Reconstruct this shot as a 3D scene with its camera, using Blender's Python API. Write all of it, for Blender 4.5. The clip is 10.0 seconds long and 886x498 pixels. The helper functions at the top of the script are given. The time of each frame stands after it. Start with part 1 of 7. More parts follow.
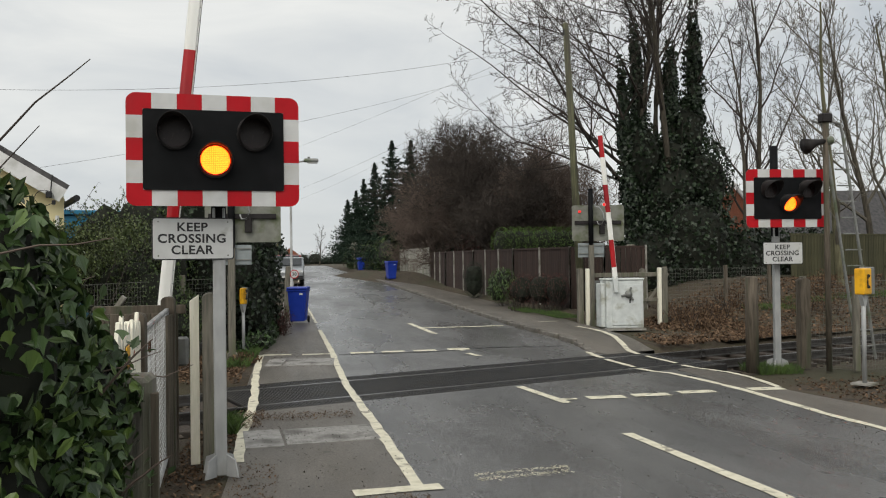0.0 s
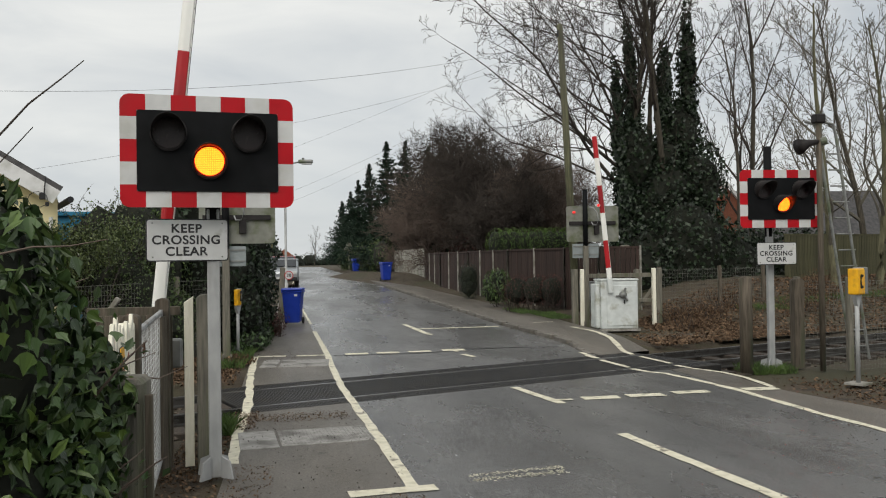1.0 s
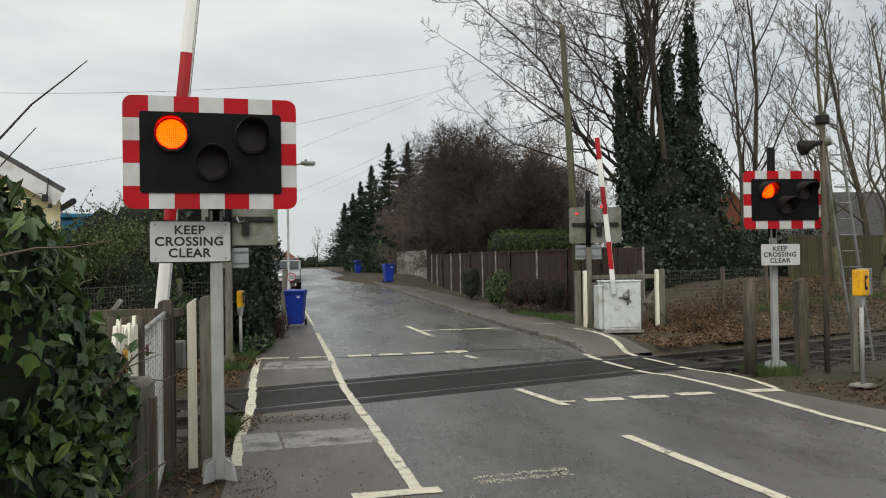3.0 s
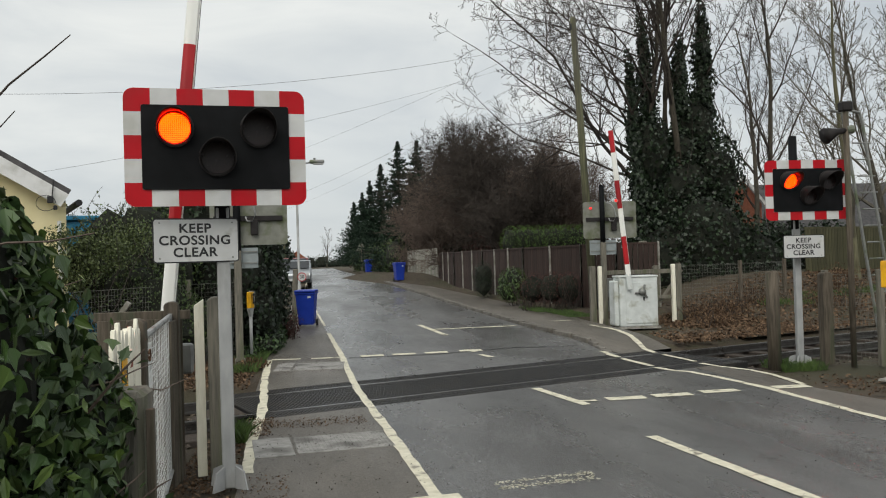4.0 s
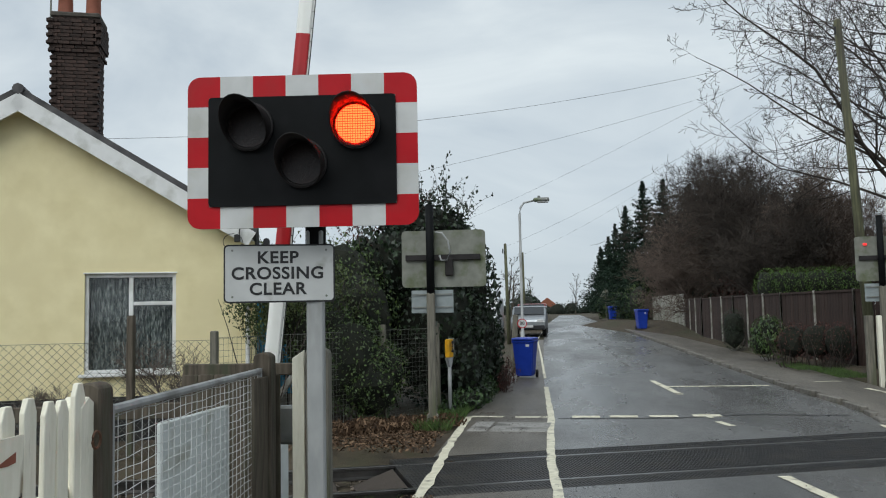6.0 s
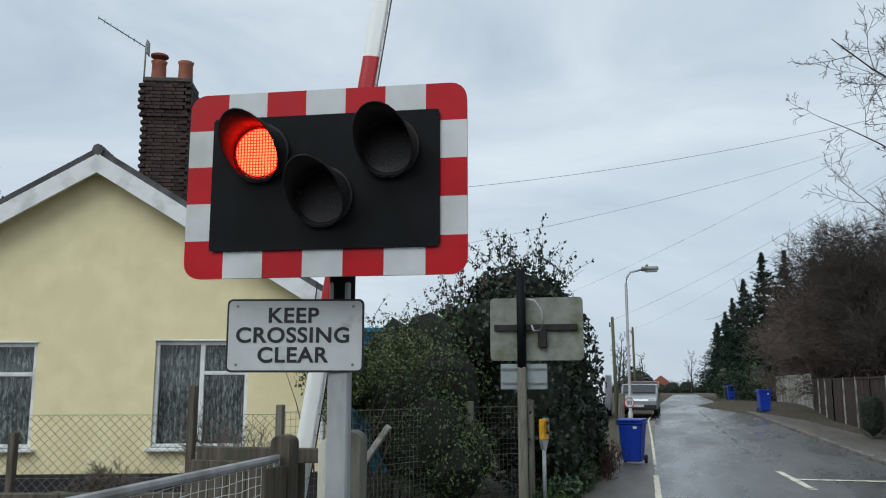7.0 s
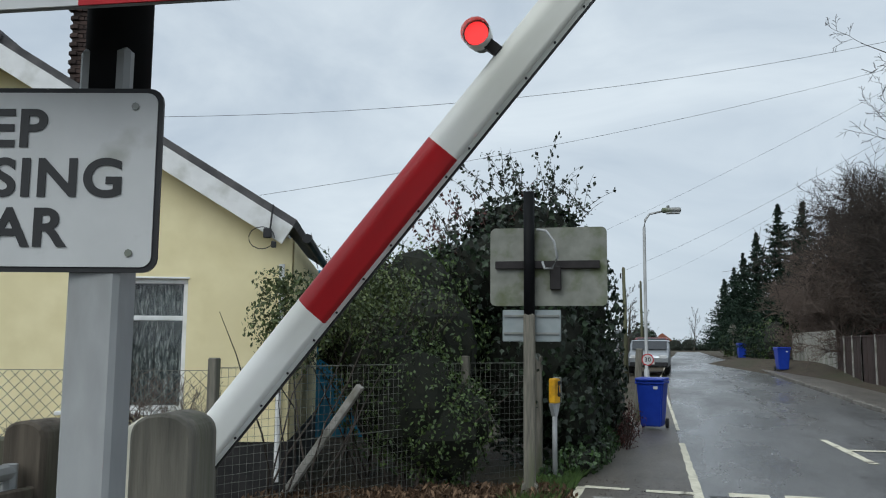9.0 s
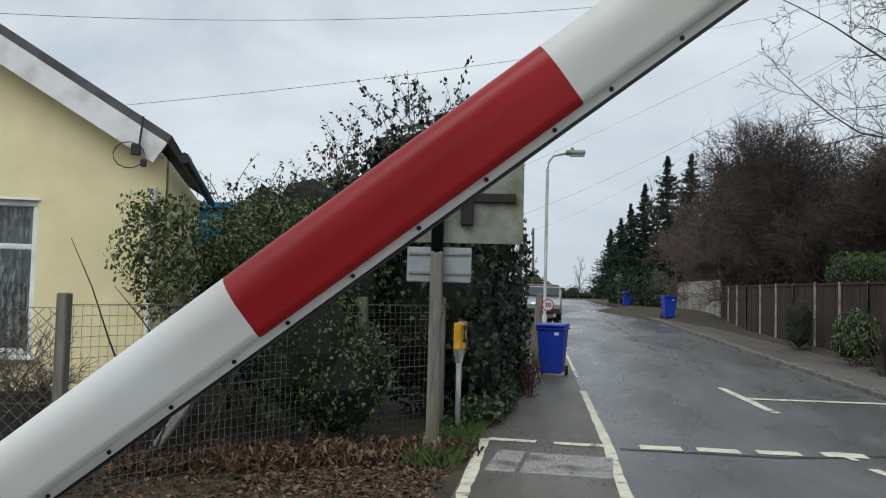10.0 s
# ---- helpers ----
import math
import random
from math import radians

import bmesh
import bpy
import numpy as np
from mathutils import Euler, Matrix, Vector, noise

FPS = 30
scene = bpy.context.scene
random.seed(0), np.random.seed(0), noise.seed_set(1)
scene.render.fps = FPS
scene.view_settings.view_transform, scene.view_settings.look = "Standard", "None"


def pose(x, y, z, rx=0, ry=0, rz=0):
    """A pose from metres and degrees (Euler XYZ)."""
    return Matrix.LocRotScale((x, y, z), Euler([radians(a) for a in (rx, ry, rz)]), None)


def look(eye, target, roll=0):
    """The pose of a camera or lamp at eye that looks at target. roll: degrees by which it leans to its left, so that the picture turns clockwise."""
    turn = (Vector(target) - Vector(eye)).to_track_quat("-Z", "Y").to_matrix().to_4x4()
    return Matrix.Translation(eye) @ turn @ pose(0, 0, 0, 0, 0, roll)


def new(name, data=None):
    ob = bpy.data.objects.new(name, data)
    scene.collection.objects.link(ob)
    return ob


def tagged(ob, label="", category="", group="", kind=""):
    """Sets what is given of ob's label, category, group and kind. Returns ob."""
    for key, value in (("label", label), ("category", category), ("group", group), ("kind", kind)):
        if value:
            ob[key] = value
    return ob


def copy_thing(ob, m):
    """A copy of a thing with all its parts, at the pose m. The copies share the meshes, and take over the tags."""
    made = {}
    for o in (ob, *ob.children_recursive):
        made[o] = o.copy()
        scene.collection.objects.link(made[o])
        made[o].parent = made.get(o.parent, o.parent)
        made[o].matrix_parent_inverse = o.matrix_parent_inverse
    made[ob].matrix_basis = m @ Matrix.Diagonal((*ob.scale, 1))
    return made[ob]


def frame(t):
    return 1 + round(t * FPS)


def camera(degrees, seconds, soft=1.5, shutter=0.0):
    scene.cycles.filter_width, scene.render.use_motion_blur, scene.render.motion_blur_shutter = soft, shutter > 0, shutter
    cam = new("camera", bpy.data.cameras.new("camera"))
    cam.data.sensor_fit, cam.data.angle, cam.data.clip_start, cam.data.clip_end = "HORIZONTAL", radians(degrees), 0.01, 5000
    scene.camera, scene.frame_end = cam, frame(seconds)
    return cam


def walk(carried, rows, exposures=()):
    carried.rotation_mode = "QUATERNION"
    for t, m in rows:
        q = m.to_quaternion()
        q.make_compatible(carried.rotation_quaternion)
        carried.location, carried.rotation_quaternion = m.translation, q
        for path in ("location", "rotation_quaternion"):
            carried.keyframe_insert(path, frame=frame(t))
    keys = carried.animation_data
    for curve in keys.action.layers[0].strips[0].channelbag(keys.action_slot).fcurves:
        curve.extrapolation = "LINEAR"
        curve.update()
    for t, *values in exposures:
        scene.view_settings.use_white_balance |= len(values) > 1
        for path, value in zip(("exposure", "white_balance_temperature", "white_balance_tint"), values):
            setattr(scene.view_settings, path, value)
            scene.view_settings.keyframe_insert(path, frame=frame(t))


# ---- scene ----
cam = camera(55.3, 10.0, 1.1)
METRES, EYE, TILT, LEAN, TURN = 8.1, 2.03, 0.0, 0.0, -9.0
ROWS = [
    (0.0, 0.0, 0.0, 0.0, 0.01, 0.64, 0.7),
    (0.5, -0.0001, -0.0002, 0.0, -0.24, 0.57, 0.75),
    (1.0, -0.0, -0.0003, 0.0, -0.35, 0.7, 0.81),
    (1.5, 0.0001, -0.0006, 0.0, -0.38, 0.76, 0.8),
    (2.0, -0.0003, 0.0002, 0.0001, -0.33, 0.76, 0.72),
    (2.5, -0.0008, 0.0008, 0.0001, -0.31, 0.84, 0.7),
    (4.0, -0.0093, 0.0462, -0.0026, 0.47, 0.71, 1.68),
    (4.5, 0.001, 0.1081, -0.005, 2.78, 1.28, 1.0),
    (5.0, 0.0123, 0.1844, -0.0104, 7.35, 2.14, 1.43),
    (5.5, 0.0452, 0.2543, -0.0129, 13.13, 2.99, 1.69),
    (7.0, 0.0387, 0.4949, -0.0086, 24.75, 9.38, 0.0),
    (7.5, 0.0111, 0.5735, -0.008, 26.45, 11.92, -0.36),
    (8.0, -0.0151, 0.6531, -0.0088, 27.35, 11.99, -0.43),
    (8.5, -0.0517, 0.7377, -0.0118, 25.86, 9.21, 0.2),
    (9.0, -0.0856, 0.8159, -0.0157, 24.83, 6.45, -0.47),
    (9.5, -0.1251, 0.8786, -0.0197, 22.52, 4.31, -1.29),
    (10.0, -0.1558, 0.941, -0.0228, 17.32, 2.86, -1.48),
]
walk(cam, [(t, pose(0, 0, EYE, TILT, LEAN, TURN) @ pose(METRES * x, METRES * y, METRES * z, 90 + pitch, roll, yaw)) for t, x, y, z, yaw, pitch, roll in ROWS[:10]]
     + [(5.7, look((0.775, 2.22, 1.938), (0.572, 4.207, 2.056), -1.4)), (6.8, look((0.934, 3.66, 1.972), (0.437, 5.577, 2.257), -0.45))]
     + [(t, pose(0, 0, EYE, TILT, LEAN, TURN) @ pose(METRES * x, METRES * y, METRES * z, 90 + pitch, roll, yaw)) for t, x, y, z, yaw, pitch, roll in ROWS[10:]],
     [(0.0, 0.1, 6850, 8), (4.5, 0.1, 6750, 6), (5.5, 0.05, 6450, 4), (7.0, 0.0, 5930, 4), (8.5, 0.0, 5930, 4), (10.0, 0.05, 6200, 6)])

# ---- world, sun ----
world = bpy.data.worlds.new("overcast_sky")
scene.world = world
world.use_nodes = True
wn, wl = world.node_tree.nodes, world.node_tree.links
wn.clear()
w_out = wn.new("ShaderNodeOutputWorld")
w_bg = wn.new("ShaderNodeBackground")
w_sky = wn.new("ShaderNodeTexSky")
w_sky.sky_type = 'NISHITA'
w_sky.sun_disc = False
w_sky.sun_elevation = radians(38)
w_sky.sun_rotation = radians(200)
w_tc = wn.new("ShaderNodeTexCoord")
w_map = wn.new("ShaderNodeMapping")
w_map.inputs["Scale"].default_value = (1.0, 1.0, 2.6)
w_noise = wn.new("ShaderNodeTexNoise")
w_noise.inputs["Scale"].default_value = 2.3
w_noise.inputs["Detail"].default_value = 6.0
w_noise.inputs["Roughness"].default_value = 0.55
w_noise.inputs["Distortion"].default_value = 0.6
w_ramp = wn.new("ShaderNodeValToRGB")
w_ramp.color_ramp.elements[0].position = 0.30
w_ramp.color_ramp.elements[0].color = (0.50, 0.545, 0.61, 1)
w_ramp.color_ramp.elements[1].position = 0.68
w_ramp.color_ramp.elements[1].color = (0.80, 0.82, 0.84, 1)
w_mix = wn.new("ShaderNodeMixRGB")
w_mix.inputs[0].default_value = 0.06
wl.new(w_tc.outputs["Generated"], w_map.inputs[0])
wl.new(w_map.outputs[0], w_noise.inputs["Vector"])
wl.new(w_noise.outputs["Fac"], w_ramp.inputs[0])
wl.new(w_ramp.outputs[0], w_mix.inputs[1])
w_sc = wn.new("ShaderNodeVectorMath")
w_sc.operation = 'SCALE'
w_sc.inputs["Scale"].default_value = 0.1
wl.new(w_sky.outputs[0], w_sc.inputs[0])
wl.new(w_sc.outputs[0], w_mix.inputs[2])
wl.new(w_mix.outputs[0], w_bg.inputs[0])
w_bg.inputs[1].default_value = 1.0
wl.new(w_bg.outputs[0], w_out.inputs[0])

sun = new("sun", bpy.data.lights.new("sun", 'SUN'))
sun.data.energy = 1.9
sun.data.angle = radians(50)
sun.data.color = (1.0, 0.97, 0.93)
sun.matrix_world = look((-6, -14, 16), (0, 0, 0))

# ---- materials ----


def nodes_of(name):
    m = bpy.data.materials.new(name)
    m.use_nodes = True
    nt = m.node_tree
    return m, nt.nodes, nt.links, nt.nodes["Principled BSDF"]


def surface(name, colors, scale=8.0, rough=0.7, rough_var=0.15, bump=0.2, bump_scale=None, metal=0.0, stretch=(1, 1, 1), stain=None,
            stain_scale=0.7, stain_at=(0.5, 0.65), random=0.0, spec=0.4, per_island=False, distance=0.01):
    """Noise between the given colours, a second noise of stains, roughness variation and relief."""
    m, n, l, b = nodes_of(name)
    tc = n.new("ShaderNodeTexCoord")
    mp = n.new("ShaderNodeMapping")
    mp.inputs["Scale"].default_value = stretch
    geo = n.new("ShaderNodeNewGeometry")
    l.new(geo.outputs["Position"] if per_island else tc.outputs["Object"], mp.inputs[0])
    nz = n.new("ShaderNodeTexNoise")
    nz.inputs["Scale"].default_value = scale
    nz.inputs["Detail"].default_value = 5
    l.new(mp.outputs[0], nz.inputs["Vector"])
    ramp = n.new("ShaderNodeValToRGB")
    els = ramp.color_ramp.elements
    while len(els) < len(colors):
        els.new(0.5)
    for i, c in enumerate(colors):
        els[i].position = 0.3 + 0.4 * i / max(1, len(colors) - 1)
        els[i].color = (*c, 1)
    l.new(nz.outputs["Fac"], ramp.inputs[0])
    color = ramp.outputs[0]
    if stain:
        nz2 = n.new("ShaderNodeTexNoise")
        nz2.inputs["Scale"].default_value = stain_scale
        nz2.inputs["Detail"].default_value = 6
        l.new(mp.outputs[0], nz2.inputs["Vector"])
        mr = n.new("ShaderNodeMapRange")
        mr.inputs[1].default_value, mr.inputs[2].default_value = stain_at
        l.new(nz2.outputs["Fac"], mr.inputs[0])
        mix = n.new("ShaderNodeMixRGB")
        l.new(mr.outputs[0], mix.inputs[0])
        l.new(color, mix.inputs[1])
        mix.inputs[2].default_value = (*stain, 1)
        color = mix.outputs[0]
    if random:
        src = geo.outputs["Random Per Island"]
        if not per_island:
            oi = n.new("ShaderNodeObjectInfo")
            src = oi.outputs["Random"]
        hsv = n.new("ShaderNodeHueSaturation")
        mr3 = n.new("ShaderNodeMapRange")
        mr3.inputs[3].default_value, mr3.inputs[4].default_value = 1 - random, 1 + random
        l.new(src, mr3.inputs[0])
        l.new(mr3.outputs[0], hsv.inputs["Value"])
        l.new(color, hsv.inputs["Color"])
        color = hsv.outputs[0]
    l.new(color, b.inputs["Base Color"])
    b.inputs["Metallic"].default_value = metal
    b.inputs["Specular IOR Level"].default_value = spec
    mr2 = n.new("ShaderNodeMapRange")
    mr2.inputs[3].default_value, mr2.inputs[4].default_value = max(0.02, rough - rough_var), min(1, rough + rough_var)
    nz3 = n.new("ShaderNodeTexNoise")
    nz3.inputs["Scale"].default_value = scale * 0.35
    nz3.inputs["Detail"].default_value = 4
    l.new(mp.outputs[0], nz3.inputs["Vector"])
    l.new(nz3.outputs["Fac"], mr2.inputs[0])
    l.new(mr2.outputs[0], b.inputs["Roughness"])
    if bump:
        nb = n.new("ShaderNodeTexNoise")
        nb.inputs["Scale"].default_value = bump_scale or scale * 3
        nb.inputs["Detail"].default_value = 3
        l.new(mp.outputs[0], nb.inputs["Vector"])
        bp = n.new("ShaderNodeBump")
        bp.inputs["Strength"].default_value = bump
        bp.inputs["Distance"].default_value = distance
        l.new(nb.outputs["Fac"], bp.inputs["Height"])
        l.new(bp.outputs[0], b.inputs["Normal"])
    return m


def glow(name, color, strength):
    m, n, l, b = nodes_of(name)
    b.inputs["Base Color"].default_value = (*[c * 0.3 for c in color], 1)
    b.inputs["Emission Color"].default_value = (*color, 1)
    b.inputs["Emission Strength"].default_value = strength
    return m


def leafy(name, dark, light, rough=0.35, spec=0.5, trans=0.15):
    m, n, l, b = nodes_of(name)
    geo = n.new("ShaderNodeNewGeometry")
    ramp = n.new("ShaderNodeValToRGB")
    ramp.color_ramp.elements[0].color = (*dark, 1)
    ramp.color_ramp.elements[1].color = (*light, 1)
    mid = ramp.color_ramp.elements.new(0.6)
    mid.color = (*[d * 0.65 + g * 0.35 for d, g in zip(dark, light)], 1)
    l.new(geo.outputs["Random Per Island"], ramp.inputs[0])
    l.new(ramp.outputs[0], b.inputs["Base Color"])
    b.inputs["Roughness"].default_value = rough
    b.inputs["Specular IOR Level"].default_value = spec
    b.inputs["Subsurface Weight"].default_value = 0.0
    b.inputs["Transmission Weight"].default_value = 0.0
    return m


def asphalt(name, base, wet=0.5, agg=260.0):
    m, n, l, b = nodes_of(name)
    tc = n.new("ShaderNodeTexCoord")
    grain = n.new("ShaderNodeTexNoise")
    grain.inputs["Scale"].default_value = agg * 0.35
    grain.inputs["Detail"].default_value = 3
    l.new(tc.outputs["Object"], grain.inputs["Vector"])
    big = n.new("ShaderNodeTexNoise")
    mp = n.new("ShaderNodeMapping")
    mp.inputs["Scale"].default_value = (1.0, 0.32, 1.0)
    l.new(tc.outputs["Object"], mp.inputs[0])
    big.inputs["Scale"].default_value = 0.9
    big.inputs["Detail"].default_value = 7
    big.inputs["Roughness"].default_value = 0.62
    l.new(mp.outputs[0], big.inputs["Vector"])
    ramp = n.new("ShaderNodeValToRGB")
    ramp.color_ramp.elements[0].position, ramp.color_ramp.elements[1].position = 0.3, 0.75
    ramp.color_ramp.elements[0].color = (*[c * 0.40 for c in base], 1)
    ramp.color_ramp.elements[1].color = (*[c * 1.75 for c in base], 1)
    l.new(grain.outputs["Fac"], ramp.inputs[0])
    patch = n.new("ShaderNodeMapRange")
    patch.inputs[1].default_value, patch.inputs[2].default_value = 0.35, 0.7
    patch.inputs[3].default_value, patch.inputs[4].default_value = 0.72, 1.3
    l.new(big.outputs["Fac"], patch.inputs[0])
    mul = n.new("ShaderNodeVectorMath")
    mul.operation = 'SCALE'
    l.new(ramp.outputs[0], mul.inputs[0])
    l.new(patch.outputs[0], mul.inputs["Scale"])
    l.new(mul.outputs[0], b.inputs["Base Color"])
    midn = n.new("ShaderNodeTexNoise")
    midn.inputs["Scale"].default_value = 34.0
    midn.inputs["Detail"].default_value = 5
    midn.inputs["Roughness"].default_value = 0.75
    l.new(tc.outputs["Object"], midn.inputs["Vector"])
    mm = n.new("ShaderNodeMapRange")
    mm.inputs[1].default_value, mm.inputs[2].default_value = 0.3, 0.7
    mm.inputs[3].default_value, mm.inputs[4].default_value = 0.42, 1.58
    l.new(midn.outputs["Fac"], mm.inputs[0])
    mul3 = n.new("ShaderNodeVectorMath")
    mul3.operation = 'SCALE'
    l.new(mul.outputs[0], mul3.inputs[0])
    l.new(mm.outputs[0], mul3.inputs["Scale"])
    blot = n.new("ShaderNodeTexNoise")
    blot.inputs["Scale"].default_value = 2.4
    blot.inputs["Detail"].default_value = 8
    blot.inputs["Roughness"].default_value = 0.7
    l.new(tc.outputs["Object"], blot.inputs["Vector"])
    bl = n.new("ShaderNodeMapRange")
    bl.inputs[1].default_value, bl.inputs[2].default_value = 0.61, 0.67
    bl.inputs[3].default_value, bl.inputs[4].default_value = 1.0, 0.34
    l.new(blot.outputs["Fac"], bl.inputs[0])
    mul2 = n.new("ShaderNodeVectorMath")
    mul2.operation = 'SCALE'
    l.new(mul3.outputs[0], mul2.inputs[0])
    l.new(bl.outputs[0], mul2.inputs["Scale"])
    l.new(mul2.outputs[0], b.inputs["Base Color"])
    wetn = n.new("ShaderNodeTexNoise")
    wetn.inputs["Scale"].default_value = 0.55
    wetn.inputs["Detail"].default_value = 6
    wetn.inputs["Roughness"].default_value = 0.6
    l.new(mp.outputs[0], wetn.inputs["Vector"])
    rr = n.new("ShaderNodeMapRange")
    rr.inputs[1].default_value, rr.inputs[2].default_value = 0.36, 0.64
    rr.inputs[3].default_value, rr.inputs[4].default_value = 0.62 - 0.46 * wet, 0.8 - 0.36 * wet
    l.new(wetn.outputs["Fac"], rr.inputs[0])
    l.new(rr.outputs[0], b.inputs["Roughness"])
    b.inputs["Specular IOR Level"].default_value = 0.5
    bp = n.new("ShaderNodeBump")
    bp.inputs["Strength"].default_value = 0.8
    bp.inputs["Distance"].default_value = 0.006
    l.new(grain.outputs["Fac"], bp.inputs["Height"])
    l.new(bp.outputs[0], b.inputs["Normal"])
    return m


M = {}
M["asphalt"] = asphalt("wet_asphalt", (0.108, 0.107, 0.105), 1.0)
M["footway"] = asphalt("footway_asphalt", (0.112, 0.100, 0.084), 0.5)
M["soil"] = surface("verge_soil", [(0.028, 0.022, 0.015), (0.07, 0.053, 0.036), (0.055, 0.05, 0.026)], 3.0, 0.9, 0.08, 0.9, 40, stain=(0.045, 0.043, 0.022), stain_scale=0.35, distance=0.03)
M["litter"] = surface("leaf_litter", [(0.05, 0.03, 0.017), (0.13, 0.082, 0.05), (0.2, 0.14, 0.09)], 14, 0.9, 0.1, 1.0, 45, stain=(0.04, 0.035, 0.02), stain_scale=1.2, distance=0.03)
M["grass"] = surface("grass_blade", [(0.03, 0.06, 0.012), (0.07, 0.115, 0.025)], 3.0, 0.6, 0.1, 0, random=0.4, per_island=True)
M["paint"] = surface("road_paint", [(0.52, 0.49, 0.37), (0.72, 0.68, 0.55)], 9, 0.6, 0.15, 0.4, 60, stain=(0.22, 0.20, 0.16), stain_scale=5.0, stain_at=(0.57, 0.68))
M["paint_faded"] = surface("worn_road_paint", [(0.08, 0.08, 0.078), (0.22, 0.22, 0.21)], 16, 0.7, 0.1, 0.4, 60, stain=(0.06, 0.06, 0.058), stain_scale=7.0, stain_at=(0.47, 0.55))
M["deck"] = surface("rubber_deck", [(0.014, 0.014, 0.015), (0.032, 0.031, 0.031)], 5, 0.42, 0.12, 0.3, 90, stain=(0.04, 0.037, 0.033), stain_scale=2)
M["steel_rail"] = surface("rail_steel", [(0.110, 0.105, 0.099), (0.182, 0.176, 0.171)], 6, 0.3, 0.1, 0.1, metal=0.9)
M["rust"] = surface("rusty_steel", [(0.07, 0.035, 0.02), (0.13, 0.07, 0.04)], 20, 0.85, 0.1, 0.5)
M["ballast"] = surface("ballast_stone", [(0.05, 0.04, 0.032), (0.15, 0.125, 0.1)], 12, 0.9, 0.08, 0.3, random=0.35, per_island=True)
M["sleeper"] = surface("sleeper_wood", [(0.03, 0.025, 0.02), (0.07, 0.055, 0.045)], 8, 0.9, 0.1, 0.6, stretch=(1, 8, 8))
M["kerb"] = surface("kerb_stone", [(0.09, 0.082, 0.07), (0.2, 0.185, 0.165)], 12, 0.8, 0.1, 0.4, stain=(0.05, 0.05, 0.035), stain_scale=2.5, random=0.15)
M["concrete"] = surface("weathered_concrete", [(0.2, 0.19, 0.17), (0.34, 0.33, 0.3)], 14, 0.85, 0.1, 0.5, stain=(0.12, 0.115, 0.085), stain_scale=2.2)
M["tactile"] = surface("concrete_slab", [(0.208, 0.202, 0.189), (0.351, 0.338, 0.319)], 10, 0.6, 0.15, 0.4, stain=(0.1, 0.095, 0.085), stain_scale=2.2)
M["galv"] = surface("galvanised_post", [(0.27, 0.28, 0.28), (0.38, 0.385, 0.385)], 9, 0.55, 0.12, 0.1, stain=(0.2, 0.2, 0.19), stain_scale=3.0, metal=0.15, stretch=(1, 1, 0.35))
M["black"] = surface("black_board", [(0.004, 0.0045, 0.005), (0.007, 0.0078, 0.0088)], 6, 0.65, 0.1, 0.05, stain=(0.010, 0.010, 0.0115), stain_scale=2, spec=0.12)
M["hood"] = surface("black_hood", [(0.016, 0.014, 0.014), (0.028, 0.025, 0.025)], 9, 0.55, 0.1, 0.05, spec=0.2)
M["lens_dark"] = surface("unlit_lens", [(0.012, 0.007, 0.007), (0.028, 0.015, 0.014)], 60, 0.25, 0.08, 0.2, 120, spec=0.3)
M["white"] = surface("white_reflective", [(0.50, 0.505, 0.50), (0.59, 0.595, 0.59)], 6, 0.5, 0.12, 0.05, stain=(0.44, 0.44, 0.415), stain_scale=3)
M["red"] = surface("red_reflective", [(0.38, 0.004, 0.010), (0.47, 0.006, 0.014)], 6, 0.5, 0.12, 0.05, stain=(0.34, 0.012, 0.016), stain_scale=3, spec=0.2)
M["boom_white"] = surface("boom_white_paint", [(0.80, 0.80, 0.76), (0.87, 0.87, 0.84)], 5, 0.35, 0.1, 0.05, stain=(0.64, 0.64, 0.58), stain_scale=2.2, stretch=(0.3, 1, 1))
M["boom_red"] = surface("boom_red_paint", [(0.36, 0.008, 0.012), (0.46, 0.012, 0.018)], 5, 0.35, 0.1, 0.05, stain=(0.26, 0.008, 0.012), stain_scale=2.2, stretch=(0.3, 1, 1))
M["sign_face"] = surface("sign_face", [(0.46, 0.465, 0.46), (0.55, 0.555, 0.55)], 5, 0.5, 0.1, 0.05, stain=(0.36, 0.36, 0.33), stain_scale=6, stain_at=(0.6, 0.75))
M["ink"] = surface("black_ink", [(0.012, 0.012, 0.013), (0.02, 0.02, 0.022)], 8, 0.5, 0.1, 0)
M["white_wood"] = surface("flaking_white_wood", [(0.74, 0.71, 0.58), (0.86, 0.83, 0.71)], 14, 0.7, 0.12, 0.4, stain=(0.30, 0.25, 0.17), stain_scale=7, stain_at=(0.62, 0.74), stretch=(2, 2, 0.35))
M["old_wood"] = surface("weathered_wood", [(0.045, 0.036, 0.026), (0.13, 0.108, 0.082)], 9, 0.85, 0.1, 0.6, stain=(0.06, 0.065, 0.04), stain_scale=2.5, stretch=(3, 3, 0.3))
M["grey_wood"] = surface("grey_post_wood", [(0.09, 0.085, 0.07), (0.2, 0.185, 0.15)], 9, 0.85, 0.1, 0.6, stain=(0.1, 0.105, 0.065), stain_scale=2.0, stretch=(3, 3, 0.3))
M["brown_fence"] = surface("brown_fence_paint", [(0.026, 0.016, 0.013), (0.050, 0.030, 0.024)], 7, 0.85, 0.08, 0.5, stretch=(3, 3, 0.25), random=0.2)
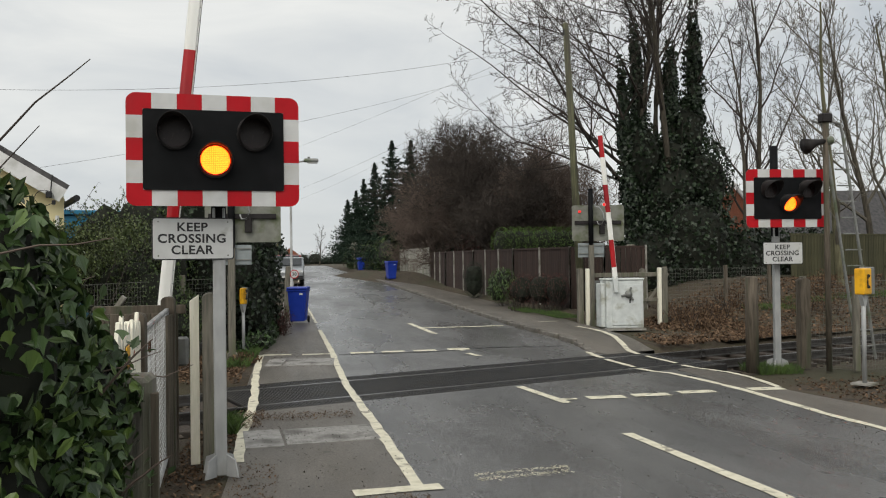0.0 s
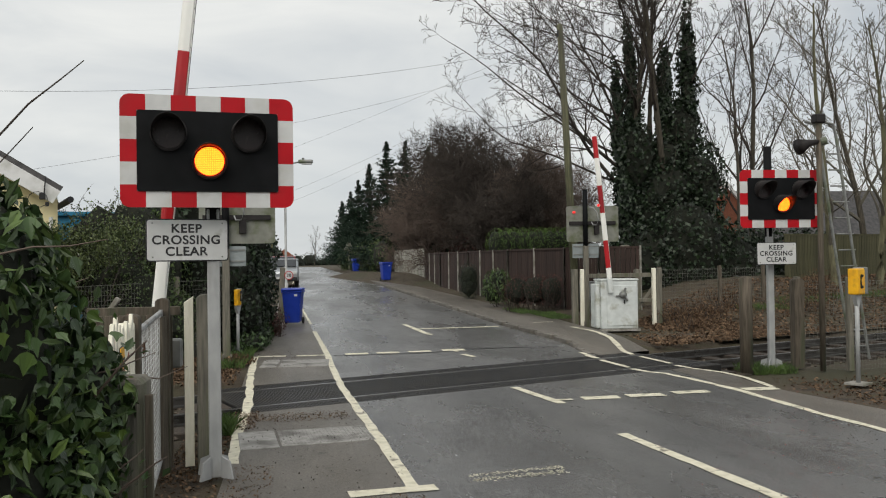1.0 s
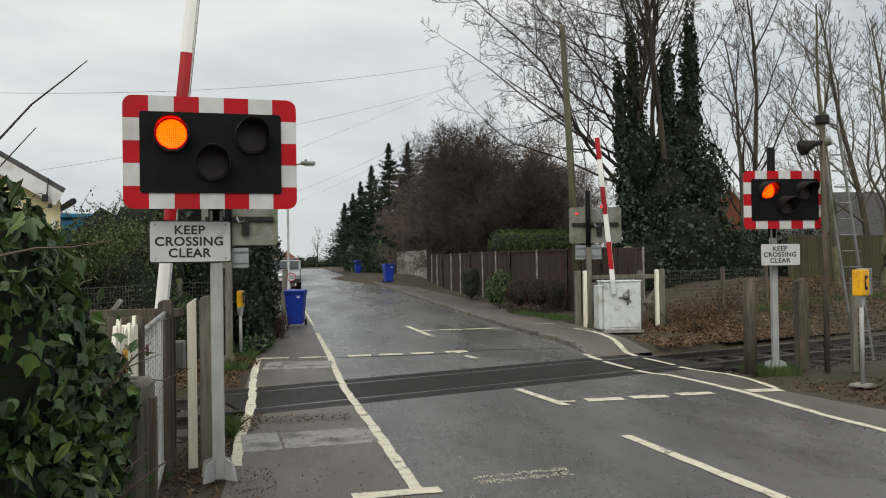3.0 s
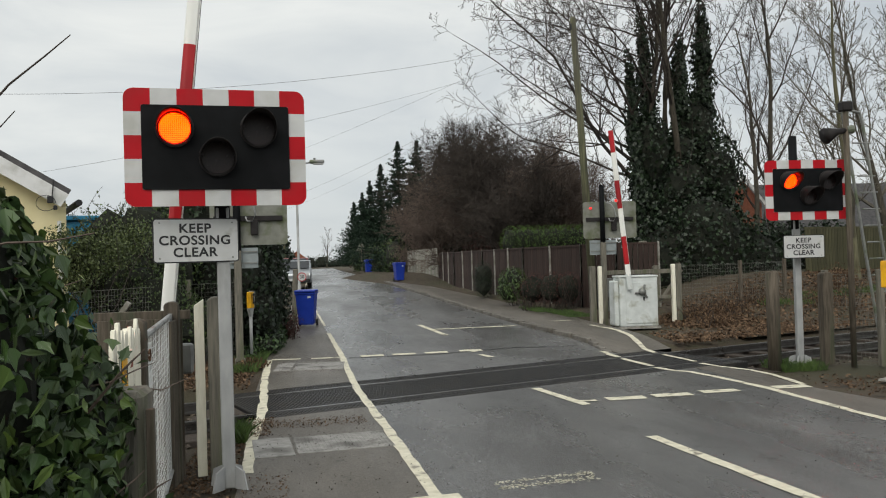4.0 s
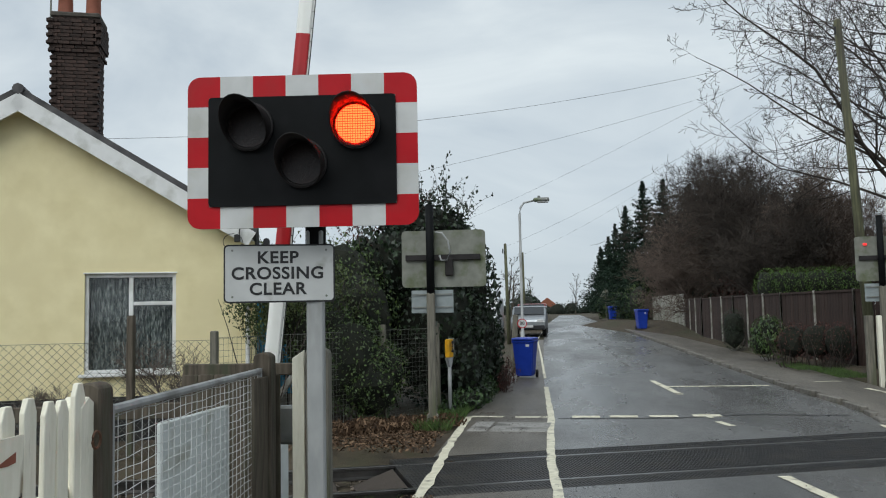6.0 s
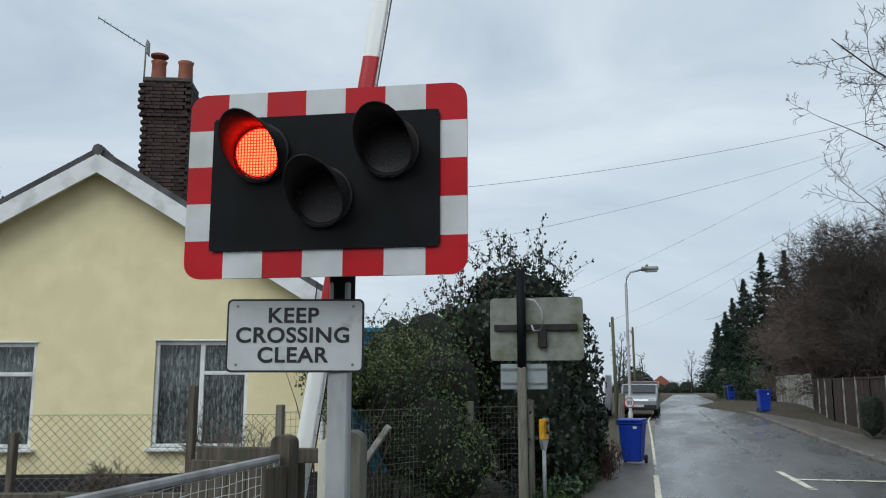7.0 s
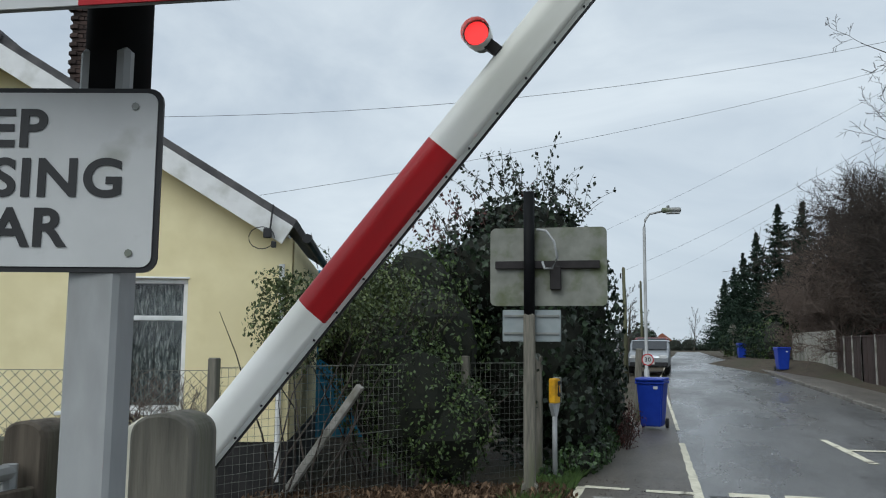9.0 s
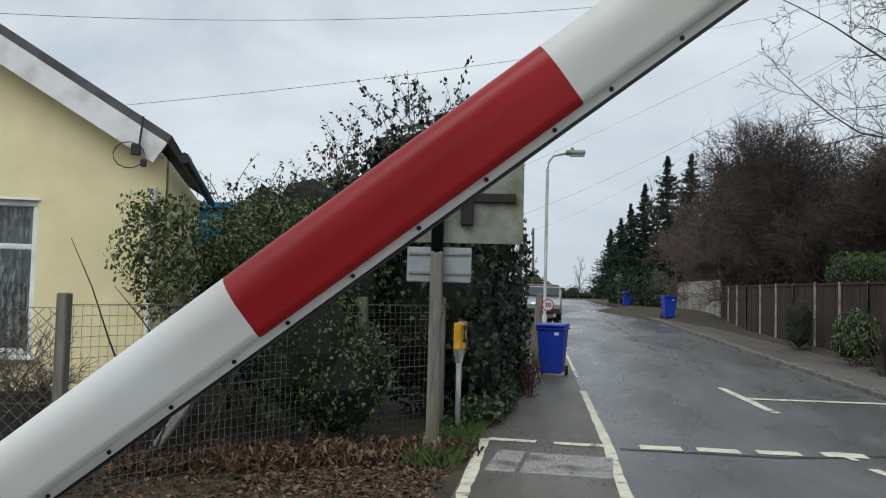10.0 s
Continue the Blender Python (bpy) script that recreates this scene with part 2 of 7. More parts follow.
M["pale_board"] = surface("pale_fence_board", [(0.30, 0.29, 0.25), (0.44, 0.425, 0.375)], 5, 0.85, 0.08, 0.3, stain=(0.22, 0.22, 0.17), stain_scale=2.0, stretch=(3, 3, 0.3), random=0.12)
M["green_fence"] = surface("mossy_fence_boards", [(0.045, 0.045, 0.022), (0.09, 0.085, 0.045)], 7, 0.85, 0.08, 0.5, stretch=(3, 3, 0.25), random=0.2)
M["yellow"] = surface("yellow_enamel", [(0.72, 0.36, 0.01), (0.82, 0.44, 0.015)], 5, 0.4, 0.1, 0.05, stain=(0.55, 0.28, 0.02), stain_scale=6)
M["blue_bin"] = surface("blue_bin_plastic", [(0.010, 0.035, 0.30), (0.016, 0.05, 0.38)], 5, 0.4, 0.1, 0.08)
M["cabinet"] = surface("grey_white_cabinet", [(0.50, 0.53, 0.52), (0.62, 0.65, 0.64)], 6, 0.5, 0.1, 0.05, stain=(0.3, 0.3, 0.24), stain_scale=3.2, stain_at=(0.56, 0.72))
M["grey_metal"] = surface("dull_grey_metal", [(0.17, 0.175, 0.17), (0.27, 0.275, 0.265)], 6, 0.55, 0.12, 0.1, metal=0.4, stain=(0.12, 0.14, 0.09), stain_scale=3)
M["board_back"] = surface("mossy_board_back", [(0.15, 0.155, 0.13), (0.23, 0.235, 0.205)], 5, 0.7, 0.12, 0.15, stain=(0.10, 0.115, 0.06), stain_scale=3.0, metal=0.1)
M["small_back"] = surface("small_board_back", [(0.20, 0.23, 0.235), (0.27, 0.30, 0.305)], 5, 0.6, 0.12, 0.1)
M["render_wall"] = surface("cream_render", [(0.72, 0.63, 0.36), (0.82, 0.73, 0.45)], 2.5, 0.85, 0.06, 0.25, 120, stain=(0.745, 0.655, 0.39), stain_scale=0.9)
M["plinth"] = surface("dark_plinth_and_unlit_room", [(0.012, 0.012, 0.013), (0.03, 0.028, 0.027)], 5, 0.8, 0.1, 0.3)
M["white_paint"] = surface("white_joinery", [(0.68, 0.68, 0.67), (0.78, 0.78, 0.77)], 4, 0.45, 0.1, 0.05, stain=(0.55, 0.55, 0.52), stain_scale=2.5)
M["slate"] = surface("roof_slate", [(0.035, 0.034, 0.036), (0.08, 0.076, 0.076)], 6, 0.7, 0.12, 0.3, random=0.3)
M["brick"] = surface("sooty_brick", [(0.022, 0.016, 0.014), (0.06, 0.037, 0.03)], 15, 0.9, 0.06, 0.5, random=0.4)
M["brick_red"] = surface("red_brick", [(0.17, 0.06, 0.035), (0.27, 0.10, 0.06)], 15, 0.9, 0.06, 0.4)
M["mortar"] = surface("mortar", [(0.05, 0.042, 0.036), (0.1, 0.088, 0.075)], 15, 0.95, 0.05, 0.3)
M["pot"] = surface("terracotta", [(0.22, 0.075, 0.045), (0.3, 0.11, 0.07)], 6, 0.8, 0.1, 0.2)
M["curtain"] = surface("net_curtain", [(0.03, 0.038, 0.042), (0.10, 0.115, 0.115), (0.34, 0.36, 0.35)], 9, 0.9, 0.05, 0.3, stretch=(2.6, 2.6, 0.8), stain=(0.03, 0.04, 0.045), stain_scale=14, stain_at=(0.5, 0.62))
M["bark"] = surface("bark", [(0.035, 0.03, 0.022), (0.09, 0.078, 0.058)], 7, 0.9, 0.08, 0.6, stretch=(2, 2, 0.4))
M["pole_wood"] = surface("greenish_pole_wood", [(0.055, 0.058, 0.032), (0.125, 0.125, 0.07)], 8, 0.85, 0.1, 0.5, stain=(0.05, 0.045, 0.035), stain_scale=1.5, stretch=(3, 3, 0.25))
M["bark_pale"] = surface("mossy_pale_bark", [(0.07, 0.066, 0.038), (0.16, 0.15, 0.09)], 6, 0.9, 0.08, 0.6, stretch=(2, 2, 0.4))
M["twig"] = surface("twigs", [(0.03, 0.024, 0.02), (0.06, 0.048, 0.04)], 4, 0.9, 0.05, 0)
M["twig_red"] = surface("red_brown_twigs", [(0.075, 0.056, 0.046), (0.14, 0.106, 0.086)], 1.0, 0.85, 0.08, 0)
M["twig_pale"] = surface("pale_twigs", [(0.08, 0.072, 0.058), (0.16, 0.145, 0.115)], 1.2, 0.85, 0.08, 0)
M["ivy"] = leafy("ivy_leaf", (0.012, 0.026, 0.009), (0.068, 0.125, 0.036), 0.38, 0.42)
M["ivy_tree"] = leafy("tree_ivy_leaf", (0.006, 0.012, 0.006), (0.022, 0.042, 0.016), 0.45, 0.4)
M["ivy_young"] = leafy("young_ivy_leaf", (0.03, 0.06, 0.015), (0.11, 0.17, 0.035), 0.35, 0.45)
M["shrub"] = leafy("shrub_leaf", (0.024, 0.043, 0.013), (0.092, 0.142, 0.036), 0.48, 0.38)
M["privet"] = leafy("pale_shrub_leaf", (0.03, 0.045, 0.015), (0.12, 0.15, 0.05), 0.5, 0.35)
M["laurel"] = leafy("laurel_leaf", (0.02, 0.045, 0.012), (0.09, 0.15, 0.035), 0.35, 0.5)
M["hedge"] = leafy("clipped_hedge_leaf", (0.05, 0.095, 0.018), (0.12, 0.20, 0.04), 0.6, 0.3)
M["conifer"] = leafy("conifer_needles", (0.008, 0.019, 0.012), (0.03, 0.052, 0.03), 0.7, 0.2)
M["dead_leaf"] = leafy("dead_leaf", (0.045, 0.026, 0.015), (0.2, 0.13, 0.08), 0.8, 0.2)
M["copper_leaf"] = leafy("copper_leaf", (0.05, 0.02, 0.018), (0.12, 0.055, 0.045), 0.7, 0.2)
# near-black: the depth shade inside foliage is put into this colour
M["core"] = surface("foliage_shade", [(0.006, 0.008, 0.005), (0.015, 0.017, 0.01)], 6, 0.95, 0.04, 0.8)
M["wire"] = surface("galvanised_wire", [(0.45, 0.46, 0.46), (0.58, 0.59, 0.59)], 5, 0.5, 0.1, 0, metal=0.2)
M["chain"] = surface("old_chain_wire", [(0.10, 0.105, 0.09), (0.17, 0.17, 0.15)], 5, 0.7, 0.1, 0)
M["cable"] = surface("black_cable", [(0.015, 0.015, 0.016), (0.03, 0.03, 0.032)], 5, 0.6, 0.1, 0)
M["tyre"] = surface("tyre_rubber", [(0.012, 0.012, 0.012), (0.022, 0.022, 0.022)], 20, 0.8, 0.1, 0.2)
M["silver"] = surface("silver_car_paint", [(0.32, 0.34, 0.36), (0.38, 0.4, 0.42)], 3, 0.3, 0.06, 0, metal=0.5)
M["red_car"] = surface("red_car_paint", [(0.25, 0.02, 0.02), (0.3, 0.03, 0.03)], 3, 0.3, 0.06, 0, metal=0.2)
M["car_white"] = surface("white_van_paint", [(0.6, 0.61, 0.62), (0.68, 0.69, 0.7)], 3, 0.35, 0.06, 0)
M["cyan"] = surface("blue_cladding", [(0.02, 0.16, 0.28), (0.03, 0.21, 0.35)], 3, 0.5, 0.1, 0.1)
M["red_glow"] = glow("red_led", (1.0, 0.0072, 0.0013), 52.0)
M["red_led_base"] = glow("red_led_base", (1.0, 0.010, 0.002), 1.3)
M["amber_glow"] = glow("amber_led", (1.0, 0.040, 0.0045), 21.0)
M["amber_led_base"] = glow("amber_led_base", (1.0, 0.16, 0.006), 1.5)
M["boom_lamp"] = glow("boom_lamp_red", (1.0, 0.03, 0.03), 1.1)


def glass_mat():
    m, n, l, b = nodes_of("window_glass")
    b.inputs["Base Color"].default_value = (0.9, 0.93, 0.93, 1)
    b.inputs["Roughness"].default_value = 0.03
    b.inputs["Transmission Weight"].default_value = 1.0
    b.inputs["IOR"].default_value = 1.45
    return m


M["glass"] = glass_mat()
M["dark_glass"] = surface("car_glass", [(0.01, 0.012, 0.014), (0.02, 0.024, 0.028)], 3, 0.06, 0.03, 0, spec=0.8)

# ---- building helpers ----


def mesh_of(name, bm_or_data, mats):
    me = bpy.data.meshes.new(name)
    if isinstance(bm_or_data, tuple):
        me.from_pydata(bm_or_data[0], [], bm_or_data[1])
    else:
        bm_or_data.to_mesh(me)
        bm_or_data.free()
    for m in (mats if isinstance(mats, (list, tuple)) else [mats]):
        me.materials.append(M[m] if isinstance(m, str) else m)
    me.update()
    return me


def part(name, bm, material, parent, label="", m=None, smooth=False):
    me = mesh_of(name, bm, material)
    if smooth:
        me.polygons.foreach_set("use_smooth", [True] * len(me.polygons))
    ob = new(name, me)
    ob.parent = parent
    if m is not None:
        ob.matrix_basis = m
    return tagged(ob, label)


def thing(name, label, category, m=None, group="", kind=""):
    ob = new(name)
    if m is not None:
        ob.matrix_basis = m
    return tagged(ob, label, category, group, kind)


def struct(name, bm, material, label="", m=None):
    ob = new(name, mesh_of(name, bm, material))
    if m is not None:
        ob.matrix_basis = m
    return tagged(ob, label, "", "", "structure")


def box(sx, sy, sz, at=(0, 0, 0), bevel=0.0, bm=None, rot=None, segs=1):
    """A box of that size whose base centre is at at."""
    own = bmesh.new()
    r = bmesh.ops.create_cube(own, size=1.0)
    for v in own.verts:
        v.co = Vector((v.co.x * sx, v.co.y * sy, (v.co.z + 0.5) * sz))
    if bevel:
        bmesh.ops.bevel(own, geom=own.edges[:], offset=bevel, segments=segs, affect='EDGES', profile=0.5)
    if rot is not None:
        bmesh.ops.transform(own, matrix=rot, verts=own.verts)
    bmesh.ops.translate(own, vec=at, verts=own.verts)
    if bm is None:
        return own
    tmp = bpy.data.meshes.new("tmp")
    own.to_mesh(tmp)
    own.free()
    bm.from_mesh(tmp)
    bpy.data.meshes.remove(tmp)
    return bm


def tube(points, radii, sides=8, cap=True):
    """Vertices and faces of a tube along points."""
    pts = [Vector(p) for p in points]
    if not isinstance(radii, (list, tuple)):
        radii = [radii] * len(pts)
    vs, fs = [], []
    ref = Vector((0, 0, 1))
    for i, p in enumerate(pts):
        d = (pts[min(i + 1, len(pts) - 1)] - pts[max(i - 1, 0)]).normalized()
        a = d.cross(ref)
        if a.length < 0.1:
            a = d.cross(Vector((1, 0, 0)))
        a.normalize()
        b = d.cross(a)
        for k in range(sides):
            t = 2 * math.pi * k / sides
            vs.append(tuple(p + (a * math.cos(t) + b * math.sin(t)) * radii[i]))
    for i in range(len(pts) - 1):
        for k in range(sides):
            k2 = (k + 1) % sides
            fs.append((i * sides + k, i * sides + k2, (i + 1) * sides + k2, (i + 1) * sides + k))
    if cap:
        fs.append(tuple(range(sides - 1, -1, -1)))
        fs.append(tuple((len(pts) - 1) * sides + k for k in range(sides)))
    return vs, fs


def join(datas):
    vs, fs = [], []
    for v, f in datas:
        o = len(vs)
        vs += list(v)
        fs += [tuple(i + o for i in q) for q in f]
    return vs, fs


def prism(outline, depth, axis='y', bevel=0.0):
    """A flat outline (x, z) given depth along y from 0 to depth; axis 'z' reads the outline as (x, y) and goes up."""
    bm = bmesh.new()
    vs = [bm.verts.new((a, 0, b) if axis == 'y' else (a, b, 0)) for a, b in outline]
    f = bm.faces.new(vs)
    r = bmesh.ops.extrude_face_region(bm, geom=[f])
    bmesh.ops.translate(bm, vec=(0, depth, 0) if axis == 'y' else (0, 0, depth), verts=[v for v in r["geom"] if isinstance(v, bmesh.types.BMVert)])
    bmesh.ops.recalc_face_normals(bm, faces=bm.faces[:])
    if bevel:
        bmesh.ops.bevel(bm, geom=bm.edges[:], offset=bevel, segments=1, affect='EDGES')
    return bm


def rounded(w, h, r, n=5, cx=0.0, cz=0.0):
    pts = []
    for sx, sz, a0 in ((1, 1, 0), (-1, 1, 90), (-1, -1, 180), (1, -1, 270)):
        for i in range(n + 1):
            a = radians(a0 + 90 * i / n)
            pts.append((cx + sx * (w / 2 - r) + r * math.cos(a), cz + sz * (h / 2 - r) + r * math.sin(a)))
    return pts


def strip(points, width, z=0.004, wobble=0.0, seed=0):
    """A painted line along points on the road, with slightly uneven edges."""
    rnd = random.Random(seed)
    pts = []
    for a, b in zip(points, points[1:]):
        a, b = Vector(a), Vector(b)
        n = max(1, int((b - a).length / 0.25))
        pts += [a.lerp(b, i / n) for i in range(n)]
    pts.append(Vector(points[-1]))
    vs, fs = [], []
    for i, p in enumerate(pts):
        d = (pts[min(i + 1, len(pts) - 1)] - pts[max(i - 1, 0)]).normalized()
        nrm = Vector((-d.y, d.x))
        for s in (-1, 1):
            q = p + nrm * s * (width / 2 + rnd.uniform(-wobble, wobble))
            vs.append((q.x, q.y, z))
        if i:
            fs.append((2 * i - 2, 2 * i - 1, 2 * i + 1, 2 * i))
    return vs, fs

# ---- the large structure ----
RA = radians(20.4)
RU = Vector((math.cos(RA), math.sin(RA), 0))
RV = Vector((-math.sin(RA), math.cos(RA), 0))
RC = Vector((0, 13.23, 0))


def on_rail(u, v, z=0.0):
    p = RC + RU * u + RV * v
    return (p.x, p.y, z)


SLOPE, FOOT, EYE_Z = 0.025, 18.0, 2.03


def rise(y):
    """Height of the road that climbs away from the crossing."""
    return SLOPE * min(42.0, max(0.0, y - FOOT))


def uphill(x, y):
    """Takes a point of the level plan to its place on the climbing road."""
    if y <= FOOT:
        return x, y, 0.0
    k = max(0.4829, (EYE_Z + FOOT * SLOPE) / (EYE_Z + SLOPE * y))
    return x * k, y * k, EYE_Z * (1 - k)


def build_ground():
    us = [-700, -120, -60, -30] + [i * 1.0 for i in range(-20, 31)] + [45, 80, 160, 700]
    vs_ = [(-700, -0.03), (-80, -0.03), (-30, -0.03), (-12, -0.03), (-6, -0.03), (-3.4, -0.03), (-2.3, -0.04), (-1.75, -0.24), (0, -0.25), (1.75, -0.24), (2.6, -0.05), (3.4, -0.03)] + [(v, -0.05) for v in (4.5, 5.5, 6.5, 7.5, 8.5, 9.5, 10.5, 12, 14, 17, 20, 25, 30, 36, 42, 48, 56, 70, 100, 140, 900)]
    vs, fs = [], []
    for u in us:
        for v, z in vs_:
            x, y, _ = on_rail(u, v)
            vs.append((x, y, z + (rise(y) if v > 0 else 0)))
    k = len(vs_)
    for i in range(len(us) - 1):
        for j in range(k - 1):
            fs.append((i * k + j, (i + 1) * k + j, (i + 1) * k + j + 1, i * k + j + 1))
    struct("ground", (vs, fs), "soil", "dark damp soil verge with moss and litter")


build_ground()


def slab(outline, z, depth, name, mat, label):
    bm = prism(outline, depth, 'z')
    bmesh.ops.translate(bm, vec=(0, 0, z - depth), verts=bm.verts)
    return struct(name, bm, mat, label)


def edge_y(x, v):
    """y on the line at offset v from the track's middle."""
    return RC.y + x * math.tan(RA) + v / math.cos(RA)


XL, XR = -0.98, 7.2
near_road = [(0.95, -12), (6.5, -12), (6.45, edge_y(6.45, -1.22)), (0.62, edge_y(0.62, -1.22)), (0.85, 9.5)]
slab(near_road, 0.0, 0.3, "road_near", "asphalt", "wet dark grey asphalt road with patches")


def ramp_z(y):
    """Height of the raised footway, which dips to the rails."""
    t = min(1.0, max(0.0, (y - 17.0) / 2.6))
    return 0.095 * t * t * (3 - 2 * t)


def ribbon(name, left, right, z, mat, label, ramped=False):
    """A paved strip between two edges of the level plan, laid on the climbing road, with skirts."""
    ys = [17.6, 18, 18.5, 19, 19.5, 20, 22, 24, 27, 30, 34, 38, 43, 50, 60, 72, 90, 110, 124, 160, 220, 300]
    def edge(pts):
        px, py = [p[0] for p in pts], [p[1] for p in pts]
        return [pts[0]] + [(float(np.interp(y, py, px)), y) for y in ys if py[0] < y <= py[-1]]
    L, R = edge(left), edge(right)
    n = min(len(L), len(R))
    vs, fs = [], []
    for p, q in zip(L[:n], R[:n]):
        for e, dz in ((p, -.3), (p, 0), (q, 0), (q, -.3)):
            x, y, h = uphill(*e)
            vs.append((x, y, h + z + dz + (ramp_z(e[1]) if ramped else 0)))
    for i in range(n - 1):
        for j in range(3):
            fs.append((4 * i + j, 4 * i + 4 + j, 4 * i + 5 + j, 4 * i + 1 + j))
    bm = bmesh.new()
    bv = [bm.verts.new(v) for v in vs]
    for f in fs:
        bm.faces.new([bv[i] for i in f])
    bmesh.ops.recalc_face_normals(bm, faces=bm.faces[:])
    up = sum(f.normal.z for f in bm.faces)
    if up < 0:
        bmesh.ops.reverse_faces(bm, faces=bm.faces[:])
    struct(name, bm, mat, label)


ribbon("road_far", [(0.56, edge_y(0.56, 1.22)), (0.5, 18), (0.2, 26), (-0.5, 60), (-1.2, 120), (-1.6, 300)], [(6.0, edge_y(6.0, 1.22)), (5.88, 17.6), (6.06, 19), (6.1, 20.3), (6.02, 22), (5.9, 25), (5.9, 30), (6.0, 60), (6.2, 120), (5.5, 300)], 0.0, "asphalt", "wet grey asphalt road climbing between hedges")
ribbon("pavement_far", [(-1.02, edge_y(-1.02, 1.22)), (-1.12, 18.6), (-0.95, 26), (-1.6, 60)], [(0.555, edge_y(0.555, 1.22)), (0.495, 18), (0.195, 26), (-0.5, 60)], 0.001, "footway", "brownish asphalt footway with dirt")
ribbon("pavement_kerbside", [(6.02, edge_y(6.02, 1.22)), (5.95, 17.6), (6.14, 19), (6.18, 20.3), (6.1, 22), (6.02, 25), (6.02, 31), (6.15, 60), (6.35, 124)], [(7.3, edge_y(7.3, 1.22)), (7.45, 18.4), (7.6, 19.8), (7.7, 22), (7.75, 24), (7.9, 27), (7.9, 60), (8.2, 124)], 0.003, "footway", "raised footway behind the kerb, dirty asphalt", True)
slab([(-0.66, -6), (0.94, -6), (0.845, 9.5), (0.615, edge_y(0.615, -1.22)), (-0.98, edge_y(-0.98, -1.22)), (-0.78, 9.3)], 0.001, 0.3, "pavement_near", "footway", "brownish asphalt footway beside the road")
slab([(6.51, -6), (8.0, -6), (7.6, 9.0), (7.0, 12), (7.15, 13.3), (6.85, edge_y(6.85, -1.22)), (6.455, edge_y(6.455, -1.22))], 0.001, 0.3, "pavement_right", "footway", "damp asphalt margin beside the crossing")


def build_bank():
    """The verge that rises behind the footway."""
    vs, fs = [], []
    ys = [23 + i * 1.0 for i in range(57)]
    prof = [(-0.25, 0.02), (0.1, 0.11), (0.7, 0.16), (1.5, 0.2), (3.0, 0.24), (30.0, 0.3)]
    rnd = random.Random(3)
    for y in ys:
        q = (EYE_Z - rise(y)) / EYE_Z
        for dx, z in prof:
            vs.append((7.85 * q + dx + rnd.uniform(-.04, .04), y, (z if y > 23.5 else -.1) + rise(y) + rnd.uniform(-.015, .015)))
    k = len(prof)
    for i in range(len(ys) - 1):
        for j in range(k - 1):
            fs.append((i * k + j, i * k + j + 1, (i + 1) * k + j + 1, (i + 1) * k + j))
    struct("ground_bank", (vs, fs), "soil", "low verge bank of soil, moss and litter")


build_bank()


def bank_z(u, v):
    """Height of the railway bank, in the track's own directions."""
    k = float(np.interp(u, [11.4, 13.0, 18.0], [0.0, 0.22, 1.0]))
    return -0.03 + k * float(np.interp(v, [2.0, 2.7, 3.6, 5.0, 6.5, 8.0, 40.0], [-.02, 0.06, 0.36, 0.8, 1.15, 1.28, 1.3]))


def build_cutting():
    us = [11.4 + .7 * i for i in range(40)] + [45, 60, 90]
    vs_ = [2.0, 2.4, 2.7, 3.1, 3.6, 4.3, 5.0, 5.7, 6.5, 7.2, 8.0, 12, 20, 40]
    rnd = random.Random(9)
    vs = [on_rail(u, v, bank_z(u, v) + (rnd.uniform(-.04, .04) if 2.3 < v < 9 and u > 12.5 else -.012)) for u in us for v in vs_]
    k = len(vs_)
    fs = [(i * k + j, (i + 1) * k + j, (i + 1) * k + j + 1, i * k + j + 1) for i in range(len(us) - 1) for j in range(k - 1)]
    struct("ground_cutting", (vs, fs), "soil", "sloping railway bank of dark soil and litter")


build_cutting()

# track and crossing deck


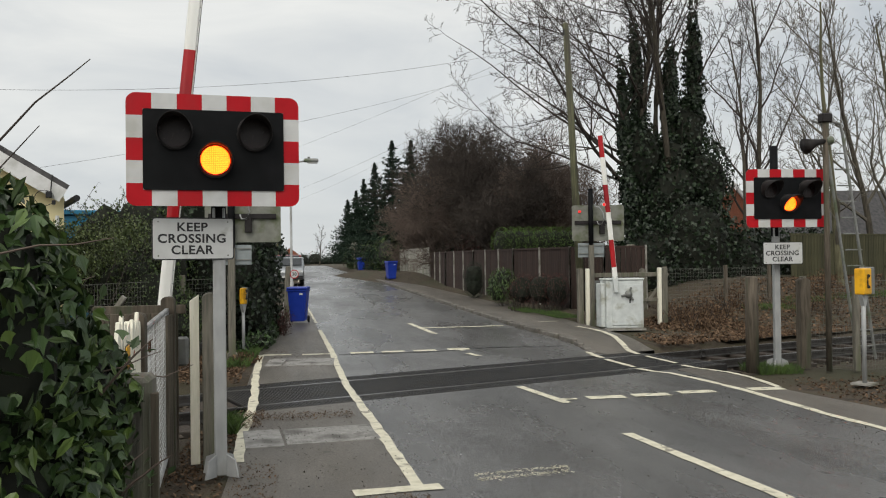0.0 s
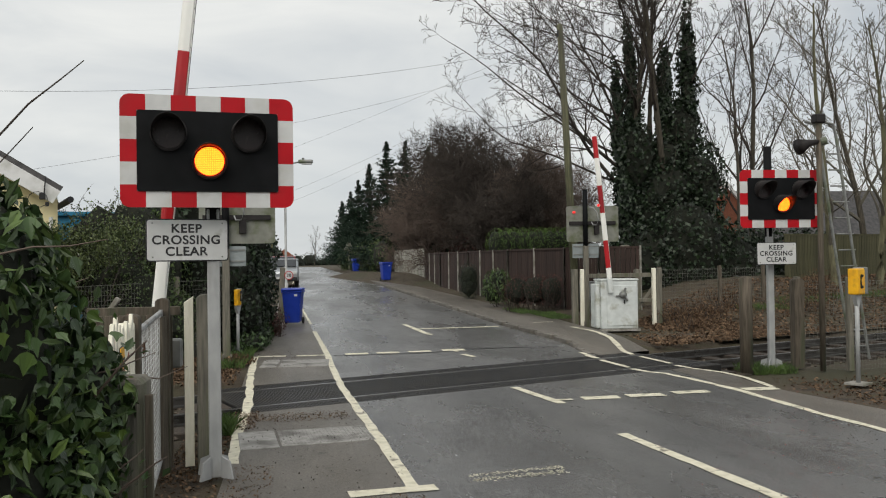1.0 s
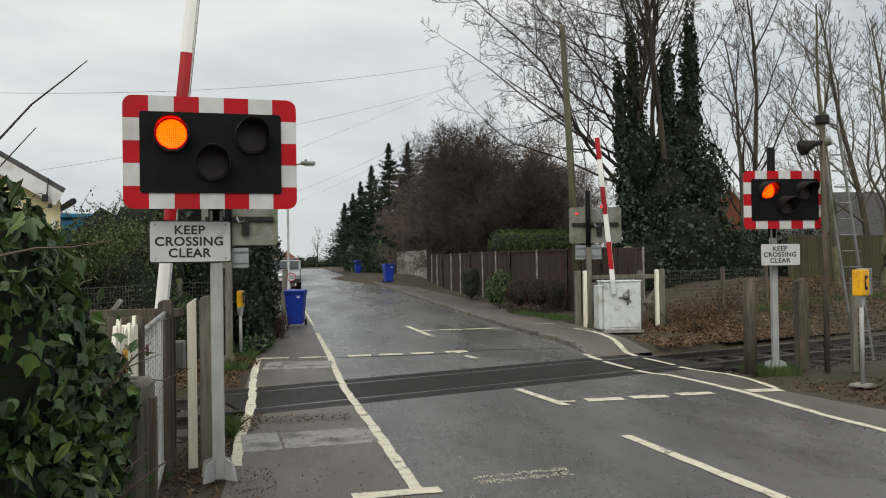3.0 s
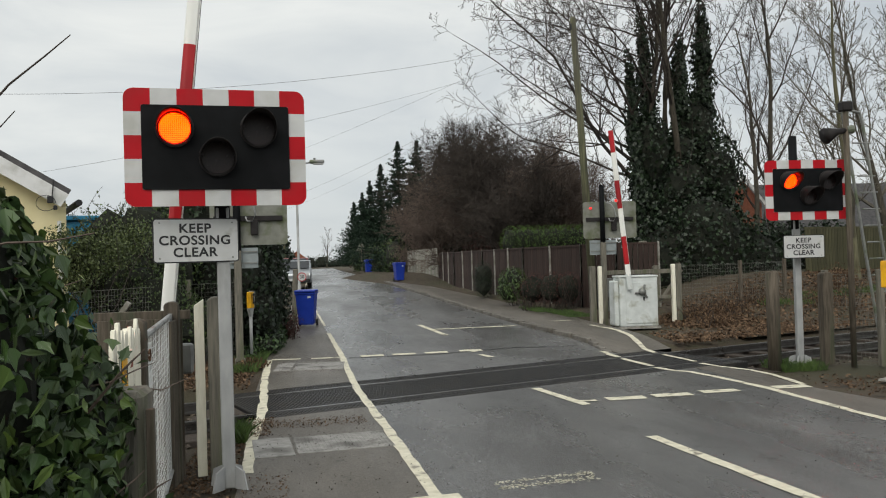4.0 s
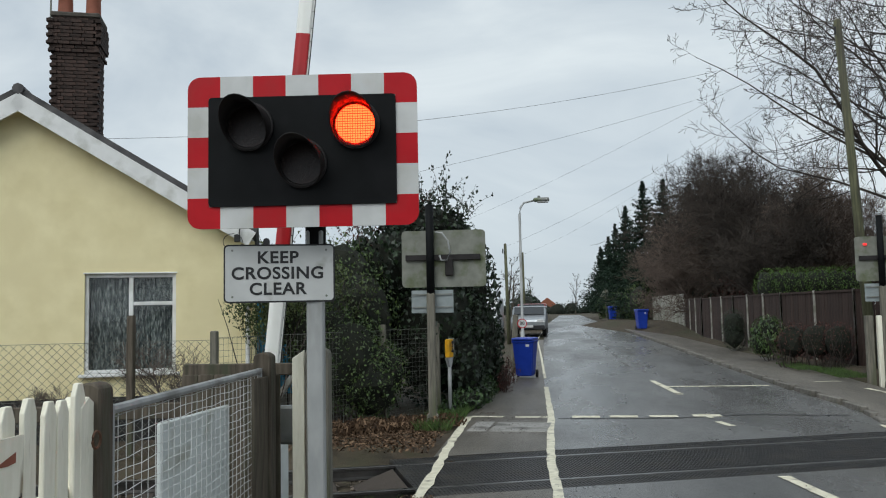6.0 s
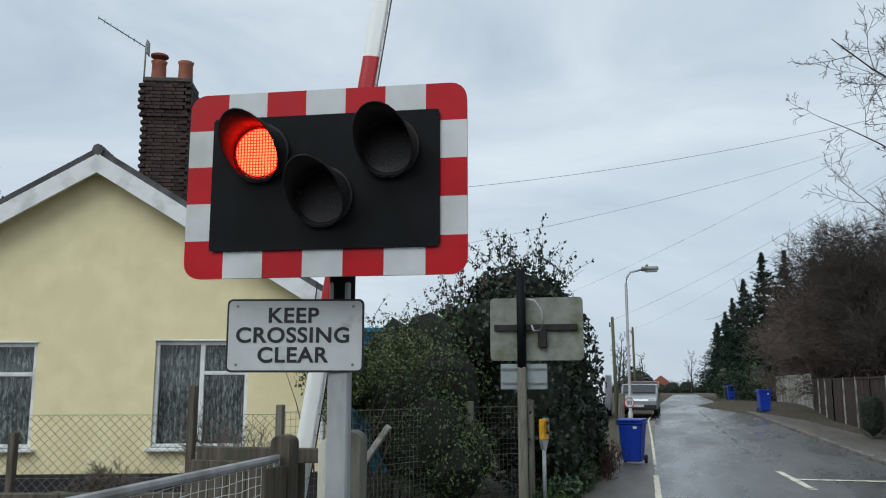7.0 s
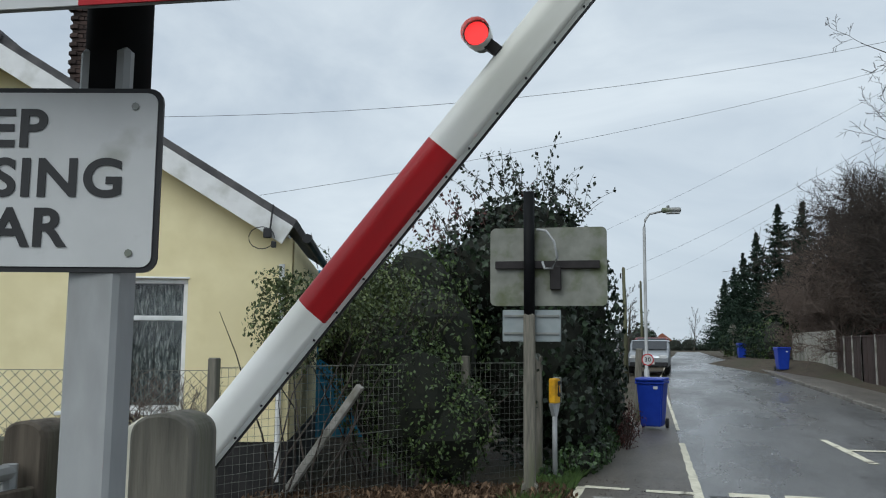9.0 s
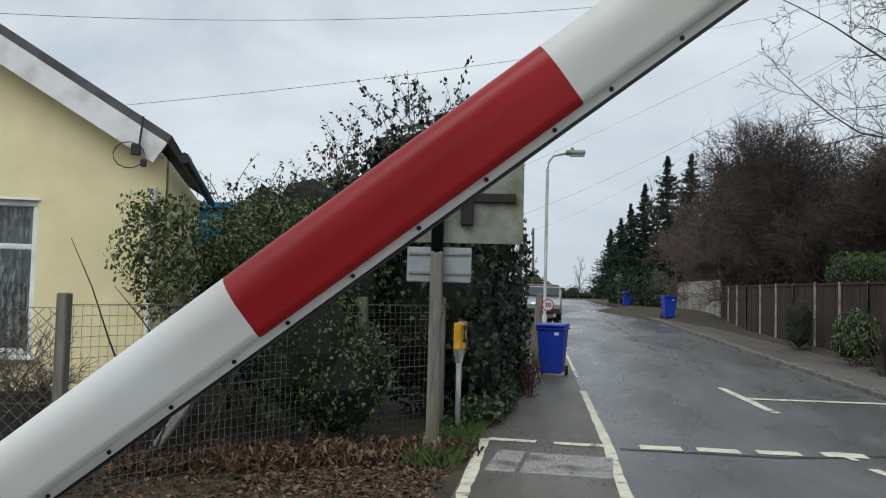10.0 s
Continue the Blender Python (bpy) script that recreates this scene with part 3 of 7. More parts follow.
def build_track():
    for s, nm in ((-1, "rail_near"), (1, "rail_far")):
        prof = [(-.07, -.155), (.07, -.155), (.07, -.14), (.012, -.12), (.012, -.04), (.036, -.032), (.036, -.003), (.03, 0.003), (-.03, 0.003), (-.036, -.003), (-.036, -.032), (-.012, -.04), (-.012, -.12), (-.07, -.14)]
        vs, fs = [], []
        n = len(prof)
        us = [-60, -20, -10, 0, 10, 20, 60, 160]
        for u in us:
            for a, z in prof:
                vs.append(on_rail(u, s * 0.753 + a, z))
        for i in range(len(us) - 1):
            for k in range(n):
                fs.append((i * n + k, i * n + (k + 1) % n, (i + 1) * n + (k + 1) % n, (i + 1) * n + k))
        struct("trim_" + nm, (vs, fs), "steel_rail", "worn steel railway rail in the crossing")
    track = thing("railway_track", "single railway line with ballast and old timber sleepers", "railway", kind="structure")
    me = mesh_of("sleeper", box(0.26, 2.6, 0.13, bevel=0.012), "sleeper")
    for i in range(-34, 60):
        u = i * 0.72
        if -1.2 < u < 7.2:
            continue
        ob = new("sleeper", me)
        ob.parent = track
        ob.matrix_basis = Matrix.Translation(on_rail(u, 0, -0.285)) @ Matrix.Rotation(RA, 4, 'Z')
    rnd = np.random.RandomState(5)
    vs, fs = [], []
    for i in range(5200):
        u = rnd.uniform(-14, -0.95) if i % 2 else rnd.uniform(7.2, 30)
        v = rnd.uniform(-1.75, 1.75)
        if min(abs(v - .753), abs(v + .753)) < 0.09:
            continue
        c = np.array(on_rail(u, v, -0.225 + rnd.uniform(-.03, .03)))
        r = rnd.uniform(0.02, 0.042)
        o = len(vs)
        for p in ((1, 0, 0), (-1, 0, 0), (0, 1, 0), (0, -1, 0), (0, 0, 1), (0, 0, -1)):
            vs.append(tuple(c + np.array(p) * r * rnd.uniform(.6, 1.2, 3) + rnd.uniform(-.008, .008, 3)))
        for f in ((0, 2, 4), (2, 1, 4), (1, 3, 4), (3, 0, 4), (2, 0, 5), (1, 2, 5), (3, 1, 5), (0, 3, 5)):
            fs.append(tuple(o + q for q in f))
    tagged(part("ballast", (vs, fs), "ballast", track), "brown-grey crushed stone ballast", kind="stuff")


build_track()


def build_deck():
    deck = thing("crossing_deck", "black ribbed rubber crossing panels between worn rails", "crossing deck", kind="structure")
    # three rows of panels: outside, between the rails, outside
    rows = [(-1.215, -0.80), (-0.69, 0.70), (0.80, 1.215)]
    for v0, v1 in rows:
        u = -1.25
        while u < 7.3:
            L = 0.9
            bm = box(L - 0.003, v1 - v0, 0.2, (0, 0, -0.2 - 0.008), 0.0015)
            n = int(L / 0.045)
            m = max(1, int((v1 - v0) / 0.14))
            for i in range(n):
                for j in range(m):
                    w = (v1 - v0) / m
                    x0 = -L / 2 + 0.0115 + i * 0.045
                    y0 = (v0 - v1) / 2 + j * w + 0.006
                    q = [bm.verts.new(c) for c in ((x0, y0, -.008), (x0 + .022, y0, -.008), (x0 + .022, y0 + w - .012, -.008), (x0, y0 + w - .012, -.008),
                                                   (x0 + .004, y0 + .004, 0.001), (x0 + .018, y0 + .004, 0.001), (x0 + .018, y0 + w - .016, 0.001), (x0 + .004, y0 + w - .016, 0.001))]
                    for f in ((4, 5, 6, 7), (0, 1, 5, 4), (1, 2, 6, 5), (2, 3, 7, 6), (3, 0, 4, 7)):
                        bm.faces.new([q[k] for k in f])
            part("panel", bm, "deck", deck, m=Matrix.Translation(on_rail(u + L / 2, (v0 + v1) / 2, 0)) @ Matrix.Rotation(RA, 4, 'Z'))
            u += L
    for u0, sgn in ((-1.3, -1), (7.35, 1)):
        bm = prism([(0, -0.22), (0.0, -0.02), (0.5 * sgn, -0.2), (0.5 * sgn, -0.22)], 1.2)
        part("end_ramp", bm, "sleeper", deck, "dark wedge at the end of the panels", m=Matrix.Translation(on_rail(u0, -0.6, 0)) @ Matrix.Rotation(RA, 4, 'Z'))


build_deck()

# kerb stones on the far side, curving away at the crossing


def build_kerb():
    pts = [(5.84, 17.1), (5.88, 17.6), (5.95, 18.2), (6.04, 19), (6.08, 20.3), (6.0, 22), (5.9, 25), (5.9, 29), (5.9, 34), (5.95, 42), (6.05, 56), (6.15, 80)]
    kerb = thing("kerb", "worn concrete kerb stones along the footway", "kerb", kind="structure")
    me = mesh_of("kerb_stone", box(0.9, 0.13, 0.3, (0, 0, -0.2), 0.015), "kerb")
    me2 = mesh_of("kerb_stone", box(0.44, 0.13, 0.3, (0, 0, -0.2), 0.015), "kerb")
    for i, (a, b) in enumerate(zip(pts, pts[1:])):
        a, b = Vector(uphill(*a)), Vector(uphill(*b))
        d = b - a
        L = 0.455 if i < 3 else 0.915
        n = max(1, round(d.length / L))
        for k in range(n):
            p = a + d * ((k + 0.5) / n)
            drop = ramp_z(a.y + (b.y - a.y) * (k + .5) / n + .35) - 0.095 if i < 5 else 0.0
            ob = new("kerb_stone", me2 if i < 3 else me)
            ob.parent = kerb
            ob.matrix_basis = Matrix.Translation((p.x + 0.06, p.y, p.z + drop + random.uniform(-.006, .006))) @ Matrix.Rotation(math.atan2(d.y, d.x) + random.uniform(-.006, .006), 4, 'Z')


build_kerb()

# painted lines


def paint(name, lines, mat="paint", wob=0.012, label="worn cream-white painted road line"):
    vs, fs = join([strip(p, w, z, wob, i) for i, (p, w, z) in enumerate(lines)])
    vs = [(q[0], q[1], q[2] + v[2] + (ramp_z(v[1]) if v[0] > 6.3 else 0)) for v in vs for q in [uphill(v[0], v[1])]]
    struct("trim_" + name, (vs, fs), mat, label)


paint("footway_edge_line", [([(-0.74, 8.75), (-0.80, 10.5), (-0.80, 12.3), (-0.9, 14.3), (-0.99, 16.3), (-1.04, 18.5)], 0.12, 0.006)], wob=0.02)
paint("road_edge_line", [([(0.94, 7.4), (0.77, 10.6), (0.66, 12.3), (0.58, 13.7), (0.51, 16.2), (0.48, 18.4), (0.28, 24.7)], 0.115, 0.006), ([(0.2, 27.5), (-0.2, 40), (-0.9, 60), (-1.2, 110)], 0.08, 0.006)])
paint("near_stop_line", [([(0.36, 7.38), (1.14, 7.46)], 0.19, 0.009)], wob=0.015)
paint("far_give_way_line", [([(-1.0, 18.5), (-.4, 18.45)], .2, .009), ([(-.18, 18.4), (.45, 18.4)], .2, .009)] + [([(x, y), (x + .5, y)], .3, .008) for x, y in ((.86, 18.45), (1.54, 18.48), (2.25, 18.52), (3.02, 18.6))]
      + [([(3.25, 18.62), (3.3, 18.25)], .1, .01), ([(3.32, 17.75), (3.45, 17.2)], .14, .008), ([(3.15, 18.75), (3.45, 18.7)], .08, .011)])
paint("far_stop_line", [([(3.08, 26.4), (3.32, 22.5)], .15, .008), ([(3.24, 24.5), (5.7, 24.6)], .24, .011)])
paint("near_stop_marks", [([(3.24, 12.95), (3.52, 11.35)], .14, .008), ([(3.4, 11.62), (3.75, 11.64)], .12, .011)] + [([(x, y), (x + .56, y)], .25, .008) for x, y in ((3.92, 11.68), (4.62, 11.74), (5.38, 11.84))] + [([(6.52, 11.88), (7.06, 11.86)], .25, .008)])
paint("centre_line", [([(3.57, 9.25), (3.9, 6.5)], .13, .008), ([(4.0, 2.5), (4.1, -1.5)], .13, .008)])
paint("far_centre_line", [([(2.9 - .03 * i, 32 + i * 6), (2.88 - .03 * i, 35 + i * 6)], .1, .008) for i in range(9)], "paint_faded", .02, "worn far centre line")
paint("right_edge_line", [([(5.83, 14.55), (5.96, 14.08), (6.14, 13.85), (6.27, 13.16), (6.42, 11.9), (6.45, 9.9), (6.55, 8.7), (6.6, 4)], .12, .006), ([(5.74, 15.95), (5.84, 14.72)], .12, .01), ([(5.82, 17.3), (5.74, 16.65), (5.77, 16.2)], .13, .012)], wob=0.015)
paint("right_margin_line", [([(7.3, 22.6), (7.42, 21.4), (7.4, 20.7), (7.22, 19.4), (6.95, 18.2), (6.74, 17.3), (6.67, 16.6)], .12, .013), ([(6.7, 16.28), (6.8, 15.03)], .1, .012), ([(6.79, 14.8), (6.88, 14.35), (7.15, 13.7), (7.2, 13.1), (7.08, 12.0)], .1, .006), ([(6.7, 24.4), (7.35, 24.5)], .12, .013)])
def paint_flecks():
    rnd = np.random.RandomState(6)
    n = 420
    q = rnd.uniform(0, 1, n)
    P = np.stack([1.5 + .95 * q, 7.62 + .16 * q + np.where(rnd.uniform(0, 1, n) < .6, 0, .17) + rnd.normal(0, .035, n), np.full(n, .004)], 1)
    w = rnd.uniform(.004, .013, (n, 2))
    vs = np.concatenate([P + np.stack([a * w[:, 0], b * w[:, 1], 0 * q], 1) for a, b in ((-1, -1), (1, -.7), (.8, 1), (-1, .6))])
    struct("trim_worn_lettering", (vs.tolist(), [(i, i + n, i + 2 * n, i + 3 * n) for i in range(n)]), "paint", "almost worn-off white road lettering")


paint_flecks()
# dark tarmac repair seams
paint("repair_seam", [([(0.62, 18.25), (2.5, 18.2), (4.0, 18.75), (5.7, 18.6)], .1, .0065)], "deck", .01, "dark bitumen seam across the road")

# drain hole patch, ribbed concrete slabs on the footway


def ribbed(w, d, n):
    bm = box(w, d, 0.06, (0, 0, -0.058), 0.004)
    for i in range(n):
        x = -w / 2 + (i + 0.5) * w / n
        box(w / n * 0.45, d * 0.86, 0.006, (x, 0, 0.001), 0.0, bm)
    return bm


foot_slabs = thing("footway_slab", "worn ribbed concrete slab set in the footway", "paving slab", kind="structure")
part("panel", ribbed(1.05, 0.86, 26), "tactile", foot_slabs, m=pose(0.22, 9.95, 0.006, 0, 0, 6))
part("panel", box(0.42, 0.95, 0.06, (0, 0, -0.05), 0.004), "tactile", foot_slabs, m=pose(-0.54, 9.85, 0.002, 0, 0, 6))
part("panel", ribbed(0.95, 1.1, 22), "tactile", foot_slabs, m=pose(0.0, 17.1, 0.006, 0, 0, -3))
part("panel", box(0.32, 1.15, 0.06, (0, 0, -0.05), 0.004), "tactile", foot_slabs, m=pose(-0.68, 17.15, 0.002, 0, 0, -3))

# ---- the crossing signals ----
LAMPS = {}


def build_signal(m, label, top=3.45, xo=0.095):
    """Signal facing -y; origin on the ground under the post. Returns the thing."""
    s = thing("crossing_signal", label, "level crossing signal", m, "crossing signals")
    zc = 3.005
    part("post", box(0.115, 0.085, 2.5, (0, 0, 0), 0.01), "galv", s, "grey square post")
    part("post_top", tube([(0, 0.02, 2.35), (0, 0.02, top)], 0.07, 14), "black", s, "black tubular post head", smooth=True)
    for a in (0, 90, 180, 270):
        bm = prism([(0.07, 0), (0.21, 0), (0.17, 0.16), (0.07, 0.2)], 0.018)
        part("base_fin", bm, "galv", s, m=Matrix.Rotation(radians(a + 45), 4, 'Z'))
    W, H, w, h = 1.518, 1.01, 1.235, 0.725
    yb = -0.25
    part("backing_plate", prism(rounded(W, H, 0.09, 5, xo, zc), 0.012), "grey_metal", s, "thin grey metal backing plate", m=pose(0, yb, 0))
    # chequered border: each coloured patch is a piece
    def patch(x0, x1, z0, z1, col, corner=None):
        if corner:
            sx, sz = corner
            r = 0.085
            cx, cz = (x1 if sx > 0 else x0), (z1 if sz > 0 else z0)
            pts = [(x0, z0), (x1, z0), (x1, z1), (x0, z1)]
            out = []
            for p in pts:
                if abs(p[0] - cx) < 1e-6 and abs(p[1] - cz) < 1e-6:
                    arc = []
                    for i in range(6):
                        t = radians(90 * i / 5)
                        arc.append((cx - sx * r + sx * r * math.cos(t), cz - sz * r + sz * r * math.sin(t)))
                    if (sx, sz) in ((1, -1), (-1, 1)):
                        arc.reverse()
                    out += arc
                else:
                    out.append(p)
            pts = out
        else:
            pts = [(x0, z0), (x1, z0), (x1, z1), (x0, z1)]
        part("border_patch", prism(pts, 0.004), col, s, m=pose(0, yb - 0.006, 0))
    xl, xr, zb, zt = xo - W / 2, xo + W / 2, zc - H / 2, zc + H / 2
    bx, bz = (W - w) / 2, (H - h) / 2
    n = 7
    dx = W / n
    for i in range(n):
        col = "red" if i % 2 == 0 else "white"
        c = {0: -1, n - 1: 1}.get(i)
        patch(xl + i * dx, xl + (i + 1) * dx, zt - bz, zt, col, (c, 1) if c else None)
        patch(xl + i * dx, xl + (i + 1) * dx, zb, zb + bz, col, (c, -1) if c else None)
    for i in range(3):
        col = "white" if i % 2 == 0 else "red"
        z0 = zb + (i + 1) * H / 5
        patch(xl, xl + bx, z0, z0 + H / 5, col)
        patch(xr - bx, xr, z0, z0 + H / 5, col)
    for z0, z1 in ((zb + bz, zb + H / 5), (zt - H / 5, zt - bz)):
        patch(xl, xl + bx, z0, z1, "red")
        patch(xr - bx, xr, z0, z1, "red")
    part("black_board", prism(rounded(w, h, 0.025, 3, xo, zc), 0.012), "black", s, "matt black signal face", m=pose(0, yb - 0.02, 0))
    part("housing", box(1.0, 0.17, 0.6, (xo, yb + 0.099, zc - 0.3), 0.02), "hood", s, "black lamp housing behind the board")
    yf = yb - 0.02
    arrays = {}
    for key, lx, lz in (("left", -0.345, 0.16), ("right", 0.355, 0.16), ("amber", 0.005, -0.09)):
        cx, cz = xo + lx, zc + lz
        lamp = new("lamp_unit")
        lamp.parent = s
        lamp.matrix_basis = pose(cx, yf, cz)
        # lens: dark disc
        ring = [(0.138 * math.cos(2 * math.pi * i / 28), 0.138 * math.sin(2 * math.pi * i / 28)) for i in range(28)]
        part("lens", prism(ring, 0.012), "lens_dark", lamp, "dark unlit lens", m=pose(0, -0.02, 0))
        part("bezel", join([tube([(0.150 * math.cos(2 * math.pi * i / 28), -0.02, 0.150 * math.sin(2 * math.pi * i / 28)) for i in range(29)], 0.013, 6, False)]), "hood", lamp, smooth=True)
        # hood: a cowl open below, longer above
        vs, fs = [], []
        N = 26
        for i in range(N + 1):
            a = radians(-85 + 350 * i / N)
            up = 0.5 + 0.5 * math.sin(a)
            L = 0.03 + 0.35 * up ** 1.25
            for r in (0.152, 0.146):
                vs.append((r * math.cos(a), 0.0, r * math.sin(a)))
                vs.append((r * 0.97 * math.cos(a), -L, r * 0.97 * math.sin(a) - 0.02))
        for i in range(N):
            o = i * 4
            fs += [(o, o + 4, o + 5, o + 1), (o + 2, o + 3, o + 7, o + 6), (o + 1, o + 5, o + 7, o + 3)]
        part("hood", (vs, fs), "hood", lamp, "black cowl", smooth=True)
        # array of light-emitting diodes behind a louvre; it comes forward when it is lit
        g, b = ("amber_glow", "amber_led_base") if key == "amber" else ("red_glow", "red_led_base")
        R = 0.128
        bm = prism([(x * 0.928, z * 0.928) for x, z in ring], 0.004)
        for f in bm.faces:
            f.material_index = 1
        st, dp, th = 0.0165, -0.009, 0.0012
        k = -7
        while k <= 7:
            c = k * st
            hl = math.sqrt(max(0, R * R - c * c))
            if hl > 0.01:
                for horiz in (0, 1):
                    for e in (-th, th):
                        pts = [(-hl, dp, c + e), (hl, dp, c + e), (hl, 0, c + e), (-hl, 0, c + e)] if horiz else [(c + e, dp, -hl), (c + e, dp, hl), (c + e, 0, hl), (c + e, 0, -hl)]
                        bm.faces.new([bm.verts.new(p) for p in pts])
                    pts = [(-hl, dp, c - th), (hl, dp, c - th), (hl, dp, c + th), (-hl, dp, c + th)] if horiz else [(c - th, dp, -hl), (c + th, dp, -hl), (c + th, dp, hl), (c - th, dp, hl)]
                    bm.faces.new([bm.verts.new(p) for p in pts])
            k += 1
        ring_v = [(R * math.cos(2 * math.pi * i / 28), R * math.sin(2 * math.pi * i / 28)) for i in range(28)]
        for i in range(28):
            p, q = ring_v[i], ring_v[(i + 1) % 28]
            bm.faces.new([bm.verts.new(c) for c in ((p[0], dp, p[1]), (q[0], dp, q[1]), (q[0], 0, q[1]), (p[0], 0, p[1]))])
        arr = new("diode_panel", mesh_of("diode_panel", bm, [b, g]))
        arr.parent = lamp
        tagged(arr, "glowing diode panel behind a fine grid")
        arrays[key] = arr
    return s, arrays


def glyph_mesh(text, size, bold=0.0):
    cu = bpy.data.curves.new("writing", 'FONT')
    cu.body = text
    cu.size = size
    cu.align_x, cu.align_y = 'CENTER', 'CENTER'
    cu.extrude = 0.0008
    cu.offset = bold
    cu.space_character = 1.08
    ob = bpy.data.objects.new("writing", cu)
    scene.collection.objects.link(ob)
    me = bpy.data.meshes.new_from_object(ob.evaluated_get(bpy.context.evaluated_depsgraph_get()))
    bpy.data.objects.remove(ob)
    return me


def writing(text, size, parent, m, mat="ink", bold=0.0):
    me = glyph_mesh(text, size, bold)
    me.materials.clear()
    me.materials.append(M[mat])
    ob = new("lettering", me)
    ob.parent = parent
    ob.matrix_basis = m @ pose(0, 0, 0, 90, 0, 0)
    return tagged(ob, "black capital lettering" if mat == "ink" else "lettering")


def build_keep_clear(m):
    s = thing("warning_sign", "white rectangular sign reading KEEP CROSSING CLEAR on a post", "road sign", m)
    W, H = 0.735, 0.39
    part("plate", prism(rounded(W, H, 0.03, 4), 0.008), "ink", s, "black-edged plate", m=pose(0, 0, 0))
    part("face", prism(rounded(W - 0.022, H - 0.022, 0.022, 4), 0.003), "sign_face", s, "white reflective face with small stains", m=pose(0, -0.0035, 0))
    for i, (t, z) in enumerate((("KEEP", 0.105), ("CROSSING", 0.0), ("CLEAR", -0.105))):
        writing(t, 0.112, s, pose(-0.012, -0.0055, z - 0.002) @ Matrix.Diagonal((1.07, 1, 1, 1)), bold=0.0028)
    for x in (-.31, .31):
        for z in (-.155, .155):
            part("bolt", tube([(x, -.007, z), (x, 0, z)], 0.008, 8), "grey_metal", s)
    part("bracket", box(0.3, 0.04, 0.05, (0.0, 0.03, -0.03)), "grey_metal", s)
    return s


sig_a, arr_a = build_signal(pose(-0.835, 8.16, 0.03, 0, 0, 7), "level crossing signal with red and white border on a grey post", 3.45, -0.035)
build_keep_clear(pose(-1.05, 8.05, 2.24, 0, 0, 15))
sig_b, arr_b = build_signal(pose(8.15, 13.85, 0.0, 0, 0, -2), "level crossing signal with red and white border beside the track fence", 3.95)
build_keep_clear(pose(8.15, 13.62, 2.05, 0, 0, -2))


def build_signal_back(m):
    """A signal seen from behind, facing +y."""
    s = thing("crossing_signal", "level crossing signal seen from its mossy grey back", "level crossing signal", m)
    part("post", box(0.14, 0.14, 2.3, (0, 0, 0), 0.02), "grey_wood", s, "weathered grey post")
    part("post_top", tube([(0, 0, 2.25), (0, 0, 3.85)], 0.07, 12), "black", s, "black tubular post head", smooth=True)
    part("backing_plate", prism(rounded(1.48, 1.0, 0.07, 5, 0.23, 2.9), 0.012), "board_back", s, "pale mossy back of the board", m=pose(0, 0.09, 0))
    part("rail", box(1.32, 0.05, 0.1, (0.22, 0.06, 2.87), 0.006), "hood", s, "black cross rail")
    part("lamp_box", box(0.14, 0.1, 0.3, (0.33, 0.04, 2.6), 0.01), "hood", s)
    pts = [(0.1, -.04, 3.36), (0.22, -.06, 3.34), (0.32, -.07, 3.2), (0.36, -.07, 3.0), (0.3, -.07, 2.86), (0.2, -.06, 2.86), (0.17, -.03, 2.95)]
    part("conduit", tube(pts, 0.016, 8), "galv", s, "curled grey cable conduit", smooth=True)
    part("small_plate", box(0.74, 0.012, 0.4, (0.02, 0.09, 1.95), 0.01), "small_back", s, "pale grey back of a small sign")
    for z in (2.04, 2.26):
        part("stiffener", box(0.7, 0.02, 0.025, (0.02, 0.072, z)), "grey_metal", s)
    for a in (45, 135, 225, 315):
        part("base_fin", prism([(0.06, 0), (0.17, 0), (0.13, 0.2), (0.06, 0.24)], 0.018), "grey_wood", s, m=Matrix.Rotation(radians(a), 4, 'Z'))
    return s


build_signal_back(pose(-1.52, 17.2, 0.0, 0, 0, 4))
sb2 = build_signal_back(pose(7.72, 22.5, 0.06, 0, 0, -4))
part("repeater_lamp", box(0.07, 0.03, 0.05, (-0.3, 0.06, 3.2)), "boom_lamp", sb2, "small glowing red lamp")

# ---- barriers ----


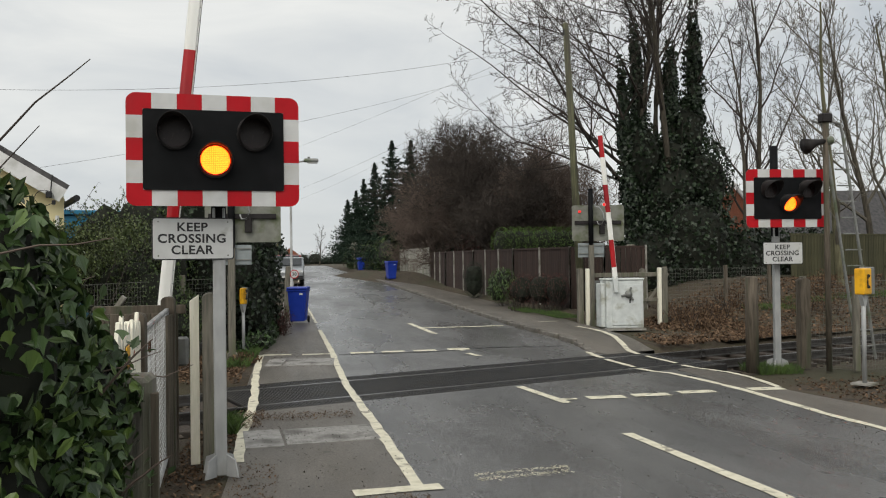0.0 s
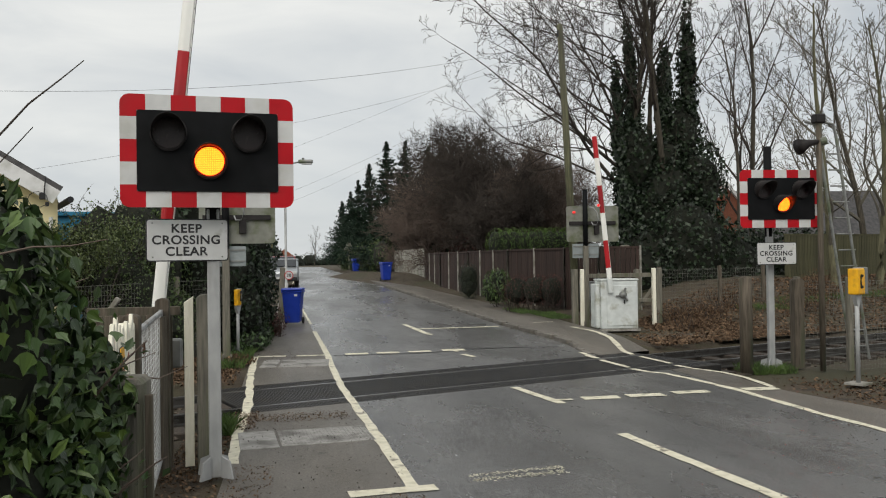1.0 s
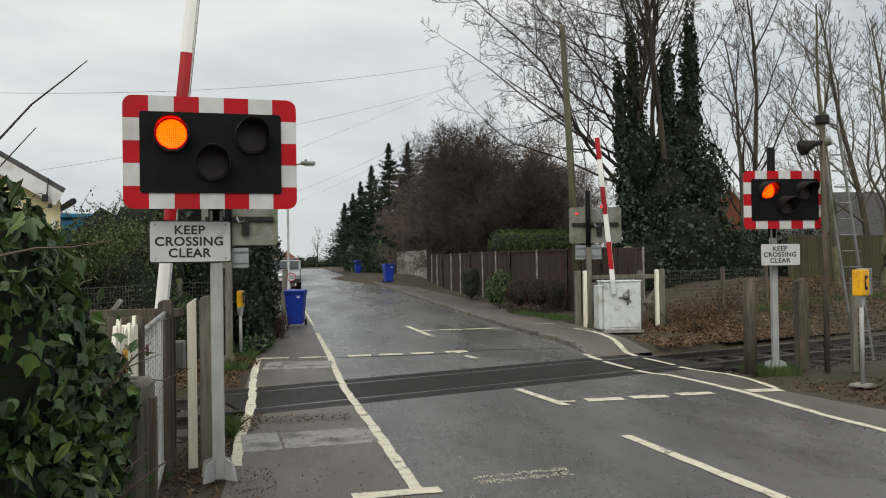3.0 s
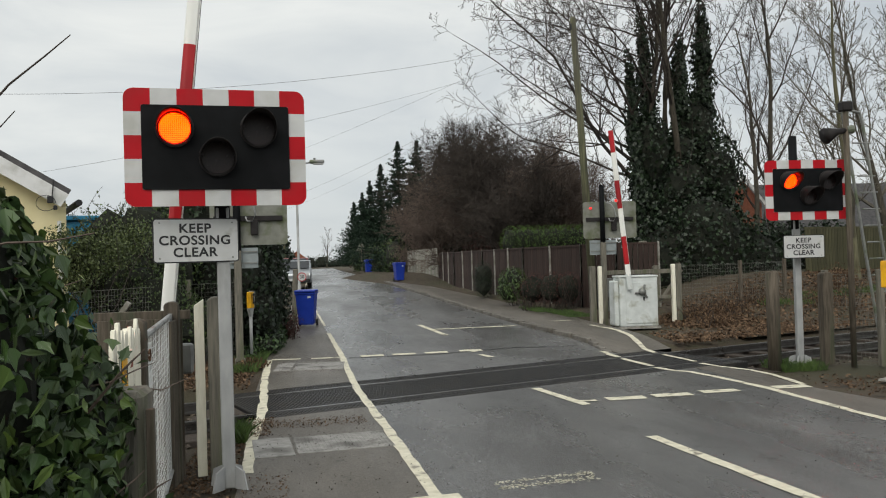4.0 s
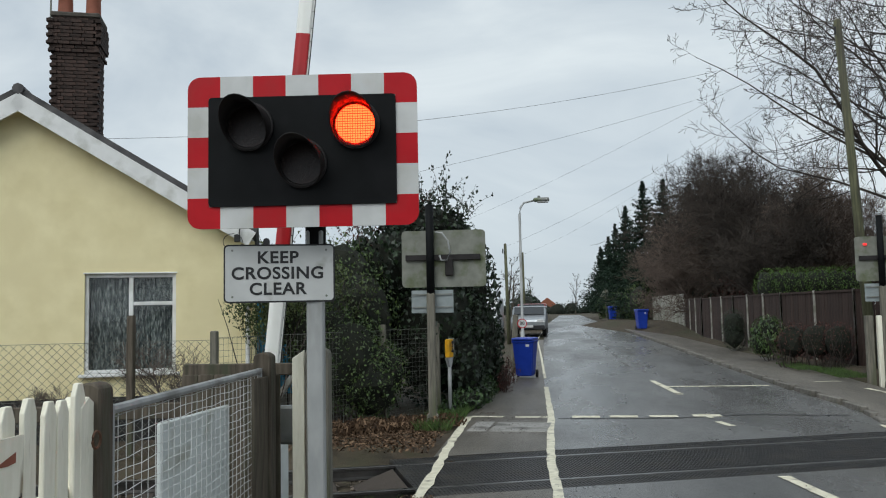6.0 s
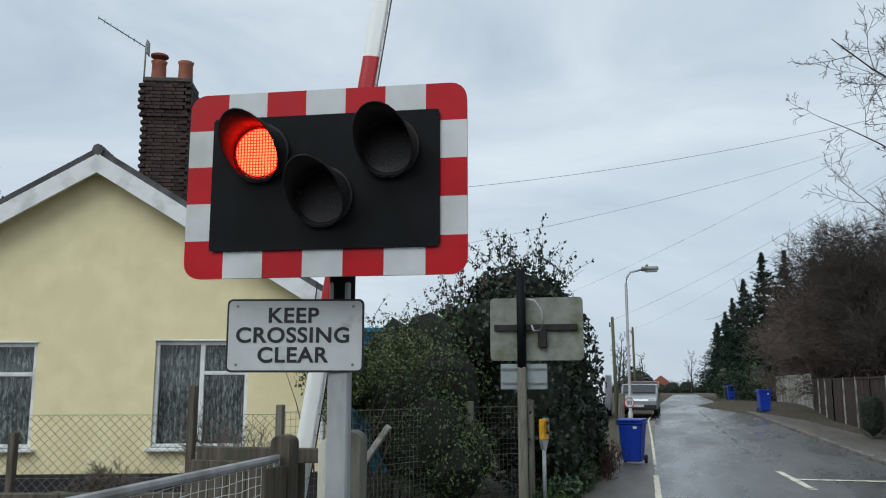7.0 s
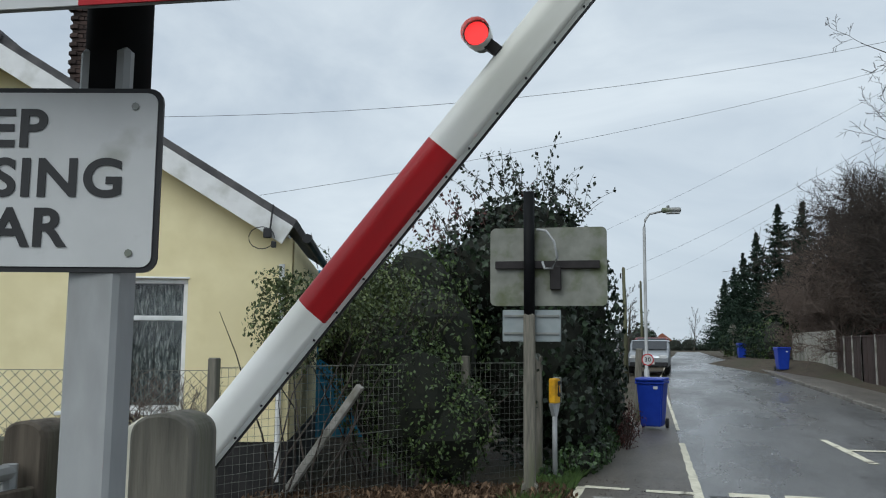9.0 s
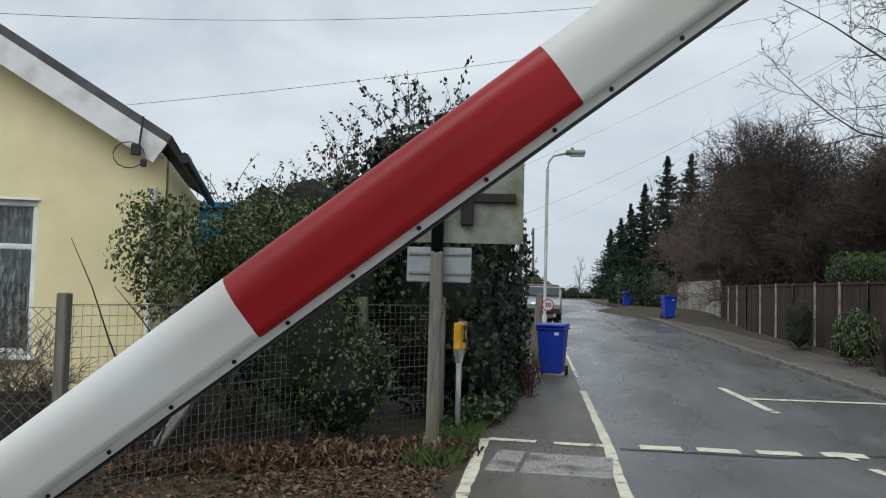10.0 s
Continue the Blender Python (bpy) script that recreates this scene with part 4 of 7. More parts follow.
def build_boom(name, length, start, band, label, sign=1):
    """A boom along local +x from its pivot, flat side to the viewer."""
    b = thing(name, label, "barrier boom")
    def section(x):
        t = x / length
        return 0.123 * (1 - 0.02 * t)
    def seg(x0, x1, col):
        vs, fs = [], []
        n = 12
        for x in (x0, x1):
            h = section(x)
            # rounded above, flat slanting face below
            front = [(0.034 * math.sin(radians(90 * i / 7)), h / 2 - h * 0.46 * (1 - math.cos(radians(90 * i / 7)))) for i in range(8)] + [(0.034 - 0.01 * i / 5, h * 0.04 - h * 0.54 * i / 5) for i in range(1, 6)]
            for yy, zz in front:
                vs.append((x, -yy, zz))
            for yy, zz in front[-1:0:-1]:
                vs.append((x, yy, zz))
        k = len(vs) // 2
        for i in range(k):
            fs.append((i, (i + 1) % k, k + (i + 1) % k, k + i))
        part("boom_band", (vs, fs), col, b, smooth=True)
        # lower flange with rivets
        h0, h1 = section(x0) / 2, section(x1) / 2
        fl = [(x0, -.006, -h0 + .004), (x1, -.006, -h1 + .004), (x1, -.006, -h1 - .014), (x0, -.006, -h0 - .014), (x0, .006, -h0 + .004), (x1, .006, -h1 + .004), (x1, .006, -h1 - .014), (x0, .006, -h0 - .014)]
        part("flange", (fl, [(0, 1, 2, 3), (7, 6, 5, 4), (3, 2, 6, 7), (0, 4, 5, 1), (0, 3, 7, 4), (1, 5, 6, 2)]), "boom_white", b)
        part("edge_strip", ([(x, y, -(h0 if x == x0 else h1) - dz) for dz in (.0142, .0185) for x, y in ((x0, -.007), (x1, -.007), (x1, .007), (x0, .007))],
                            [(0, 1, 2, 3), (7, 6, 5, 4), (0, 4, 5, 1), (1, 5, 6, 2), (2, 6, 7, 3), (3, 7, 4, 0)]), "ink", b)
        x = x0 + 0.05
        while x < x1:
            part("rivet", tube([(x, -.009, -section(x) / 2 - .007), (x, -.004, -section(x) / 2 - .007)], 0.0042, 6), "ink", b)
            x += 0.136
    seg(0.25, start, "boom_white")
    x, i = start, 0
    while x < length - 0.05:
        seg(x, min(length, x + band), "boom_red" if i % 2 == 0 else "boom_white")
        x += band
        i += 1
    part("boom_root", box(0.42, 0.06, 0.13, (0.1, 0, -0.065), 0.012), "cabinet", b, "pale boom root at the pivot")
    return b


def boom_light(b, x, h):
    lamp = new("boom_light")
    lamp.parent = b
    lamp.matrix_basis = pose(x, -0.01, h)
    part("bracket", box(0.035, 0.03, 0.05, (0, 0, -0.04)), "hood", lamp)
    part("body", tube([(0, 0.045, 0.045), (0, -0.03, 0.045)], [0.036, 0.042], 14), "grey_metal", lamp, smooth=True)
    part("shade", tube([(0, 0.0, 0.045), (0, -0.055, 0.045)], [0.044, 0.046], 14, False), "boom_white", lamp, smooth=True)
    part("lens", tube([(0, -0.03, 0.045), (0, -0.036, 0.045)], 0.037, 14), "boom_lamp", lamp, "glowing red lens")


boom_a = build_boom("barrier_boom", 5.0, 1.18, 0.655, "red and white tapering barrier boom with rivets, being lowered")
boom_light(boom_a, 2.17, 0.09)
boom_b = build_boom("barrier_boom", 4.0, 0.55, 0.72, "red and white barrier boom standing raised by its cabinet")
boom_light(boom_b, 2.2, 0.055)

# machine stands


def build_machine(m, tall):
    s = thing("barrier_machine", "grey-white barrier machine cabinet with a crank boss, stained", "barrier machine", m)
    part("body", box(1.0, 0.62, tall, (0, 0, 0.04), 0.03, segs=2), "cabinet", s)
    part("lid", box(1.04, 0.66, 0.05, (0, 0, tall + 0.04), 0.015), "cabinet", s)
    part("door", box(0.8, 0.02, tall - 0.2, (0.05, -0.322, 0.12), 0.008), "cabinet", s)
    part("side_cover", box(0.12, 0.5, tall - 0.1, (-0.56, 0.02, 0.06), 0.02), "cabinet", s)
    part("boss", tube([(0.08, -.33, tall - .33), (0.08, -.42, tall - .33)], [0.1, 0.085], 14), "grey_metal", s, "round crank boss", smooth=True)
    for a in (20, 140, 260):
        part("boss_lug", box(0.05, 0.05, 0.16, (0, 0, 0.04), 0.012), "grey_metal", s, m=pose(0.08, -.37, tall - .33, 0, a, 0))
    part("handle", box(0.03, 0.05, 0.1, (0.12, -.35, tall - .56), 0.008), "ink", s)
    part("plinth", box(1.1, 0.7, 0.06, (0, 0, -0.02)), "concrete", s)
    return s


build_machine(pose(8.2, 21.5, 0.1, 0, 0, -4), 1.26)
mb = thing("barrier_machine", "white barrier machine half hidden behind the fence", "barrier machine", pose(-1.75, 9.35, 0, 0, 0, 0))
part("body", box(0.5, 0.5, 1.12, (-.05, 0.1, 0), 0.03, segs=2), "cabinet", mb)
part("pivot_plate", box(0.5, 0.1, 0.3, (0.25, -0.25, 0.95), 0.02), "grey_metal", mb)
part("lid", box(0.56, 0.56, 0.05, (-.05, 0.1, 1.12), 0.012), "cabinet", mb)


def motions():
    up = 83.9
    rows = [(0, up), (3.0, up), (6.6, up), (6.8, 83.6), (7.0, 80.8), (7.3, 75.6), (7.5, 72.5), (8.0, 64.2), (8.3, 60.1), (8.6, 55.8), (9.0, 49.6), (9.5, 43.1), (10.0, 36.6)]
    walk(boom_a, [(t, pose(-1.543, 9.1, 1.107, 0, -a, 0)) for t, a in rows])
    rows_b = [(0, 95.5), (3.0, 95.5), (6.6, 95.5), (7.0, 98), (8.0, 115), (9.0, 129), (10.0, 142)]
    walk(boom_b, [(t, pose(7.9, 21.1, 1.2, 0, -a, 0)) for t, a in rows_b])
    on, off = -0.026, 0.075
    def key(arr, spans):
        rows = [(0.0, on if spans and spans[0][0] <= 0 else off)]
        for a, b in spans:
            if a > 0:
                rows += [(a - 0.034, off), (a, on)]
            if b < 10:
                rows += [(b - 0.034, on), (b, off)]
        rows.append((10.0, on if spans and spans[-1][1] >= 10 else off))
        walk(arr, [(t, pose(0, y, 0)) for t, y in rows])
    # both lamps together at first, then in turn
    rights = [(1.97, 2.57), (3.36, 3.83), (4.12, 4.57), (4.87, 5.29), (5.64, 6.08), (6.40, 6.86), (7.15, 7.60), (7.90, 8.36), (8.67, 9.12), (9.43, 9.9)]
    lefts = [(1.97, 2.57), (2.98, 3.39), (3.76, 4.14), (4.54, 4.89), (5.27, 5.66), (6.05, 6.42), (6.84, 7.17), (7.58, 7.93), (8.34, 8.69), (9.10, 9.45)]
    for arr in (arr_a, arr_b):
        key(arr["amber"], [(0.0, 1.97)])
        key(arr["left"], lefts)
        key(arr["right"], rights)

# ---- cottage beyond the track ----
HU, HV = RU, RV
HC = Vector((-4.45, 16.46, 0))  # corner of the gable wall nearest the road


def house_m():
    return Matrix.Translation(HC) @ Matrix.Rotation(RA, 4, 'Z')


def build_house():
    h = thing("cottage", "cream rendered cottage with white bargeboards and dark slate roof", "house", house_m())
    W, D, base, eave, apex = 7.44, 5.0, 0.68, 3.24, 5.5
    half = W / 2
    wins = [(-2.73, -1.29, 1.06, 2.7), (-6.35, -4.52, 1.06, 2.66)]
    # gable wall with openings, of 0.25 m thickness
    xs = [-W, -6.35, -4.52, -2.73, -1.29, 0]
    bm = bmesh.new()
    def quad(a, b, c, d):
        bm.faces.new([bm.verts.new(p) for p in (a, b, c, d)])
    cols = list(zip(xs, xs[1:]))
    for y in (0.0, 0.25):
        for i, (a, b) in enumerate(cols):
            top = 2.7 if i == 3 else 2.66 if i == 1 else 1.06
            if i in (1, 3):
                quad((a, y, base), (b, y, base), (b, y, 1.06), (a, y, 1.06))
                quad((a, y, top), (b, y, top), (b, y, eave), (a, y, eave))
            else:
                quad((a, y, base), (b, y, base), (b, y, eave), (a, y, eave))
        bm.faces.new([bm.verts.new(p) for p in ((-W, y, eave), (0, y, eave), (-half, y, apex))])
    for a, b, z0, z1 in wins:
        for p, q in (((a, z0), (b, z0)), ((b, z0), (b, z1)), ((b, z1), (a, z1)), ((a, z1), (a, z0))):
            quad((p[0], 0, p[1]), (q[0], 0, q[1]), (q[0], .25, q[1]), (p[0], .25, p[1]))
    part("wall", bm, "render_wall", h, "cream rendered gable wall")
    part("side_wall", box(0.25, D - 0.25, eave - base, (-0.125, D / 2 + 0.125, base)), "render_wall", h)
    part("side_wall", box(0.25, D - 0.25, eave - base, (-W + 0.125, D / 2 + 0.125, base)), "render_wall", h)
    part("plinth", box(W + 0.02, D, base + 0.1, (-half, D / 2 + 0.02, -0.1)), "plinth", h, "black painted plinth")
    # added sheet in plinth black; its colour gives the room's darkness
    part("room_shade_sheet", box(W - 0.6, 0.05, 3.2, (-half, 2.4, base)), "plinth", h, "near-black sheet standing in for the unlit room behind the windows")
    # roof slopes
    sl = math.atan2(apex - eave, half)
    L = half / math.cos(sl) + 0.03
    for sgn in (1, -1):
        bm = box(L, D + 0.5, 0.09, (-L / 2 + 0.0, 0, 0))
        mm = pose(-half, D / 2 - 0.02, apex + 0.14) @ Matrix.Rotation(0 if sgn > 0 else math.pi, 4, 'Z') @ Matrix.Rotation(sl, 4, 'Y') @ pose(L, 0, 0)
        roof = part("roof", bm, "slate", h, "dark slate roof slope", m=mm)
        # bargeboard
        bm = prism([(0, 0), (0, -.26), (-L, -.26), (-L, 0)], 0.05)
        part("bargeboard", bm, "white_paint", h, "white painted bargeboard", m=pose(-half, (-0.29 if sgn > 0 else -0.24), apex + 0.135) @ Matrix.Rotation(0 if sgn > 0 else math.pi, 4, 'Z') @ Matrix.Rotation(sl, 4, 'Y') @ pose(L, 0, 0))
        bm = box(L, 0.3, 0.02, (-L / 2, 0, 0))
        part("soffit", bm, "white_paint", h, m=pose(-half, -0.1, apex + 0.09) @ Matrix.Rotation(0 if sgn > 0 else math.pi, 4, 'Z') @ Matrix.Rotation(sl, 4, 'Y') @ pose(L, 0, -0.1))
    part("ridge", tube([(-half, -0.3, apex + 0.2), (-half, D, apex + 0.2)], 0.09, 8), "slate", h)
    part("gutter", tube([(0.2, -0.2, eave - 0.02), (0.2, D, eave - 0.02)], 0.06, 8), "ink", h, "black gutter")
    part("downpipe", tube([(-0.12, -0.05, 0.2), (-0.12, -0.05, 2.9)], 0.035, 8), "white_paint", h)
    for wi, (a, b, z0, z1) in enumerate(wins):
        w = new("window")
        w.parent = h
        w.matrix_basis = pose((a + b) / 2, 0.08, z0)
        ww, wh = b - a, z1 - z0
        t = 0.06
        for x0, x1, q0, q1 in ((-ww / 2, ww / 2, 0, t), (-ww / 2, ww / 2, wh - t, wh), (-ww / 2, -ww / 2 + t, t, wh - t), (ww / 2 - t, ww / 2, t, wh - t), (-0.035 + .0, 0.035 + .0, t, wh - t), (0.035, ww / 2 - t, wh * 0.68, wh * 0.68 + t)):
            part("frame_bar", box(x1 - x0, 0.07, q1 - q0, ((x0 + x1) / 2, 0, q0), 0.006), "white_paint", w)
        part("window_sill", box(ww + 0.14, 0.2, 0.05, (0, -0.1, -0.05), 0.008), "white_paint", w, "white sill")
        part("drip", box(ww + 0.04, 0.05, 0.025, (0, -0.07, wh + 0.0), 0.004), "white_paint", w)
        for s in (-1, 1):
            g = part("pane", box(ww / 2 - t, 0.006, wh - 2 * t, (s * (ww / 4 - 0.01), 0.012, t)), "glass", w, "clear pane")
            g.visible_shadow = False
        # net curtain with folds
        vs, fs = [], []
        n = 90
        for i in range(n + 1):
            x = -ww / 2 + ww * i / n
            y = 0.12 + 0.02 * math.sin(i * 1.1 + wi) + 0.012 * math.sin(i * 2.7)
            vs += [(x, y, 0.05), (x, y, wh - 0.03)]
        for i in range(n):
            fs.append((2 * i, 2 * i + 2, 2 * i + 3, 2 * i + 1))
        part("net_curtain", (vs, fs), "curtain", w, "grey patterned net curtain", smooth=True)
    # alarm box and wires at the eave
    part("alarm_box", box(0.1, 0.06, 0.12, (-0.28, -0.33, 3.2), 0.01), "ink", h)
    part("alarm_box", box(0.06, 0.06, 0.08, (-0.2, -0.33, 3.08), 0.01), "ink", h)
    part("wire_loop", tube([(-0.35 + 0.16 * math.cos(a * 0.5), -0.33, 3.2 + 0.14 * math.sin(a * 0.5)) for a in range(13)], 0.006, 5), "cable", h)
    part("bracket", tube([(-0.25, -.33, 3.3), (-0.22, -.33, 3.62)], 0.012, 6), "cable", h)
    return h


build_house()


def build_chimney():
    m = house_m() @ pose(-3.55, 3.4, 0)
    c = thing("chimney_stack", "sooty brick chimney stack with terracotta pots", "chimney", m)
    w, d = 0.84, 0.75
    part("core", box(w - 0.03, d - 0.03, 3.2, (0, 0, 4.9)), "mortar", c)
    part("cap", box(w + 0.1, d + 0.1, 0.1, (0, 0, 8.05), 0.02), "mortar", c)
    me = mesh_of("brick", box(0.215, 0.1025, 0.065, (0, 0, 0), 0.004), "brick")
    z, k = 5.0, 0
    while z < 8.03:
        over = 0.06 if 7.45 < z < 8.0 else (0.03 if 7.3 < z < 7.46 else 0)
        ww, dd = w + over * 2, d + over * 2
        off = 0.1125 if k % 2 else 0
        for sx in (-1, 1):
            n = int(dd / 0.225)
            for i in range(n + 1):
                y = -dd / 2 + 0.11 + i * 0.225 - off * 0.5
                if abs(y) < dd / 2 - 0.05:
                    ob = new("brick", me)
                    ob.parent = c
                    ob.matrix_basis = pose(sx * (ww / 2 - 0.03), y, z, 0, 0, 90)
        n = int(ww / 0.225)
        for sy in (-1,):
            for i in range(n + 1):
                x = -ww / 2 + 0.11 + i * 0.225 - off * 0.5
                if abs(x) < ww / 2 - 0.03:
                    ob = new("brick", me)
                    ob.parent = c
                    ob.matrix_basis = pose(x, sy * (dd / 2 - 0.03), z)
        z += 0.075
        k += 1
    for x in (-.27, .27):
        r = [(x, 0, 8.1), (x, 0, 8.2), (x, 0, 8.55), (x, 0, 8.62)]
        part("pot", tube(r, [0.17, 0.15, 0.14, 0.165], 14), "pot", c, "terracotta chimney pot", smooth=True)
    part("pot_cap", tube([(-.27, 0, 8.72), (-.27, 0, 8.76)], 0.18, 14), "pot", c)
    a = thing("tv_aerial", "thin metal television aerial strapped to the chimney", "aerial", m)
    part("mast", tube([(-.52, -.2, 7.4), (-.5, -.2, 8.95)], 0.018, 6), "grey_metal", a)
    part("boom", tube([(-.5, -.2, 8.85), (-1.4, -.45, 9.35)], 0.012, 6), "grey_metal", a)
    for i in range(9):
        f = i / 8
        p = Vector((-.5, -.2, 8.85)).lerp(Vector((-1.4, -.45, 9.35)), f)
        part("element", tube([p + Vector((0.04, -0.1, -.0)), p - Vector((0.04, -0.1, 0))], 0.005, 5), "grey_metal", a)
    part("reflector", box(0.02, 0.22, 0.28, (-.46, -.2, 8.7)), "grey_metal", a)


build_chimney()

# ---- foliage and tree makers ----


def leaves(centers, normals, size, rnd, kind="ivy", jitter=0.7):
    """Many small folded leaves as one set of vertices and faces."""
    n = len(centers)
    if kind == "ivy":
        base = np.array([(0, -.55, 0), (.28, -.42, .03), (.5, -.08, .05), (.22, .12, .04), (0, .62, -.06), (-.22, .12, .04), (-.5, -.08, .05), (-.28, -.42, .03)])
        faces = [(0, 1, 2, 3, 4), (0, 4, 5, 6, 7)]
    elif kind == "long":
        base = np.array([(0, -.5, 0), (.17, -.15, .05), (.12, .25, .03), (0, .55, -.08), (-.12, .25, .03), (-.17, -.15, .05)])
        faces = [(0, 1, 2, 3), (0, 3, 4, 5)]
    else:
        base = np.array([(0, -.5, 0), (.3, 0, .08), (0, .5, 0), (-.3, 0, .08)])
        faces = [(0, 1, 2), (0, 2, 3)]
    nr = normals + rnd.normal(0, jitter, (n, 3))
    nr /= np.linalg.norm(nr, axis=1)[:, None] + 1e-9
    down = np.tile(np.array([0, 0, -1.0]), (n, 1)) + rnd.normal(0, .55, (n, 3))
    t = down - nr * np.sum(down * nr, axis=1)[:, None]
    t /= np.linalg.norm(t, axis=1)[:, None] + 1e-9
    s = np.cross(t, nr)
    sz = size * rnd.uniform(.55, 1.25, n)
    k = len(base)
    P = (centers[:, None, :] + sz[:, None, None] * (base[None, :, 0, None] * s[:, None, :] + base[None, :, 1, None] * t[:, None, :] + base[None, :, 2, None] * nr[:, None, :]))
    P = P.reshape(-1, 3)
    fs = []
    for i in range(n):
        o = i * k
        for f in faces:
            fs.append(tuple(o + q for q in f))
    return P.tolist(), fs


def cloud(blobs, n, rnd, thick=0.25):
    """Points and outward normals near the surface of a set of ellipsoids, lumpy."""
    vol = np.array([b[3] * b[4] + b[4] * b[5] + b[3] * b[5] for b in blobs])
    pick = rnd.choice(len(blobs), n, p=vol / vol.sum())
    d = rnd.normal(0, 1, (n, 3))
    d /= np.linalg.norm(d, axis=1)[:, None]
    B = np.array(blobs)[pick]
    r = 1 - np.abs(rnd.normal(0, thick, n))
    P = B[:, :3] + d * B[:, 3:6] * r[:, None]
    return P, d


def branch_tree(base, height, rnd, lean=(0, 0), levels=4, spread=0.6, forks=3, trunk_r=0.18, up=0.25, min_r=0.006, first=0.25, wiggle=0.18, sides=5, shorten=0.72, side_bias=(0, 0, 0), droop=0.0, extra=0.0):
    """Tapered trunk and limbs; returns trunk data and limb data."""
    trunk, limbs = [], []
    bias = Vector(side_bias)

    def grow(p, d, length, r, level):
        n = 9 if level == 0 else 4 if level < 3 else 3
        pts, rad = [p.copy()], [r]
        q = p.copy()
        dd = d.copy()
        kids = []
        for i in range(n):
            dd = (dd + Vector((rnd.gauss(0, wiggle), rnd.gauss(0, wiggle), rnd.gauss(0, wiggle * 0.6))) * (0.35 if level == 0 else 1) + Vector((0, 0, (up - droop * level) * (0 if level == 0 else 0.35))) + bias * (0.06 if level else 0.01)).normalized()
            q = q + dd * (length / n)
            pts.append(q.copy())
            f = (i + 1) / n
            rad.append(max(min_r * 0.6, r * (1 - 0.55 * f)))
            kids.append((q.copy(), dd.copy(), f, rad[-1]))
        (trunk if level == 0 else limbs).append(tube(pts, rad, sides if level == 0 else (4 if level < 2 else 3), False))
        if level >= levels:
            return
        for q2, d2, f, r2 in kids:
            if f < first and level == 0:
                continue
            cnt = (forks if f < 0.99 else forks + 1) + (1 if rnd.random() < extra else 0)
            for _ in range(cnt if level else forks):
                if rnd.random() < 0.12:
                    continue
                a = rnd.uniform(0, 2 * math.pi)
                side = d2.orthogonal().normalized()
                side = Matrix.Rotation(a, 3, d2) @ side
                nd = (d2 * (1 - spread * rnd.uniform(.5, 1)) + side * spread * rnd.uniform(.7, 1.2) + (bias * .55 if level == 0 else Vector())).normalized()
                grow(q2, nd, length * shorten * rnd.uniform(.55, 1.0) * (1.0 - 0.35 * f if level == 0 else 0.85), max(min_r, r2 * rnd.uniform(.45, .68)), level + 1)

    grow(Vector(base), Vector((lean[0], lean[1], 1)).normalized(), height, trunk_r, 0)
    return join(trunk), join(limbs)


def bare_crown(base, height, rnd, lean=(0, 0), toward=(0, 0, 0), trunk_r=.16, lengths=(.4, .45, .42, .42), counts=(10, 7, 5, 3), angles=(45, 45, 45, 45), first=.3, lift=.1, min_r=.0055):
    """Trunk, limbs, branches, shoots and twigs, each set off from the last at an angle and bending upwards."""
    trunk, limbs = [], []
    pull = Vector(toward)
    golden = 2.4

    def grow(p, d, length, r, level):
        n = (14, 8, 5, 4, 3)[level]
        pts, rad, dirs = [p], [r], [d]
        wig = (.045, .10, .13, .15, .17)[level]
        for i in range(n):
            d = (d + Vector((rnd.gauss(0, wig), rnd.gauss(0, wig), rnd.gauss(0, wig))) + Vector((0, 0, lift if level else .02)) + (pull * .02 if level == 1 else Vector())).normalized()
            p = p + d * (length / n)
            pts.append(p)
            dirs.append(d)
            rad.append(max(min_r, r * (1 - .82 * (i + 1) / n)))
        (trunk if level == 0 else limbs).append(tube(pts, rad, (9, 5, 4, 3, 3)[level], False))
        if level == 4:
            return
        k = max(2, round(counts[level] * rnd.uniform(.75, 1.25)))
        f0 = first if level == 0 else .18
        turn = rnd.uniform(0, 6.28)
        for c in range(k):
            f = f0 + (1 - f0) * (c + rnd.uniform(.1, .9)) / k
            x = f * n
            i = min(n - 1, int(x))
            q, e = pts[i].lerp(pts[i + 1], x - i), dirs[i + 1]
            turn += golden + rnd.gauss(0, .4)
            side = Matrix.Rotation(turn, 3, e) @ e.orthogonal().normalized()
            a = radians(angles[level] * rnd.uniform(.75, 1.25))
            nd = e * math.cos(a) + side * math.sin(a)
            if level == 0:
                nd = nd + pull * rnd.uniform(.3, 1.0)
            cl = length * lengths[level] * rnd.uniform(.6, 1.1) * (1.15 - .7 * f)
            rr = rad[i] * rnd.uniform(.42, .62)
            grow(q, nd.normalized(), cl, max(min_r, min(rr, cl * .022)), level + 1)

    grow(Vector(base), Vector((lean[0], lean[1], 1)).normalized(), height, trunk_r, 0)
    return join(trunk), join(limbs)


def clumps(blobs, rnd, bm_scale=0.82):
    """Near-black lumps inside dense foliage, coloured as the shade between leaves and stems."""
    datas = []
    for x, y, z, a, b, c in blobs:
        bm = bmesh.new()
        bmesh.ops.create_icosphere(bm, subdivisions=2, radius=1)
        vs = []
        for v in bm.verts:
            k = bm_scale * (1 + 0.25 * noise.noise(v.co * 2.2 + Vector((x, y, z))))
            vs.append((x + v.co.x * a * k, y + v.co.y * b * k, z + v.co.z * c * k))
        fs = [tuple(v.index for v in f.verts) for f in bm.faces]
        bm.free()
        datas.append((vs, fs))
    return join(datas)


